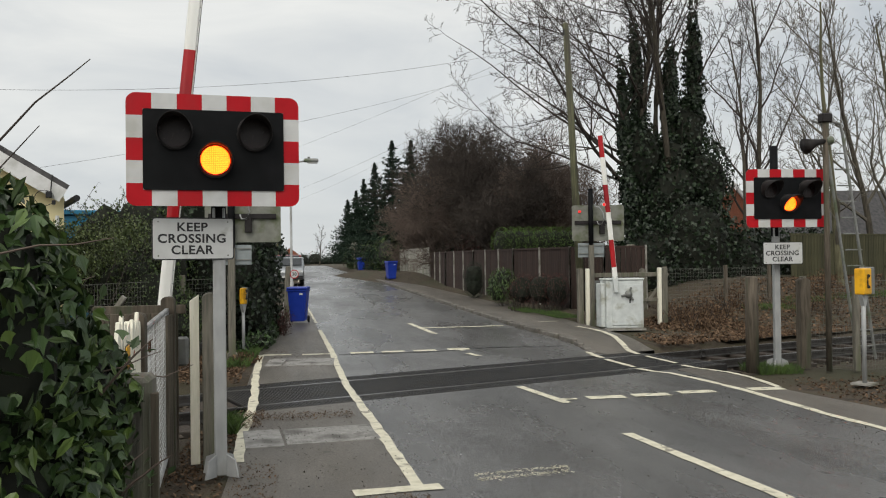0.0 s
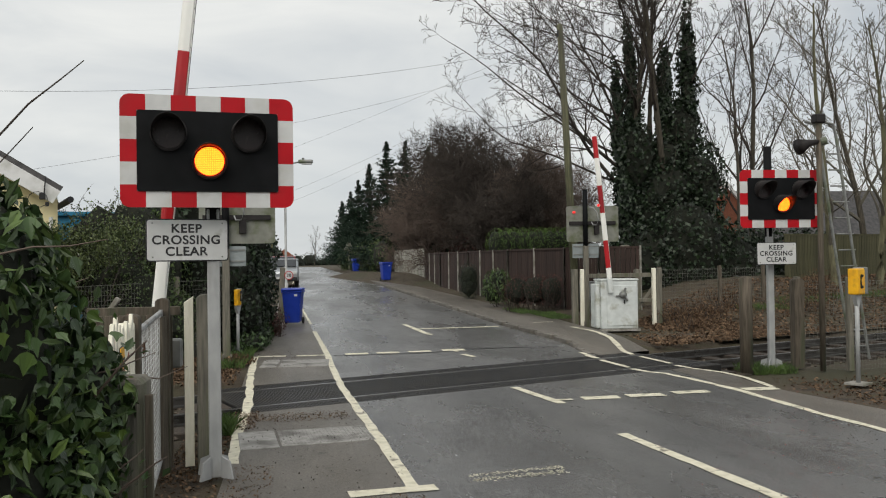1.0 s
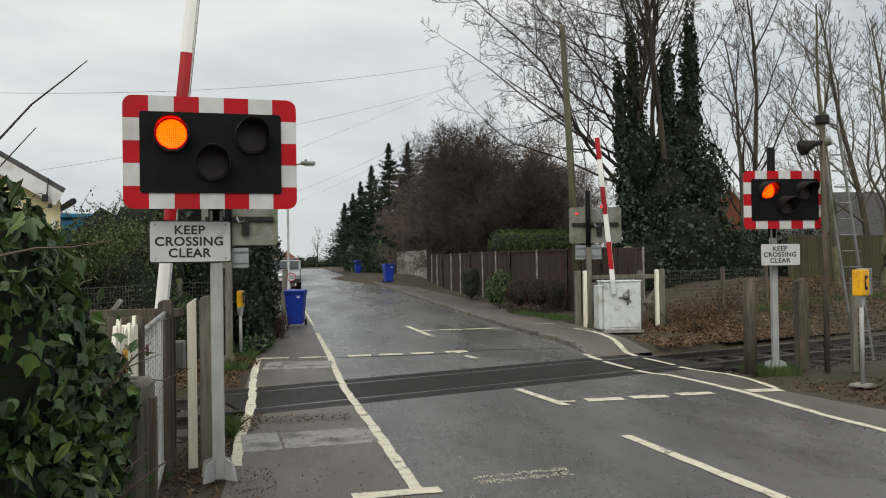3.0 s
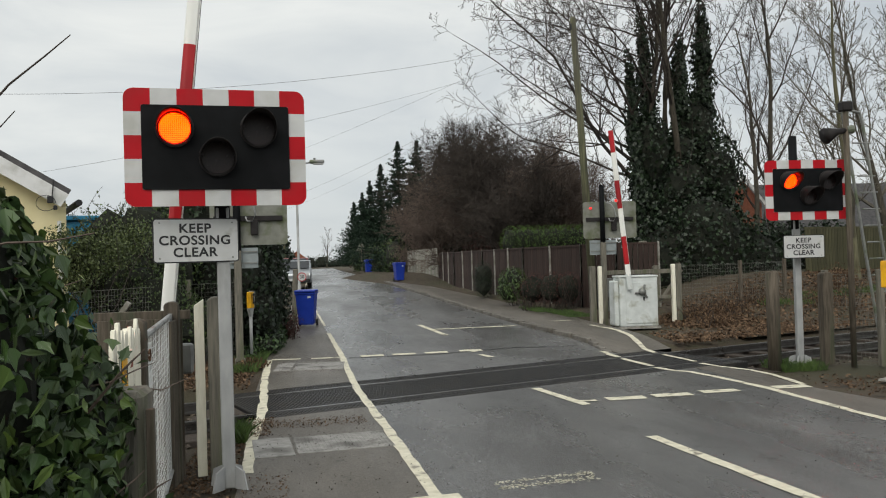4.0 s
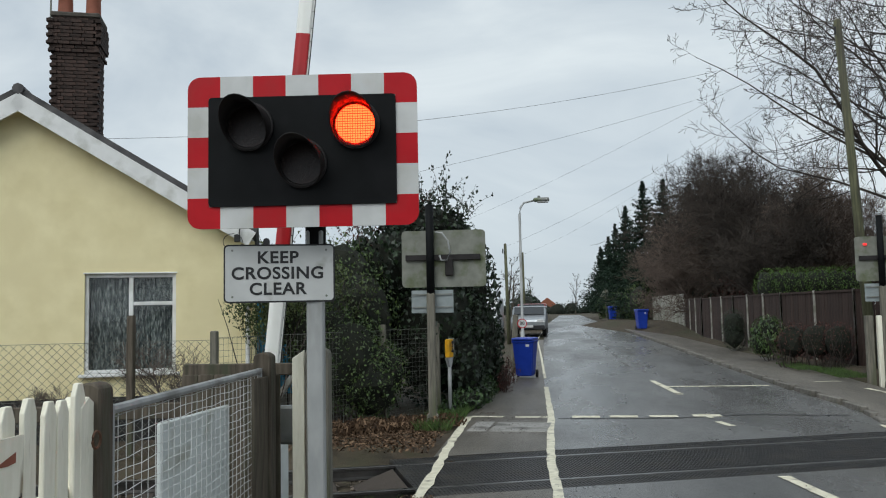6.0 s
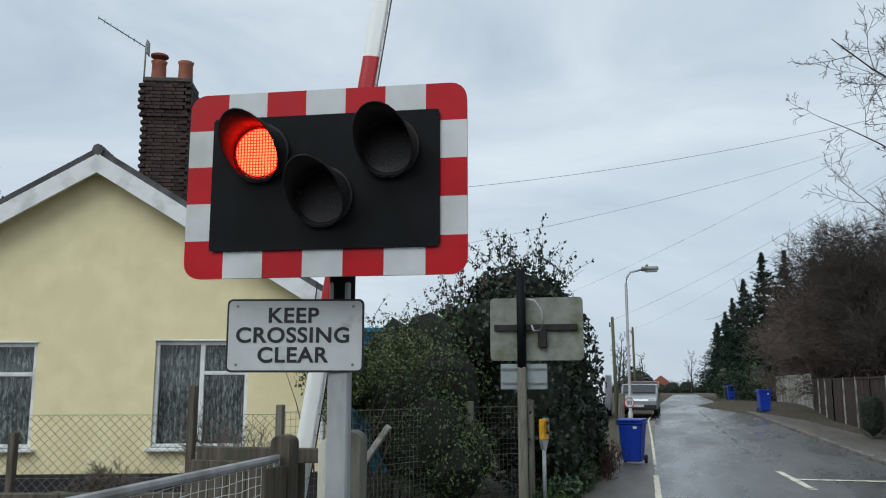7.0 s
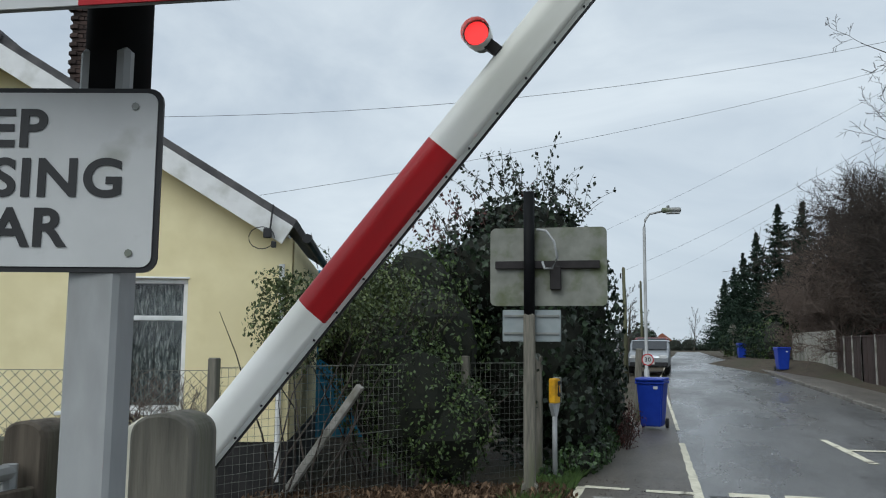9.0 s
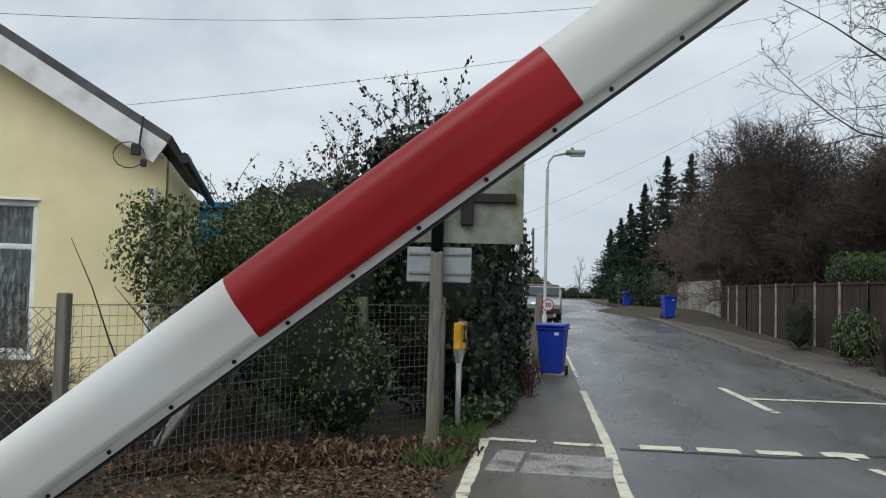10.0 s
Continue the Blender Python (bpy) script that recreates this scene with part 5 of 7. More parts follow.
def bush(name, label, cat, blobs, n, size, mat, seed, kind="leaf", core=True, stems=0, thick=0.2, jitter=0.7, core_mat="core", core_scale=0.74):
    rnd = np.random.RandomState(seed)
    t = thing(name, label, cat)
    P, N = cloud(blobs, n, rnd, thick)
    keep = P[:, 2] > 0.0
    tagged(part("foliage", leaves(P[keep], N[keep], size, rnd, kind, jitter), mat, t), kind="stuff")
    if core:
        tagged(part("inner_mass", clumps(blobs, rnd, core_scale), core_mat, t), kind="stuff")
    if stems:
        r2 = random.Random(seed)
        ds = []
        for i in range(stems):
            b = blobs[r2.randrange(len(blobs))]
            x0, y0 = b[0] + r2.uniform(-.5, .5) * b[3], b[1] + r2.uniform(-.5, .5) * b[4]
            pts = [Vector((x0, y0, -0.05))]
            d = Vector((r2.gauss(0, .25), r2.gauss(0, .25), 1)).normalized()
            hgt = (b[2] + b[5]) * r2.uniform(.75, 1.15)
            for k in range(5):
                d = (d + Vector((r2.gauss(0, .16), r2.gauss(0, .16), 0))).normalized()
                pts.append(pts[-1] + d * hgt / 5)
            ds.append(tube(pts, [0.016, .014, .011, .009, .006, .003], 5, False))
        tagged(part("woody_growth", join(ds), "twig", t), kind="stuff")
    return t

def sprays(t, spots, n, length, size, mat, seed, wood="twig"):
    """Arching shoots with leaves set along them, standing out of a shrub."""
    r2, rnd = random.Random(seed), np.random.RandomState(seed)
    ds, cs, ns = [], [], []
    for k in range(n):
        x, y, z, rx, ry = spots[k % len(spots)]
        p = Vector((x + r2.uniform(-rx, rx), y + r2.uniform(-ry, ry), z + r2.uniform(-.15, .1)))
        d = Vector((r2.gauss(0, .55), r2.gauss(0, .4), 1)).normalized()
        L = length * r2.uniform(.5, 1.3)
        pts = [p]
        for q in range(6):
            d = (d + Vector((r2.gauss(0, .16), r2.gauss(0, .16), -.06))).normalized()
            pts.append(pts[-1] + d * L / 6)
        ds.append(tube(pts, [.007, .006, .005, .0045, .004, .003, .002], 4, False))
        for q in range(int(L / .05)):
            f = r2.uniform(.1, 6)
            a = pts[int(min(5, f))].lerp(pts[int(min(5, f)) + 1], f - int(min(5, f)))
            cs.append((a.x + r2.gauss(0, .035), a.y + r2.gauss(0, .035), a.z + r2.gauss(0, .03)))
            ns.append((r2.gauss(0, .5), r2.gauss(0, .5) - .3, .6))
    tagged(part("shoot_growth", join(ds), wood, t), kind="stuff")
    tagged(part("spray_foliage", leaves(np.array(cs), np.array(ns), size, rnd, "leaf", .6), mat, t), kind="stuff")


# ---- fences by the near signal ----


def round_post(x, y, h, r, mat, name="fence_post", label="weathered round-topped wooden post", sq=True, yaw=0):
    t = thing(name, label, "post", pose(x, y, 0, 0, 0, yaw))
    if sq:
        n = 6
        out = [(-r, 0), (r, 0)] + [(r * math.cos(math.pi * i / n), h - r * 0.6 + r * 0.6 * math.sin(math.pi * i / n)) for i in range(n + 1)]
        bm = prism(out, 2 * r, bevel=0.008)
        bmesh.ops.translate(bm, vec=(0, -r, 0), verts=bm.verts)
        part("shaft", bm, mat, t)
    else:
        part("shaft", tube([(0, 0, 0), (0, 0, h - 0.04), (0, 0, h)], [r, r * .95, r * .6], 12), mat, t, smooth=True)
    return t


def wire_panel(a, b, z0, z1, step, mat, r=0.0022, diamond=False):
    """Woven wire between two points on plan."""
    a, b = Vector((*a, 0)), Vector((*b, 0))
    L = (b - a).length
    u = (b - a).normalized()
    ds = []
    rnd = random.Random(4)

    def at(s, z):
        p = a + u * s
        return (p.x + rnd.gauss(0, .002), p.y + rnd.gauss(0, .004), z)
    if diamond:
        H = z1 - z0
        s = -H
        while s < L:
            for sg in (1, -1):
                s0, s1 = max(0, s), min(L, s + H)
                if s1 > s0:
                    za, zb = z0 + (s0 - s), z0 + (s1 - s)
                    if sg < 0:
                        za, zb = z1 - (s0 - s), z1 - (s1 - s)
                    ds.append(tube([at(s0, za), at(s1, zb)], r, 3, False))
            s += step
    else:
        z = z0
        while z < z1:
            pts = [at(L * i / 14, z + 0.006 * math.sin(i * 2.1 + z * 40)) for i in range(15)]
            ds.append(tube(pts, r, 3, False))
            z += step[1]
        s = 0
        while s < L:
            ds.append(tube([at(s, z0), at(s, (z0 + z1) / 2), at(s, z1)], r, 3, False))
            s += step[0]
    return join(ds)


P1, P2 = (-1.16, 6.0), (-1.37, 8.62)
round_post(P1[0], P1[1], 1.69, 0.06, "old_wood", label="dark weathered gate post beside white pickets", yaw=2)
round_post(P2[0], P2[1], 1.69, 0.065, "old_wood", label="dark weathered post at the end of the mesh gate", yaw=2)


def build_mesh_gate():
    g = thing("mesh_gate", "grey steel-framed gate with square wire mesh", "gate")
    a, b = (P1[0] + 0.02, P1[1] + 0.1), (P2[0], P2[1] - 0.1)
    for z, n in ((1.56, "top_rail"), (0.18, "bottom_rail")):
        part(n, tube([(*a, z), (*b, z)], 0.022, 8), "galv", g)
    for p in (a, b):
        part("stile", tube([(*p, 0.15), (*p, 1.58)], 0.02, 8), "galv", g)
    part("mesh", wire_panel(a, b, 0.18, 1.56, (0.085, 0.05), "wire", 0.0024), "wire", g, "sagging galvanised wire mesh")
    w = thing("leaning_sheet", "pale grey sheet leaning behind the mesh gate", "panel")
    part("sheet", box(0.03, 1.0, 1.3, (-1.5, 7.75, 0.05), 0.008), "cabinet", w)


build_mesh_gate()


def build_pickets():
    f = thing("picket_gate", "white picket gate with flaking paint, closed", "gate")
    a, b = Vector((-1.0, 4.66, 0)), Vector((P1[0] + .04, P1[1] - .12, 0))
    u = (b - a).normalized()
    n = 10
    rnd = random.Random(8)
    yaw = math.degrees(math.atan2(u.y, u.x))
    for i in range(n):
        p = a.lerp(b, (i + .5) / n)
        hgt = 1.62 + rnd.uniform(-.04, .05)
        bm = prism([(-.042, 0), (.042, 0), (.042, hgt - .05), (.02, hgt), (-.02, hgt), (-.042, hgt - .05)], 0.022, bevel=0.003)
        part("picket", bm, "white_wood", f, m=pose(p.x + rnd.uniform(-.005, .005), p.y, 0.06, 0, rnd.uniform(-1, 1), yaw))
    for z in (0.4, 1.2):
        c = (a + b) / 2
        part("rail", box((b - a).length, 0.04, 0.09, (0, 0.045, z), 0.004), "white_wood", f, m=pose(c.x, c.y, 0, 0, 0, yaw))
    part("gate_post", prism([(-.07, 0), (.07, 0), (.07, 1.6), (0, 1.64), (-.07, 1.6)], 0.1, bevel=.006), "white_wood", f, m=pose(b.x, b.y + .02, 0, 0, 0, yaw))
    part("ring", tube([(b.x + .07, b.y - .04 + .03 * math.cos(k * .55), 1.47 + .035 * math.sin(k * .55)) for k in range(13)], .006, 5), "rust", f)
    pl = thing("number_plate", "square yellow plate with black characters on the pickets", "sign", pose(-1.0, 4.88, 1.47, 0, 0, yaw))
    part("plate", prism(rounded(.185, .2, .02, 3), .006), "yellow", pl, m=pose(0, -.012, 0))
    part("rim", prism(rounded(.195, .21, .025, 3), .004), "ink", pl, m=pose(0, -.006, 0))
    writing("C9", .115, pl, pose(0, -.015, 0), bold=.0015)
    no = thing("notice", "weathered white notice reading Restricted Access", "sign", pose(-1.05, 5.25, 1.27, 0, 0, yaw))
    part("plate", prism(rounded(.25, .58, .01, 2), .006), "white_wood", no, m=pose(0, -.012, 0))
    part("emblem", prism([(-.06, .2), (.07, .235), (.07, .2), (.02, .195)], .002), "pot", no, "faded red emblem shape", m=pose(0, -.0155, 0))
    writing("Restricted", .05, no, pose(0, -.0145, .07))
    writing("Access", .05, no, pose(0, -.0145, .0))
    for i, w in enumerate((.2, .16, .22, .18, .12)):
        part("text_bar", box(w, .001, .012, (0, -.0135, -.09 - .034 * i)), "grey_metal", no, "illegible small print")


build_pickets()
round_post(-1.0, 4.54, 1.5, .055, "old_wood", label="dark weathered post at the end of the pickets")
lr = thing("log_rail", "mossy round log rail with sagging wire mesh below", "fence rail")
part("log", tube([(-1.0, 4.5, 1.42), (-.97, 4.1, 1.44), (-.92, 3.7, 1.43)], [.055, .06, .058], 10), "concrete", lr, smooth=True)
part("mesh", wire_panel((-1.0, 4.48), (-.92, 3.8), .1, 1.34, (.085, .06), "wire", .0015), "wire", lr)
# dark close-boarded piece, white board and post by the signal
bd = thing("board_fence", "dark weathered close-boarded fence piece", "fence")
for i in range(3):
    part("board", box(0.12, 0.025, 1.5, (0, 0, 0.02), 0.004), "old_wood", bd, m=pose(-1.33 + 0.0 * i, 8.35 + .13 * i, 0, 0, 0, 85))
part("rail", box(0.9, 0.06, 0.09, (-1.7, 8.95, 1.5), 0.006), "old_wood", bd)
for i in range(6):
    part("board", box(0.125, 0.02, 1.5, (0, 0, 0.02), 0.004), "old_wood", bd, m=pose(-1.36 - .13 * i, 8.75, 0, 0, 0, 3))
wb = thing("white_post", "white painted flat marker post with flaking edge", "post")
part("board", prism([(-.045, 0), (.045, 0), (.045, 1.68), (-.045, 1.62)], .03, bevel=.004), "white_wood", wb, m=pose(-1.13, 8.67, 0.02, 0, 0, 10))
round_post(-0.97, 8.66, 1.72, 0.085, "grey_wood", label="grey weathered round-topped post behind the signal", yaw=8)

# concrete post under the ivy
cp = thing("gate_pillar", "dark weathered timber pillar under ivy", "pillar", pose(-0.80, 3.68, 0))
part("shaft", box(0.2, 0.22, 1.56, (0.05, 0, 0), 0.02), "grey_wood", cp)
part("angle_iron", box(0.03, 0.03, 1.5, (0.175, -0.1, 0), 0.003), "old_wood", cp)

# ---- ivy hedge in the foreground ----


def build_hedge():
    rnd = np.random.RandomState(11)
    h = thing("ivy_hedge", "dense dark green ivy hedge over a wall", "hedge")
    blobs = [(-1.15, 3.1, .9, .5, .6, .95), (-1.08, 2.9, .5, .42, .5, .6), (-1.2, 3.05, 1.75, .46, .5, .56), (-1.5, 3.05, 1.95, .5, .55, .5), (-1.1, 3.0, 2.0, .28, .35, .32), (-1.9, 2.9, 2.0, .5, .5, .5), (-2.2, 3.1, 1.6, .8, .8, .75), (-1.0, 3.3, 1.25, .3, .4, .5), (-.92, 3.45, 1.5, .24, .3, .3),
             (-2.6, 2.7, 1.0, .8, .9, 1.2), (-1.6, 2.5, .6, .6, .6, .75), (-1.0, 3.75, 1.42, .26, .3, .26), (-.95, 3.1, 1.0, .26, .35, .5), (-1.5, 2.6, 1.5, .45, .5, .55)]
    P, N = cloud(blobs, 24000, rnd, .15)
    keep = P[:, 2] > 0.02
    part("ivy_leaves", leaves(P[keep], N[keep], .058, rnd, "ivy", .95), "ivy", h)
    P, N = cloud(blobs, 9000, rnd, .12)
    keep = P[:, 2] > 0.02
    part("narrow_leaves", leaves(P[keep] + N[keep] * .02, N[keep], .085, rnd, "long", .9), "shrub", h, "narrow mid-green leaves")
    P, N = cloud(blobs, 1700, rnd, .05)
    P = P + N * .05
    part("young_leaves", leaves(P, N, .06, rnd, "ivy", .6), "ivy_young", h, "light green young leaves")
    # dark filling, its colour stands for the shade deep in the hedge
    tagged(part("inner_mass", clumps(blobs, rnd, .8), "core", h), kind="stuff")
    r2 = random.Random(2)
    ds = []
    for i in range(26):
        b = blobs[r2.randrange(len(blobs))]
        a = r2.uniform(0, 6.28)
        p = Vector((b[0] + b[3] * .9 * math.cos(a), b[1] + b[4] * .9 * math.sin(a), b[2] + r2.uniform(-.5, .7) * b[5]))
        d = Vector((math.cos(a), math.sin(a), r2.uniform(-.2, .8))).normalized()
        pts = [p]
        for k in range(5):
            d = (d + Vector((r2.gauss(0, .3), r2.gauss(0, .3), r2.gauss(0, .3)))).normalized()
            pts.append(pts[-1] + d * r2.uniform(.07, .14))
        ds.append(tube(pts, [.005, .0045, .004, .003, .0025, .0015], 4, False))
    part("loose_growth", join(ds), "twig_red", h)
    # the tall shoot
    pts = [(-1.36, 3.4, 2.0), (-1.26, 3.4, 2.3), (-1.15, 3.4, 2.49), (-1.02, 3.4, 2.64), (-.9, 3.4, 2.74), (-.82, 3.4, 2.81)]
    pts2 = [(-1.3, 3.4, 2.15), (-1.2, 3.42, 2.33), (-1.16, 3.45, 2.4), (-1.02, 3.45, 2.56)]
    part("tall_shoot", join([tube(pts, [.007, .006, .005, .004, .003, .002], 5, False), tube(pts2, [.005, .004, .003, .002], 5, False)]), "twig", h, "bare bramble shoot")

    sprays(h, [(-.85, 3.5, 1.5, .12, .25), (-.8, 3.3, 1.1, .1, .3), (-.78, 3.2, .7, .1, .3)], 24, .26, .055, "ivy", 151, "twig_red")


build_hedge()

# ---- lamp column, telephones, bins, poles ----


def build_street_lamp(m):
    s = thing("street_lamp", "slim grey street lamp with a short arm", "street lamp", m)
    part("column", tube([(0, 0, 0), (0, 0, 1.2), (0, 0, 1.21), (0, 0, 4.9), (0.03, 0, 5.1), (0.14, 0, 5.26), (0.5, 0, 5.33)], [.07, .07, .045, .04, .035, .03, .028], 10), "galv", s, smooth=True)
    part("head", box(0.5, 0.2, 0.13, (0.7, 0, 5.28), 0.05, segs=2), "grey_metal", s, "grey lantern head")
    part("bowl", box(0.36, 0.15, 0.05, (0.74, 0, 5.245), 0.02), "sign_face", s)
    part("sensor", tube([(0.62, 0, 5.4), (0.62, 0, 5.47)], .04, 8), "grey_metal", s)


build_street_lamp(pose(-0.6, 29.3, 0.1))


def build_phone(m, s=1.0):
    q = 1.36 * s
    t = thing("emergency_telephone", "yellow emergency telephone box on a grey pole", "telephone", m)
    part("pole", tube([(0, 0, 0), (0, 0, q)], .035, 10), "galv", t, smooth=True)
    part("bracket", prism([(-.03, q - .16), (.03, q - .16), (.11, q + .02), (-.11, q + .02)], .06), "galv", t, m=pose(0, -.03, 0))
    part("box", box(.25 * s ** 2, .16 * s ** 2, .4 * s ** .7, (0, 0, q + .02), .02, segs=2), "yellow", t)
    part("hood", box(.1 * s ** 4, .2 * s ** 2, .42 * s ** .7, (.15 * s ** 2.2, .01, q + .02), .012), "grey_metal", t)
    pts = [(.05 * math.sin(a) - .03, -.088, q + .22 + .1 * math.cos(a)) for a in [.35 + k * .26 for k in range(10)]]
    part("handset_symbol", tube([(-x - .02, y, z) for x, y, z in pts], [.03, .028, .014, .012, .012, .012, .012, .014, .028, .03], 6), "ink", t, "black telephone receiver symbol")
    part("base_plate", box(.3, .3, .03), "concrete", t)


build_phone(pose(-1.4, 18.5, 0, 0, 0, 68), .8)
build_phone(pose(8.38, 11.8, 0.02, 0, 0, 30))


def build_bin(m, label="blue wheeled bin at the roadside"):
    b = thing("wheelie_bin", label, "bin", m, "blue bins along the road")
    vs = []
    for z, w, d in ((.06, .21, .24), (.95, .275, .33)):
        vs += [(-w, -d, z), (w, -d, z), (w, d, z), (-w, d, z)]
    bm = bmesh.new()
    bv = [bm.verts.new(v) for v in vs]
    for f in ((3, 2, 1, 0), (4, 5, 6, 7), (0, 1, 5, 4), (1, 2, 6, 5), (2, 3, 7, 6), (3, 0, 4, 7)):
        bm.faces.new([bv[i] for i in f])
    bmesh.ops.bevel(bm, geom=bm.edges[:], offset=.025, segments=2, affect='EDGES')
    part("body", bm, "blue_bin", b)
    part("rim", box(.6, .7, .06, (0, 0, .93), .015), "blue_bin", b)
    bm = box(.6, .74, .07, (0, -.01, .99), .03, segs=2)
    part("lid", bm, "blue_bin", b)
    part("handle", tube([(-.22, .4, 1.0), (.22, .4, 1.0)], .018, 8), "blue_bin", b)
    for x in (-.25, .25):
        part("wheel", tube([(x - .025, .27, .1), (x + .025, .27, .1)], .1, 14), "tyre", b)
    part("sticker", box(.09, .004, .06, (.12, -.335, .83)), "white", b, "small white label", m=pose(0, 0.012, 0))
    return b


bin0 = build_bin(pose(-0.32, 25.2, 0.19, 0, 0, -8))
for x, y, z in ((4.55, 47.5, 0.86), (4.1, 68, 1.12)):
    tagged(copy_thing(bin0, pose(x, y, z, 0, 0, 10)), "blue wheeled bin by the hedge")


def build_pole(m, h, label, lean=0.0, r=.12):
    p = thing("telegraph_pole", label, "utility pole", m)
    part("shaft", tube([(0, 0, 0), (-lean, 0, h)], [r, r * .7], 10), "pole_wood", p, smooth=True)
    part("cap", tube([(-lean, 0, h), (-lean, 0, h + .05)], [r * .72, r * .3], 10), "grey_wood", p)
    for k in range(2):
        part("insulator", tube([(-lean - .1, -.12, h - .3 - .1 * k), (-lean - .1, -.12, h - .2 - .1 * k)], .03, 8), "cable", p)


build_pole(pose(8.28, 25.0, 0), 9.2, "tall greenish wooden telegraph pole", .42, .13)
build_pole(pose(-1.78, 40, 0), 4.9, "dark wooden pole beside the road", .08, .09)
build_pole(pose(-2.2, 62, 0), 6.0, "thin wooden pole far along the road", .05, .1)


def cable(a, b, sag, r=.0038):
    t = thing("overhead_wire", "thin overhead telephone wire", "cable")
    a, b = Vector(a), Vector(b)
    pts = [a.lerp(b, i / 24) - Vector((0, 0, sag * 4 * (i / 24) * (1 - i / 24))) for i in range(25)]
    part("wire", tube(pts, r, 4, False), "cable", t)


# limit sign on a stub post
ls = thing("speed_sign", "small round 30 speed limit sign on a post", "road sign", pose(-0.62, 26.6, 0.1))
part("post", box(.16, .16, 1.75, bevel=.02), "grey_wood", ls, "thick greenish wooden post", m=pose(-.12, .15, 0, 0, 3, 0))
for nm, rr, d, col, yy in (("disc", .135, .01, "red", -.02), ("face", .112, .004, "white", -.026)):
    part(nm, prism([(rr * math.cos(k * .2618), 1.5 + rr * math.sin(k * .2618)) for k in range(24)], d), col, ls, m=pose(.16, yy, 0))
writing("30", .135, ls, pose(.16, -.032, 1.5), bold=.003)

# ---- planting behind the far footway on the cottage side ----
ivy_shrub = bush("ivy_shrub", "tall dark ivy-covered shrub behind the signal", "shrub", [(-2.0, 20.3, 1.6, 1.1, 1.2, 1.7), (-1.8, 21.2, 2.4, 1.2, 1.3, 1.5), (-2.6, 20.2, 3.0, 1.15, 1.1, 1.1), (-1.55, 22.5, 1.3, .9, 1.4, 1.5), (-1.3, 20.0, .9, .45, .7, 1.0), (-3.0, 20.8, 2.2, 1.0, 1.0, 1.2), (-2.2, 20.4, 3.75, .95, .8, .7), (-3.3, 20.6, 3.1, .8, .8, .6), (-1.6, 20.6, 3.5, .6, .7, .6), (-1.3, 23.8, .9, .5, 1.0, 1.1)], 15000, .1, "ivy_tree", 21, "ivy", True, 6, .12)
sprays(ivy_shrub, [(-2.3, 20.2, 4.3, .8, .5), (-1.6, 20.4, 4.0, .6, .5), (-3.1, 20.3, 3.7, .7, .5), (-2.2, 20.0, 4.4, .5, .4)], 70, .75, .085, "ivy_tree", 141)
sprays(ivy_shrub, [(-2.9, 19.9, 3.8, .8, .4), (-3.5, 20.0, 3.4, .5, .4)], 26, .7, .08, "copper_leaf", 142, "twig_red")
bush("evergreen_shrub", "mid-green evergreen shrub by the track fence", "shrub", [(-3.05, 17.4, 1.1, .75, .6, 1.0), (-2.75, 17.5, .7, .7, .6, .75), (-3.4, 17.6, 1.6, .5, .5, .6), (-2.5, 17.7, .9, .5, .5, .6)], 6500, .06, "shrub", 22, "leaf", True, 14, .3)
bush("privet_bush", "thin pale green privet in front of the cottage corner", "shrub", [(-4.4, 15.95, 2.15, .42, .35, .42), (-4.05, 16.0, 2.5, .38, .3, .3), (-3.7, 16.5, 2.3, .4, .4, .4), (-3.5, 17.1, 2.6, .6, .4, .4), (-4.2, 15.9, 1.75, .3, .3, .3), (-4.45, 16.0, 2.6, .3, .25, .25), (-3.95, 16.1, 2.05, .35, .3, .35)], 4800, .06, "privet", 23, "leaf", False, 9, .4)
bramble = bush("bramble_tangle", "dark tangle of stems and leaves between fence and cottage", "shrub", [(-3.6, 18.0, 1.3, .9, .7, 1.2), (-4.0, 18.8, 1.6, 1.0, .8, 1.4), (-3.2, 18.6, 1.9, .9, .8, 1.1), (-4.4, 19.3, 2.3, .9, .8, 1.15), (-3.6, 19.2, 2.5, .9, .8, 1.1), (-4.9, 19.7, 2.0, .8, .7, .95)], 11000, .075, "shrub", 24, "leaf", True, 22, .3)
sprays(bramble, [(-4.0, 18.4, 2.7, .7, .5), (-3.3, 18.2, 2.3, .6, .5), (-4.6, 19.2, 3.1, .7, .4), (-3.4, 17.6, 2.0, .5, .4)], 60, .6, .07, "privet", 143)
bush("low_ivy", "low ivy spilling onto the footway edge", "ivy", [(-1.2, 19.6, .18, .35, .6, .3), (-1.15, 20.6, .2, .4, .6, .35), (-1.2, 21.8, .2, .45, .7, .4), (-1.45, 18.6, .1, .2, .2, .22)], 2400, .07, "ivy", 25, "ivy", True)
bush("dead_brush", "brown dead stems and brush beside the bin", "brush", [(-.85, 23.5, .3, .4, .8, .5), (-.8, 24.6, .35, .4, .6, .5), (-.75, 22.4, .2, .3, .5, .35)], 1800, .06, "copper_leaf", 26, "long", False, 40, .5)


def build_twiggy(name, label, pts, seed, mat="twig_red"):
    t = thing(name, label, "shrub")
    r2 = random.Random(seed)
    ds = []
    for x, y, h in pts:
        a, b = branch_tree((x, y, 0), h * .55, r2, levels=3, spread=.55, forks=2, trunk_r=.03, min_r=.004, first=.3, wiggle=.22)
        ds += [a, b]
    tagged(part("woody_growth", join(ds), mat, t), kind="stuff")


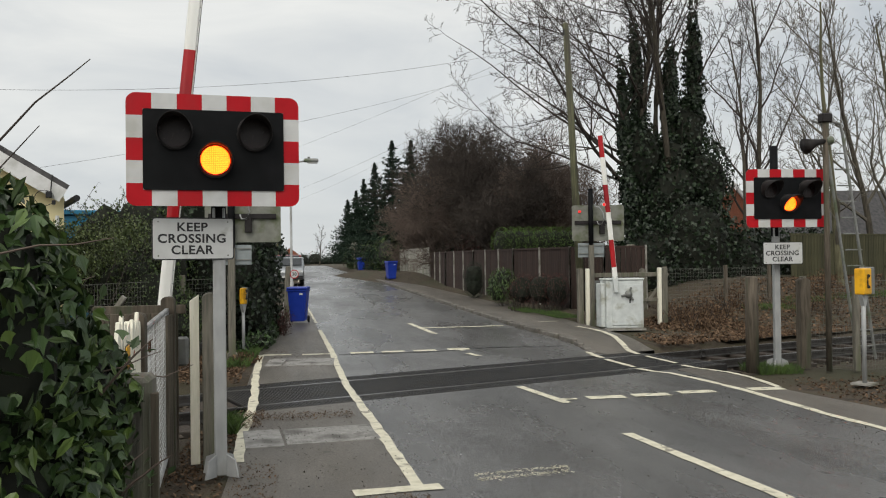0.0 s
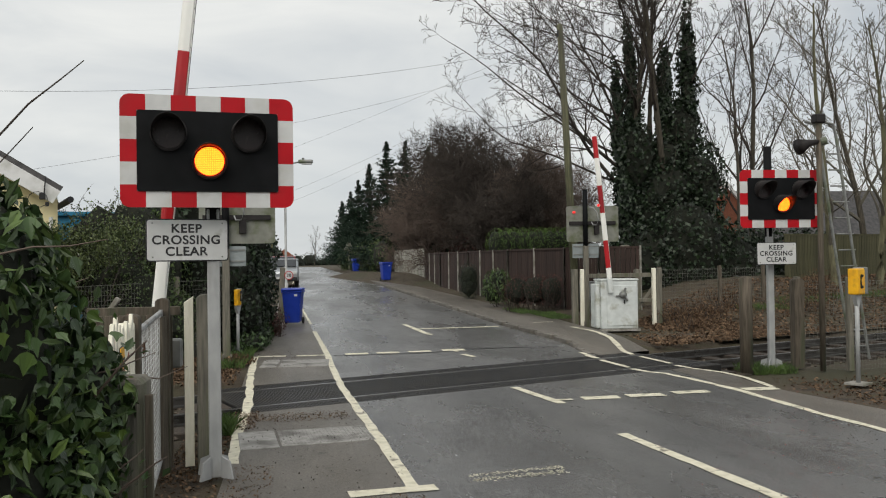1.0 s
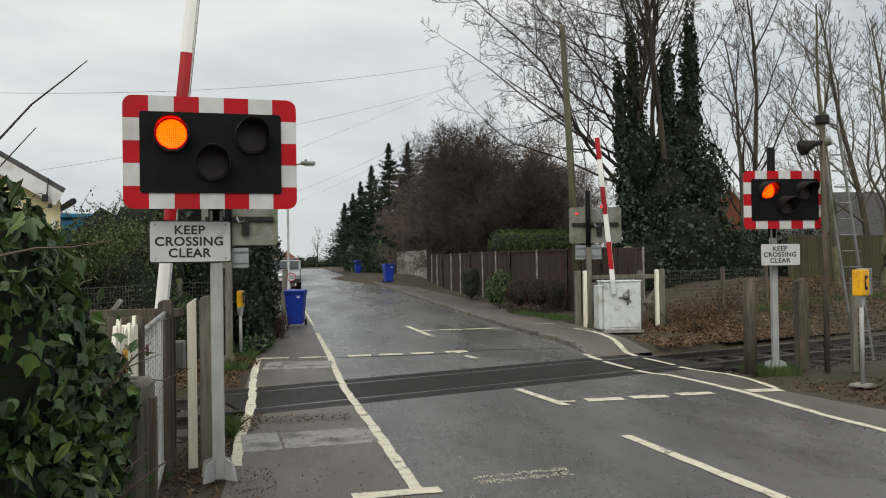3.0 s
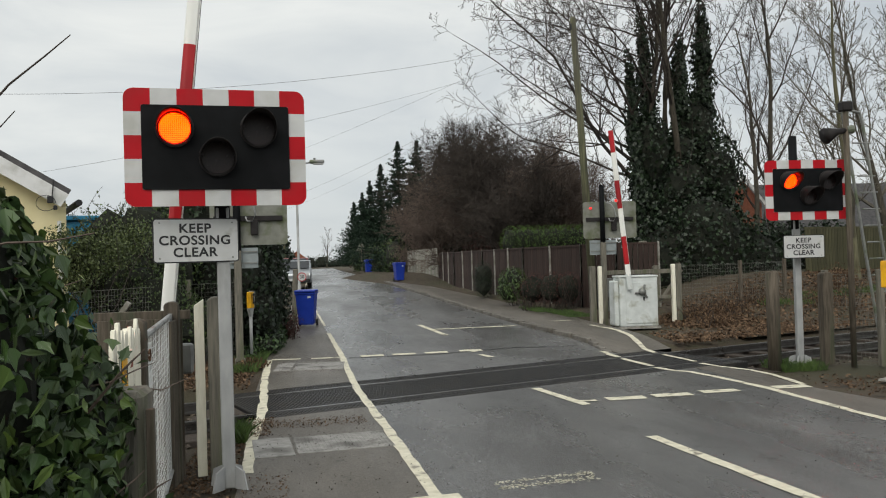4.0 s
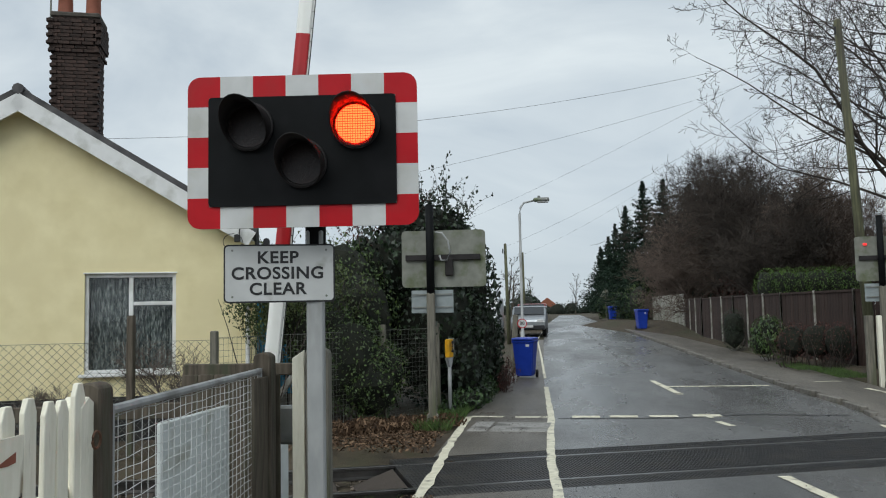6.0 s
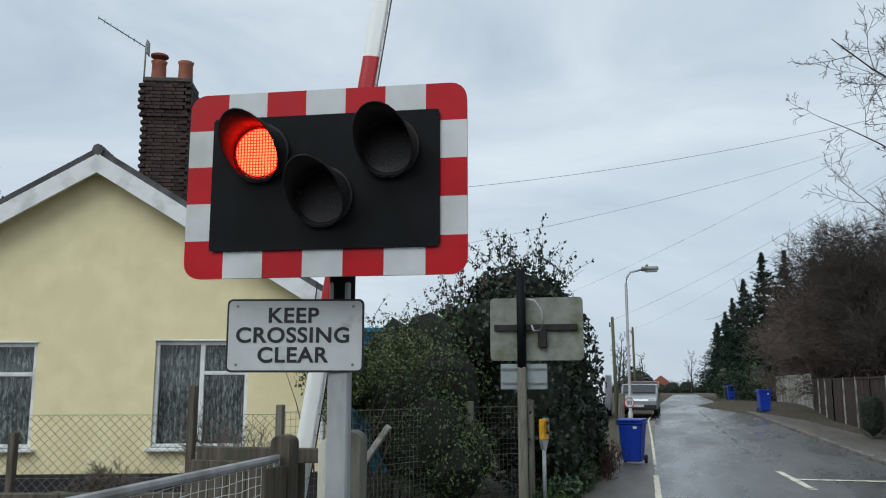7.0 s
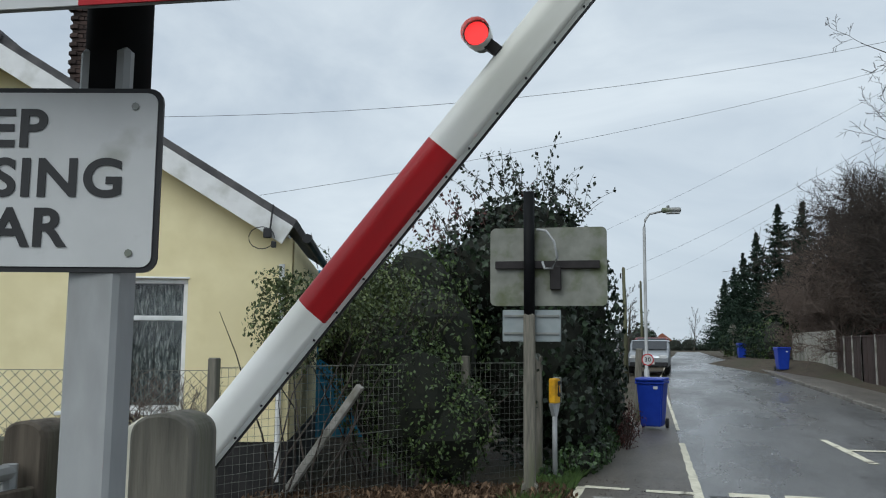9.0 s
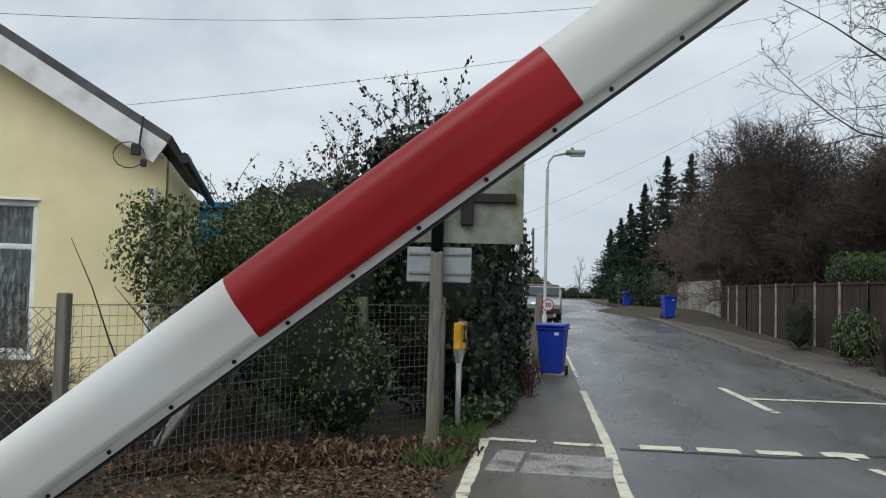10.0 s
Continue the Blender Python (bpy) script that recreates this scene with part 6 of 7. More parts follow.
build_twiggy("pruned_rose", "bare thorny pruned shrub by the cottage fence", [(-5.0, 14.6, 2.2), (-4.85, 14.7, 1.6)], 5, "twig_red")
build_twiggy("pruned_rose", "small bare shrub by the cottage fence", [(-6.6, 14.2, 1.3), (-6.9, 14.1, 1.1), (-8.4, 13.4, 1.2)], 6, "twig_red")


def build_chain_fence(pts, z1, label, post_h, name="chain_link_fence", mat="concrete", wire="chain", step=.085, r=.0025, diamond=True, z0=.02):
    f = thing(name, label, "fence")
    for a, b in zip(pts, pts[1:]):
        part("mesh", wire_panel(a, b, z0, z1, step, wire, r, diamond), wire, f)
        for z in (z1, z0 + (z1 - z0) * .5):
            part("line_wire", tube([(*a, z), (*b, z)], .003, 4, False), wire, f)
    for p, h in zip(pts, post_h):
        part("post", box(.1, .1, h, bevel=.012), mat, f, m=pose(*p, 0))
    return f


cf = [on_rail(u, 2.55)[:2] for u in (-12.0, -9.6, -7.0, -4.75, -3.6)]
build_chain_fence(cf, 1.62, "old chain-link fence before the cottage", (1.4, 1.4, 1.4, 2.0), mat="old_wood", step=.125, r=.0034)
build_chain_fence([on_rail(-3.6, 2.55)[:2], (-2.6, 18.2), (-1.75, 19.3)], 1.65, "dark wire fence with a slanting strut", (1.75, 1.75, 1.75), mat="grey_wood", wire="chain", step=(.09, .09), diamond=False)
st = thing("fence_strut", "slanting concrete fence strut", "post")
part("bar", box(.09, .09, 1.75, bevel=.01), "concrete", st, m=pose(-4.33, 16.0, 0, 0, 36, 0))
lf = thing("low_fence", "low dark timber fence rail behind the mesh gate", "fence")
for x in (-4.2, -3.0, -1.9):
    part("post", box(.12, .12, 1.3, bevel=.01), "old_wood", lf, m=pose(x, 9.0 + (x + 1.9) * .3, 0))
part("rail", box(2.6, .05, .12, bevel=.008), "old_wood", lf, m=pose(-3.05, 8.62, 1.18, 0, 0, 16.5))

# blue clad shed behind the cottage
sh = thing("shed", "blue clad shed with dark base behind the cottage", "shed", pose(-6.75, 23.6, 0, 0, 0, 20))
part("wall", box(4.0, 2.4, 3.25, (0, 0, 0.0), .02), "cyan", sh)
part("roof", box(4.2, 2.6, .12, (0, 0, 3.25), .02), "cyan", sh)

# ---- far side of the crossing ----


def build_gate_rail():
    f = thing("post_and_rail", "weathered timber gate rails with white posts", "fence")
    for x, y, col in ((7.42, 22.6, "grey_wood"), (7.6, 22.5, "white_wood"), (9.72, 22.55, "white_wood"), (9.88, 22.6, "grey_wood")):
        part("post", box(.1 if col == "white_wood" else .17, .12, 1.68, bevel=.015), col, f, m=pose(x, y, .02))
    part("rail", box(2.1, .06, .12, bevel=.008), "grey_wood", f, m=pose(8.66, 22.6, 1.45))
    part("rail", box(2.1, .06, .1, bevel=.008), "grey_wood", f, m=pose(8.66, 22.6, .75))
    part("brace", box(.08, .05, 1.5, bevel=.006), "grey_wood", f, m=pose(9.1, 22.65, .35, 0, 38, 0))
    part("grey_box", box(.5, .3, .9, bevel=.02), "grey_metal", f, "grey equipment box", m=pose(7.95, 22.9, .45))


build_gate_rail()
for x, y, h, r in ((9.85, 25.0, 2.4, .13), (10.05, 24.6, 1.65, .1)):
    round_post(x, y, h, r, "grey_wood", label="grey wooden post behind the gate")
round_post(7.52, 13.57, 1.66, .11, "old_wood", label="brown round-topped post beside the track", sq=False)
round_post(8.72, 13.95, 1.6, .09, "old_wood", label="brown wooden post behind the signal")
build_chain_fence([(8.75, 14.0), (9.3, 13.3), (12.5, 13.9), (16.0, 15.2)], 1.55, "wire mesh fence along the railway", (1.63,) * 4, name="wire_fence", mat="grey_wood", wire="chain", step=(.07, .07), diamond=False, r=.0022)
build_chain_fence([(9.95, 22.7), (12.2, 23.5), (14.0, 24.2)], 1.65, "dark wire mesh fence before the trees", (1.73,) * 3, name="wire_fence", mat="old_wood", wire="chain", step=(.1, .1), diamond=False, r=.003)


def build_siren_pole():
    s = thing("warning_siren", "steel pole carrying a black horn loudspeaker", "siren pole", pose(8.85, 13.4, 0))
    part("pole", tube([(0, 0, 0), (0, 0, 4.3)], .05, 10), "old_wood", s, smooth=True)
    part("top_box", box(.2, .16, .16, (0, 0, 4.3), .02), "hood", s)
    part("horn", tube([(-.02, 0, 3.98), (-.2, -.03, 3.95), (-.42, -.06, 3.88)], [.045, .06, .14], 16), "hood", s, "black horn", smooth=True)
    part("driver", tube([(.0, 0, 3.98), (.12, 0, 4.0)], .075, 12), "grey_metal", s)
    l = thing("ladder", "aluminium ladder leaning with a hooped top", "ladder", pose(9.55, 14.4, 0))
    def side(dx):
        return [Vector((.55 + dx, 0, .05)), Vector((.28 + dx, 0, 1.9)), Vector((-.05 + dx, 0, 4.25))]
    for dx in (0, .36):
        part("stile", tube(side(dx) + [Vector((-.1 + dx, 0, 4.45)), Vector((-.32 + dx, 0, 4.5))], .028, 8), "grey_metal", l)
    for k in range(13):
        z = .3 + k * .3
        x = .55 - .5 * ((z - .05) / 4.2) if z > 0 else 0
        part("rung", tube([(x + .02, 0, z), (x + .36, 0, z)], .016, 6), "grey_metal", l)


build_siren_pole()


def build_board_fence(pts, h, z, mat, label, w=.15, post=None):
    f = thing("board_fence", label, "fence")
    me = mesh_of("board", box(w - .006, .02, h, bevel=.003), mat)
    for (x0, y0), (x1, y1) in zip(pts, pts[1:]):
        a, b = Vector((x0, y0, 0)), Vector((x1, y1, 0))
        L = (b - a).length
        n = int(L / w)
        yaw = math.atan2(b.y - a.y, b.x - a.x)
        for i in range(n):
            p = a.lerp(b, (i + .5) / n)
            ob = new("board", me)
            ob.parent = f
            ob.matrix_basis = Matrix.Translation((p.x + random.uniform(-.006, .006), p.y, z)) @ Matrix.Rotation(yaw, 4, 'Z')
        if post:
            k = max(1, round(L / 1.85))
            for i in range(k + 1):
                p = a.lerp(b, i / k)
                part("fence_post", box(.06, .06, h + .08, bevel=.01), post, f, m=Matrix.Translation((p.x - .03, p.y - .03, z)))
        part("top_rail", box(L, .05, .06), mat, f, m=Matrix.Translation(((a.x + b.x) / 2 - .02, (a.y + b.y) / 2, z + h)) @ Matrix.Rotation(yaw, 4, 'Z'))
    return f


build_board_fence([(10.2, 24.6), (8.9, 24.7), (8.22, 26), (7.35, 30), (6.85, 35), (6.47, 40), (6.4, 44.8)], 2.05, .24, "brown_fence", "dark brown boarded fence with pale concrete posts", .15, "concrete")
build_board_fence([(6.4, 45.0), (5.85, 55)], 1.95, .62, "pale_board", "pale grey upright board fence along the verge", 1.0)
build_board_fence([on_rail(u, 7.4)[:2] for u in (20.5, 25, 30, 36)], 1.55, 1.15, "green_fence", "mossy green timber fence on the railway bank", .15)

# trees: ivy-clad group


def build_tree(name, label, base, height, seed, mat="twig", bark="bark", ivy=0, ivy_h=7.0, ivy_r=.55, bushy=False, **kw):
    r2 = random.Random(seed)
    t = thing(name, label, "tree", group=name.replace("_", " ") + "s")
    a, b = (branch_tree if bushy else bare_crown)(base, height, r2, **kw)
    part("trunk", a, bark, t, smooth=True)
    part("crown", b, mat, t)
    if ivy:
        rnd = np.random.RandomState(seed)
        z = rnd.uniform(0, 1, ivy) ** 1.1 * ivy_h * rnd.uniform(.85, 1.12, ivy)
        ang = rnd.uniform(0, 2 * math.pi, ivy)
        lx, ly = kw.get("lean", (0, 0))
        f = z / ivy_h
        lump = np.array([noise.noise(Vector((math.cos(q) * 1.3, math.sin(q) * 1.3, zz * .9 + seed))) for q, zz in zip(ang, z)])
        rad = (ivy_r * (1.35 - 1.1 * f) * np.clip(1 + 1.7 * lump, .2, 2.3)) * np.sqrt(rnd.uniform(.2, 1, ivy)) + .06
        P = np.stack([base[0] + lx * z + rad * np.cos(ang), base[1] + ly * z + rad * np.sin(ang), base[2] + z], 1)
        N = np.stack([np.cos(ang), np.sin(ang), np.zeros(ivy) + .2], 1)
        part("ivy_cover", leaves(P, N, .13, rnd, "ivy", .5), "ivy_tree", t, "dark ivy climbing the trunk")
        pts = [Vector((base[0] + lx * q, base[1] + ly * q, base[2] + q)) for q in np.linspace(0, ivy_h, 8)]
        # near-black tube painted as the shade behind the ivy leaves
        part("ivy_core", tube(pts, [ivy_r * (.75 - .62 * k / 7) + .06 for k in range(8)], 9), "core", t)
    return t


A1 = dict(lengths=(.76, .46, .46, .55), counts=(28, 12, 7, 4), angles=(50, 46, 46, 44), first=.3, lift=.045, min_r=.0068)
A2 = dict(lengths=(.36, .48, .46, .55), counts=(10, 8, 6, 3), angles=(40, 42, 44, 44), first=.45, lift=.09, min_r=.0065)
build_tree("ivy_tree", "tall bare tree with ivy-clad trunk and long side limbs", (11.9, 29.3, 0), 14, 31, ivy=7500, ivy_h=8.4, ivy_r=.5, trunk_r=.17, lean=(-.07, 0), toward=(-1, -.1, 0), **A1)
build_tree("ivy_tree", "tall bare tree with ivy-clad trunk", (12.6, 29.8, 0), 16, 32, ivy=6500, ivy_h=9.8, ivy_r=.5, trunk_r=.16, lean=(-.06, 0), **A2)
build_tree("ivy_tree", "tall bare tree with thick ivy on its trunk", (13.5, 29.6, 0), 16, 33, ivy=7500, ivy_h=9.2, ivy_r=.6, trunk_r=.16, lean=(-.02, 0), **A2)
build_tree("ivy_tree", "tall bare tree with thick ivy on its trunk", (14.3, 30.0, 0), 15, 34, ivy=7500, ivy_h=10.8, ivy_r=.6, trunk_r=.15, lean=(.01, 0), toward=(.4, 0, 0), **A2)
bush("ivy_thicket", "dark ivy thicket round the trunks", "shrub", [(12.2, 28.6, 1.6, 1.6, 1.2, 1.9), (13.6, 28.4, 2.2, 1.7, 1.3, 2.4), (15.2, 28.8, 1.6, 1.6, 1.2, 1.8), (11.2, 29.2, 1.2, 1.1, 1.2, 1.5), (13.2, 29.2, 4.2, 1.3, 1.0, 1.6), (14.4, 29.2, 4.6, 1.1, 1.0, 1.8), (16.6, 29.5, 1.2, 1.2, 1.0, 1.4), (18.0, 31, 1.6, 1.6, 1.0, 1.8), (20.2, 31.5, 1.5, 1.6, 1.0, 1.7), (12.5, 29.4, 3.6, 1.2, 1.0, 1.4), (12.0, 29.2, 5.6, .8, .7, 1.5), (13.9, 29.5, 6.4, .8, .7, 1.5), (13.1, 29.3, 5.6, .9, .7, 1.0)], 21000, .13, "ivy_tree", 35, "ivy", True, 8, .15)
B1 = dict(lengths=(.52, .5, .46, .52), counts=(12, 8, 6, 4), angles=(38, 40, 42, 42), first=.2, lift=.11, trunk_r=.15, min_r=.0062)
for i, (x, y, h, ln, tw) in enumerate(((17.4, 31, 13, (.0, 0), (0, 0, 0)), (17.9, 26.2, 10.5, (-.13, 0), (-.7, 0, 0)), (19.6, 26.5, 10, (.02, 0), (0, 0, 0)), (22.0, 30, 12, (-.05, 0), (-.3, 0, 0)), (19.8, 36, 13, (0, 0), (0, 0, 0)), (25.5, 31, 12, (-.03, 0), (0, 0, 0)), (29.5, 34, 12, (-.04, 0), (0, 0, 0)))):
    build_tree("bare_tree", "tall leafless tree with pale spreading branches", (x, y, 0), h, 41 + i, mat="twig_pale" if i in (1, 2, 3) else "twig", bark="bark_pale" if i in (1, 2) else "bark", lean=ln, toward=tw, **B1)
# red-brown winter thicket behind the fence
kw3 = dict(bushy=True, levels=4, forks=2, extra=.55, spread=.6, trunk_r=.12, first=.12, min_r=.010, up=.2, wiggle=.2, shorten=.8)
for i, (x, y, h) in enumerate(((9.0, 40, 5.2), (11.0, 42, 4.7), (8.2, 44, 4.4), (12.8, 40, 3.6), (9.8, 47, 6.0), (13.8, 45, 4.0), (8.6, 49, 4.8), (11.5, 37, 4.0), (8.4, 36.5, 3.4), (7.4, 51, 4.6), (7.6, 55, 4.4), (10.6, 52, 5.6))):
    build_tree("winter_shrub", "bushy leafless red-brown tree behind the fence", (x, y, .5), h, 61 + i, mat="twig_red" if i % 4 else "twig", bark="twig_red", **kw3)
bush("copper_hedge", "dim red-brown undergrowth behind the fence", "hedge", [(8.4, 40, 2.0, 1.5, 3.0, 1.7), (10.5, 40, 2.4, 1.8, 2.5, 2.2), (8.6, 47, 2.2, 1.2, 3.0, 1.8), (12.5, 38, 2.0, 1.6, 2.2, 1.6)], 5000, .1, "copper_leaf", 36, "leaf", False, 30, .3)
bush("hedge_top", "bright green clipped hedge above the brown fence", "hedge", [(7.5 + .36 * i, 32.6, 2.6, .42, .7, .66) for i in range(9)], 9000, .05, "hedge", 37, "leaf", True, 0, .06)
bush("dark_shrub", "small dark round evergreen at the verge", "shrub", [(6.36, 32.5, 1.35, .44, .42, .55), (6.36, 32.5, .95, .42, .42, .5)], 2600, .04, "ivy_tree", 38, "leaf", True, 0, .08)
bush("laurel_bush", "glossy laurel bush at the verge", "shrub", [(6.6, 28.6, 1.2, .5, .45, .5), (6.45, 28.5, .85, .45, .4, .4), (6.85, 28.6, .95, .45, .4, .5)], 1500, .12, "laurel", 39, "long", True, 6, .2)
bush("bare_hedge", "brown clipped hedge without leaves", "hedge", [(6.75, 26.4, 1.0, .5, .35, .58), (7.25, 26.1, 1.0, .5, .35, .58), (7.7, 25.8, 1.0, .45, .35, .58)], 2500, .05, "copper_leaf", 40, "leaf", True, 60, .3)


def build_conifer(x, y, z, h, r, seed):
    """Tiers of boughs, each a drooping spine with side sprays, thinning to a spire."""
    t = thing("conifer", "dark green pointed conifer", "tree", group="row of conifers")
    rnd = np.random.RandomState(seed)
    part("trunk", tube([(x, y, z), (x, y, z + h * .6), (x, y, z + h)], [.17, .09, .015], 7), "bark", t)
    cs, ns = [], []
    zz = .13 * h
    while zz < h * .995:
        f = zz / h
        reach = r * (1 - f) ** 1.05 + .05
        for b in range(max(4, int(11 * (1 - f) + 4))):
            a = rnd.uniform(0, 2 * math.pi)
            L = reach * rnd.uniform(.5, 1.25)
            rise_ = rnd.uniform(.05, .4) * (1 if f < .8 else 1.6)
            m = int(16 + 26 * L / r)
            for k in range(m):
                q = (k + rnd.uniform(0, 1)) / m
                w = .32 * L * (1 - q) * rnd.uniform(-1, 1)
                ca, sa = math.cos(a), math.sin(a)
                cs.append((x + ca * L * q - sa * w, y + sa * L * q + ca * w, z + zz + L * (rise_ * q * q - .22 * q) - .25 * abs(w) + rnd.normal(0, .03)))
                ns.append((ca * .35 - sa * .2 * w, sa * .35 + ca * .2 * w, 1))
        zz += h * .021 * rnd.uniform(.7, 1.3)
    part("needles", leaves(np.array(cs), np.array(ns), .30, rnd, "long", .5), "conifer", t)


for i, (x, y, h, r) in enumerate(((5.0, 64, 9.8, 1.8), (6.2, 62, 9.6, 1.9), (4.3, 72, 9.0, 1.7), (4.0, 82, 8.6, 1.7), (7.6, 60, 9.0, 1.9), (5.4, 59, 7.0, 1.5), (3.9, 94, 8.5, 1.7), (3.6, 108, 8.5, 1.7), (9.0, 62, 9.5, 2.0), (10.5, 60, 9.0, 2.0))):
    build_conifer(x + 1.3, y, .9, h + .3, r * 2.2, 81 + i)
bush("roadside_hedge", "overgrown green-brown roadside hedge", "hedge", [(5.3 - .12 * i, 57.5 + 4 * i, 2.2, .9, 2.4, 1.5) for i in range(9)], 9000, .14, "shrub", 91, "leaf", True, 30, .25)
bush("far_hedge", "dim hedge line far along the road", "hedge", [(-3.0 - .2 * i, 75 + 8 * i, 1.8, 1.5, 4.5, 2.0) for i in range(8)] + [(-21 + 3.2 * i, 200 + 7 * (i % 3), 1.6, 2.6, 3, 1.3 + .5 * (i % 4)) for i in range(14)], 9000, .34, "ivy_tree", 92, "leaf", True, 20, .2)
for i, (x, y, h) in enumerate(((-3.6, 70, 5.0), (-5.5, 90, 7.0), (-4.5, 120, 6.5), (2, 170, 8), (6, 150, 8))):
    build_tree("bare_tree", "leafless tree far along the road", (x, y, 0), h, 101 + i, counts=(9, 6, 4, 2), min_r=.014)
build_conifer(-21.3, 26, 0, 12.2, 2.0, 120)

# far houses
fh = thing("brick_house", "brick house with dark roof and white bargeboards among trees", "house", pose(20.4, 40, 0))
part("wall", box(1.9, 3, 4.2), "brick_red", fh)
part("gable", prism([(-1.0, 4.2), (1.0, 4.2), (0, 5.45)], 3), "brick_red", fh, m=pose(0, -1.5, 0))
for s in (-1, 1):
    part("bargeboard", box(1.75, .08, .14, (0, 0, -.07)), "white_paint", fh, m=pose(s * .58, -1.6, 4.85, 0, s * 51, 0))
part("wing", box(9.5, 4, 2.9, (5.8, 1.5, 0)), "brick_red", fh)
part("roof", prism([(-.8, 2.8), (2.0, 5.45), (4.8, 2.8)], 9.8), "slate", fh, "dark tiled roof", m=pose(10.6, 0, 0, 0, 0, 90))
rh = thing("brick_house", "small far red brick house", "house", pose(-7.0, 320, 1.0, 0, 0, 0))
part("wall", box(6, 8, 3.2), "brick_red", rh)
part("gable", prism([(-3.2, 3.2), (3.2, 3.2), (0, 5.6)], 8), "brick_red", rh, m=pose(0, -4, 0))


def build_car(m, mat, label, van=False):
    c = thing("van" if van else "car", label, "van" if van else "car", m)
    w = .86
    if van:
        out = [(-2.2, .3), (2.2, .3), (2.25, 1.0), (1.7, 1.2), (1.2, 2.0), (-2.2, 2.05)]
    else:
        out = [(-2.0, .3), (2.0, .3), (2.05, .75), (1.85, .9), (1.0, 1.0), (.35, 1.45), (-1.2, 1.48), (-1.9, 1.0), (-2.05, .8)]
    bm = prism(out, 2 * w, bevel=.06)
    bmesh.ops.translate(bm, vec=(0, -w, 0), verts=bm.verts)
    part("body", bm, mat, c)
    gl = [(1.28, 1.27), (1.62, 1.25), (1.2, 1.9), (1.1, 1.9)] if van else [(.98, 1.06), (.42, 1.42), (.36, 1.42), (.8, 1.06)]
    part("windscreen", prism([(a + .03, b + .015) for a, b in gl], 1.5), "dark_glass", c, m=pose(0, -.75, 0))
    part("side_window", box(1.6 if not van else .8, 2 * w + .01, .32, (-.35 if not van else 1.0, 0, 1.08 if not van else 1.35), .01), "dark_glass", c)
    for x in (-1.3, 1.3):
        for s in (-1, 1):
            wh = part("wheel", tube([(x, s * (w - .2), .32), (x, s * w, .32)], .32, 18), "tyre", c)
            part("rim", tube([(x, s * w, .32), (x, s * (w + .012), .32)], .2, 14), "grey_metal", wh)
    for s in (-1, 1):
        part("headlight", box(.05, .32, .16, (2.02, s * .6, .66), .02), "white", c)
    part("bumper", box(.12, 1.6, .2, (2.04, 0, .32), .03), "ink", c)
    part("plate_bar", box(.02, .5, .11, (2.11, 0, .42)), "white", c, "blank plate")
    return c


build_car(pose(-1.15, 46.5, 0.71, 0, 0, -90), "silver", "silver hatchback parked at the roadside, nose towards the crossing")
build_car(pose(-1.35, 54, .9, 0, 0, -90), "red_car", "red car parked behind the silver one")
build_car(pose(-3.4, 45, .62, 0, 0, -90), "car_white", "white van parked in a drive", True)
rs = thing("road_sign", "small triangular road sign on a post far along the verge", "road sign", pose(3.9, 74, 1.1))
part("post", tube([(0, 0, 0), (0, 0, 2.6)], .05, 8), "grey_wood", rs)
part("plate", prism([(-.45, 1.9), (.45, 1.9), (0, 2.75)], .02), "board_back", rs)

# wires
cable((7.9, 25, 8.7), (-8.6, 18.3, 5.6), .6)
cable((7.9, 25, 8.9), (-12, 60, 6.2), .5)
cable((7.9, 25, 8.3), (-2.2, 62, 5.9), .5)
cable((7.9, 25, 8.2), (-1.86, 40, 4.8), .3)
cable((-4.75, 16.1, 3.75), (7.9, 25, 8.4), .3, .0025)

# grass tufts, litter


def tufts(name, label, spots, n, hgt, mat, seed):
    rnd = np.random.RandomState(seed)
    t = thing(name, label, "grass", kind="stuff")
    vs, fs = [], []
    for i in range(n):
        x0, x1, y0, y1, z = spots[rnd.randint(len(spots))]
        x, y = rnd.uniform(x0, x1), rnd.uniform(y0, y1)
        a = rnd.uniform(0, 6.28)
        h = hgt * rnd.uniform(.4, 1.2)
        l = rnd.normal(0, .35, 2) * h
        w = .006
        o = len(vs)
        vs += [(x - w * math.cos(a), y - w * math.sin(a), z), (x + w * math.cos(a), y + w * math.sin(a), z), (x + l[0] * .5, y + l[1] * .5, z + h * .65), (x + l[0], y + l[1], z + h)]
        fs += [(o, o + 1, o + 2), (o + 1, o + 3, o + 2)]
    tagged(part("blades", (vs, fs), mat, t), kind="stuff")


tufts("grass_tufts", "tufts of green grass on the verges", [(-1.75, -1.15, 16.6, 18.6, 0), (-1.5, -1.1, 18, 20, 0), (-1.15, -.85, 10.2, 10.9, 0), (7.6, 8.4, 13.4, 14.2, -.03)], 5000, .16, "grass", 7)
tufts("verge_grass", "short green grass on the far verge", [(6.9, 7.6, 23.0, 25.6, .3), (6.5, 7.1, 25, 27.5, .34)], 5000, .09, "grass", 8)
tufts("bank_grass", "pale winter grass on the railway bank", [(*[c + d for c, d in zip((on_rail(16 + 1.6 * k, 4.6)[0],) * 2, (-.8, .8))], *[c + d for c, d in zip((on_rail(16 + 1.6 * k, 4.6)[1],) * 2, (-.3, .3))], bank_z(16 + 1.6 * k, 4.6) - .02) for k in range(8)], 2600, .2, "grass", 9)


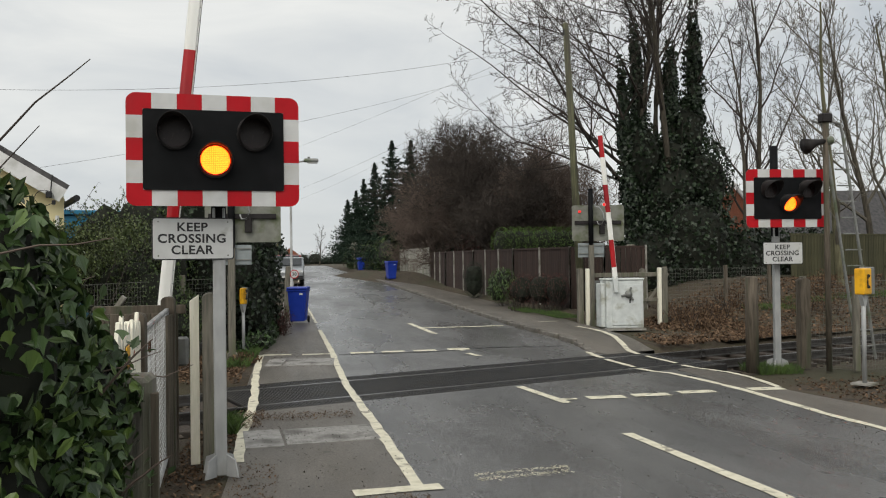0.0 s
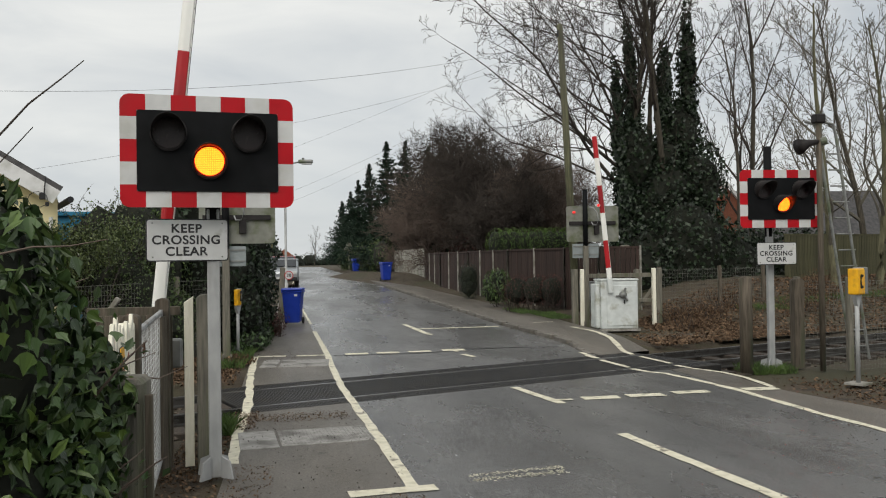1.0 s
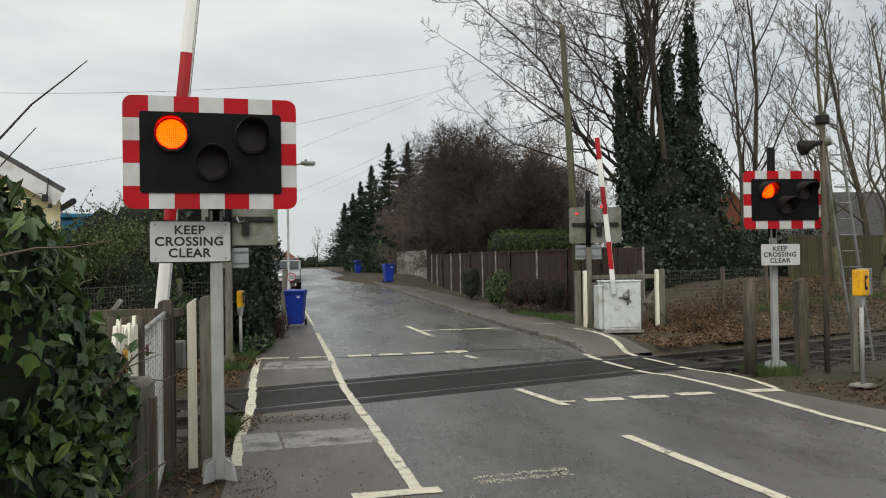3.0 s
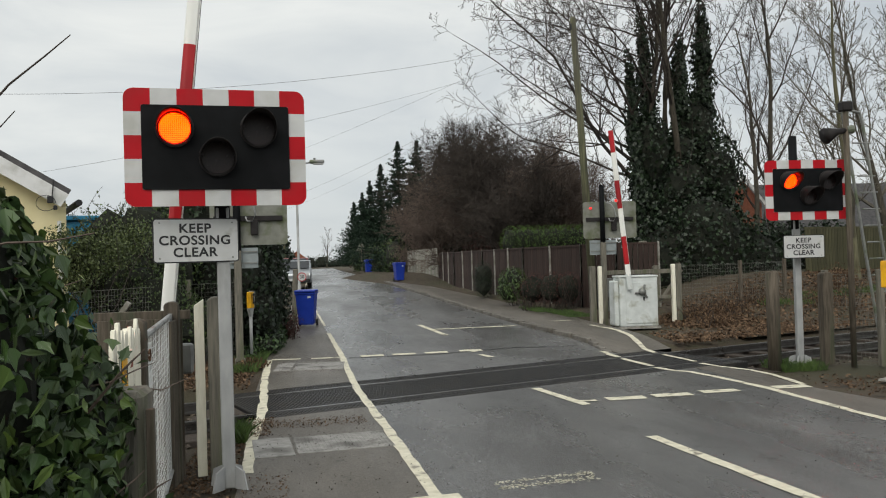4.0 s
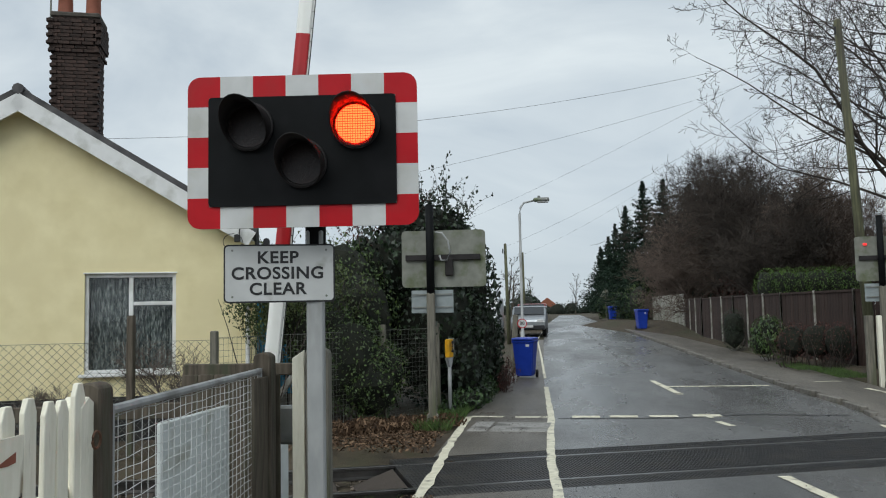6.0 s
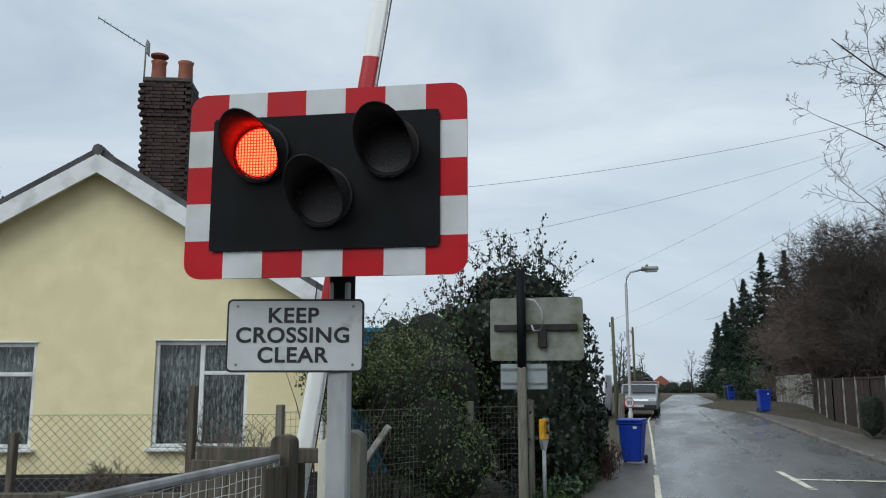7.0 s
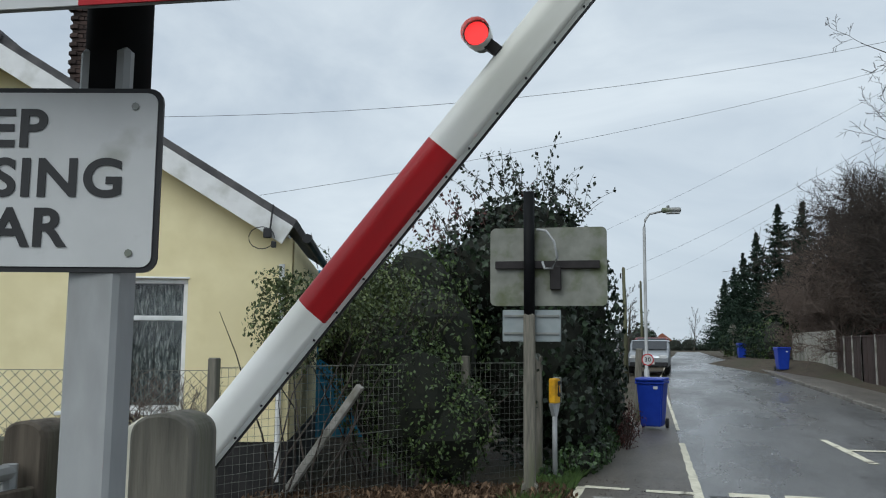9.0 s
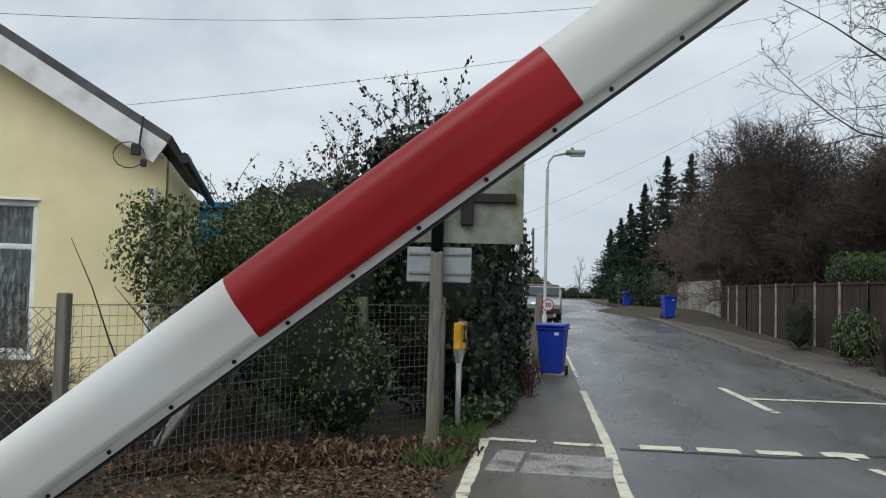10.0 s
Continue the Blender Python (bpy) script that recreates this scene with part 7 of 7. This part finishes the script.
def litter(name, label, areas, n, size, seed, mat="dead_leaf"):
    rnd = np.random.RandomState(seed)
    t = thing(name, label, "leaf litter", kind="stuff")
    A = np.array(areas)
    k = rnd.randint(0, len(A), n)
    P = np.stack([rnd.uniform(A[k, 0], A[k, 1]), rnd.uniform(A[k, 2], A[k, 3]), A[k, 4] + rnd.uniform(0, .035, n)], 1)
    N = np.tile(np.array([0, 0, 1.0]), (n, 1))
    tagged(part("leaves", leaves(P, N, size, rnd, "leaf", .45), mat, t), kind="stuff")


def bank_litter():
    rnd = np.random.RandomState(12)
    t = thing("fallen_leaves", "brown fallen leaves and twigs on the railway bank", "leaf litter", kind="stuff")
    U = np.concatenate([rnd.uniform(8.2, 14, 9000), rnd.uniform(12, 34, 17000)])
    V = np.concatenate([rnd.uniform(1.9, 6.6, 9000), rnd.uniform(1.9, 7.4, 17000)])
    P = np.array([on_rail(u, v, bank_z(u, v) + .01 + rnd.uniform(0, .05)) for u, v in zip(U, V)])
    keep = (P[:, 0] > 8.0) & ~((np.abs(P[:, 0] - 8.2) < .75) & (np.abs(P[:, 1] - 21.5) < .6))
    P = P[keep]
    tagged(part("leaves", leaves(P, np.tile(np.array([0, -.2, 1.0]), (len(P), 1)), .1, rnd, "leaf", .5), "dead_leaf", t), kind="stuff")


bank_litter()
litter("fallen_leaves", "brown leaves and debris by the posts", [(-1.7, -.8, 5.5, 9.2, -.03), (-1.4, -.85, 8.2, 10.5, -.03)], 1800, .05, 13)
litter("fallen_leaves", "dead stalks and litter beside the track", [(-4.5, -1.2, 14.6, 17.6, -.03), (-3.2, -1.3, 15.2, 18.4, -.03)], 5000, .07, 14)
litter("fallen_leaves", "leaves on the dark right verge", [(7.3, 10.5, 7, 13, -.03), (7.6, 9.5, 9, 12.5, -.03)], 2600, .06, 15)

bush("bramble_bank", "brown dead brambles and stalks on the railway bank", "brush", [(*on_rail(12.5 + 1.5 * i, 3.9 + .9 * (i % 3))[:2], bank_z(12.5 + 1.5 * i, 3.9 + .9 * (i % 3)) + .2, .9, .6, .45) for i in range(12)], 7000, .08, "dead_leaf", 44, "long", False, 110, .6)
bush("bramble_bank", "tangle of dead stalks before the dark fence", "brush", [(10.4 + .8 * i, 22.6 + .3 * i, .3, .7, .5, .5) for i in range(5)], 4000, .08, "dead_leaf", 45, "long", False, 110, .6)
bush("dead_stalks", "flattened dead stalks beside the track", "brush", [(-4.2 + .55 * i, 15.8 + .32 * i, .06, .5, .5, .14) for i in range(6)], 4200, .1, "dead_leaf", 46, "long", False, 50, .5, 1.2)
litter("road_debris", "dark specks of leaf and grit on the tarmac", [(-.75, .9, 7.4, 12.2, .003), (-.8, .5, 16, 19, .003), (1.0, 6.4, 6.5, 12.5, .003), (-.9, .3, 18.5, 24, .003), (5.0, 6.4, 8, 12, .003)], 2600, .022, 16, "twig")
litter("road_debris", "moss and dirt gathered along the footway edge", [(-.72, -.3, 5.5, 8.6, .003), (-.95, -.6, 10.4, 11.6, .003), (.3, 1.0, 6.3, 7.2, .003), (-.8, .55, 10.9, 11.4, .003), (-1.0, -.5, 18.6, 23, .003)], 3200, .028, 17, "dead_leaf")
motions()
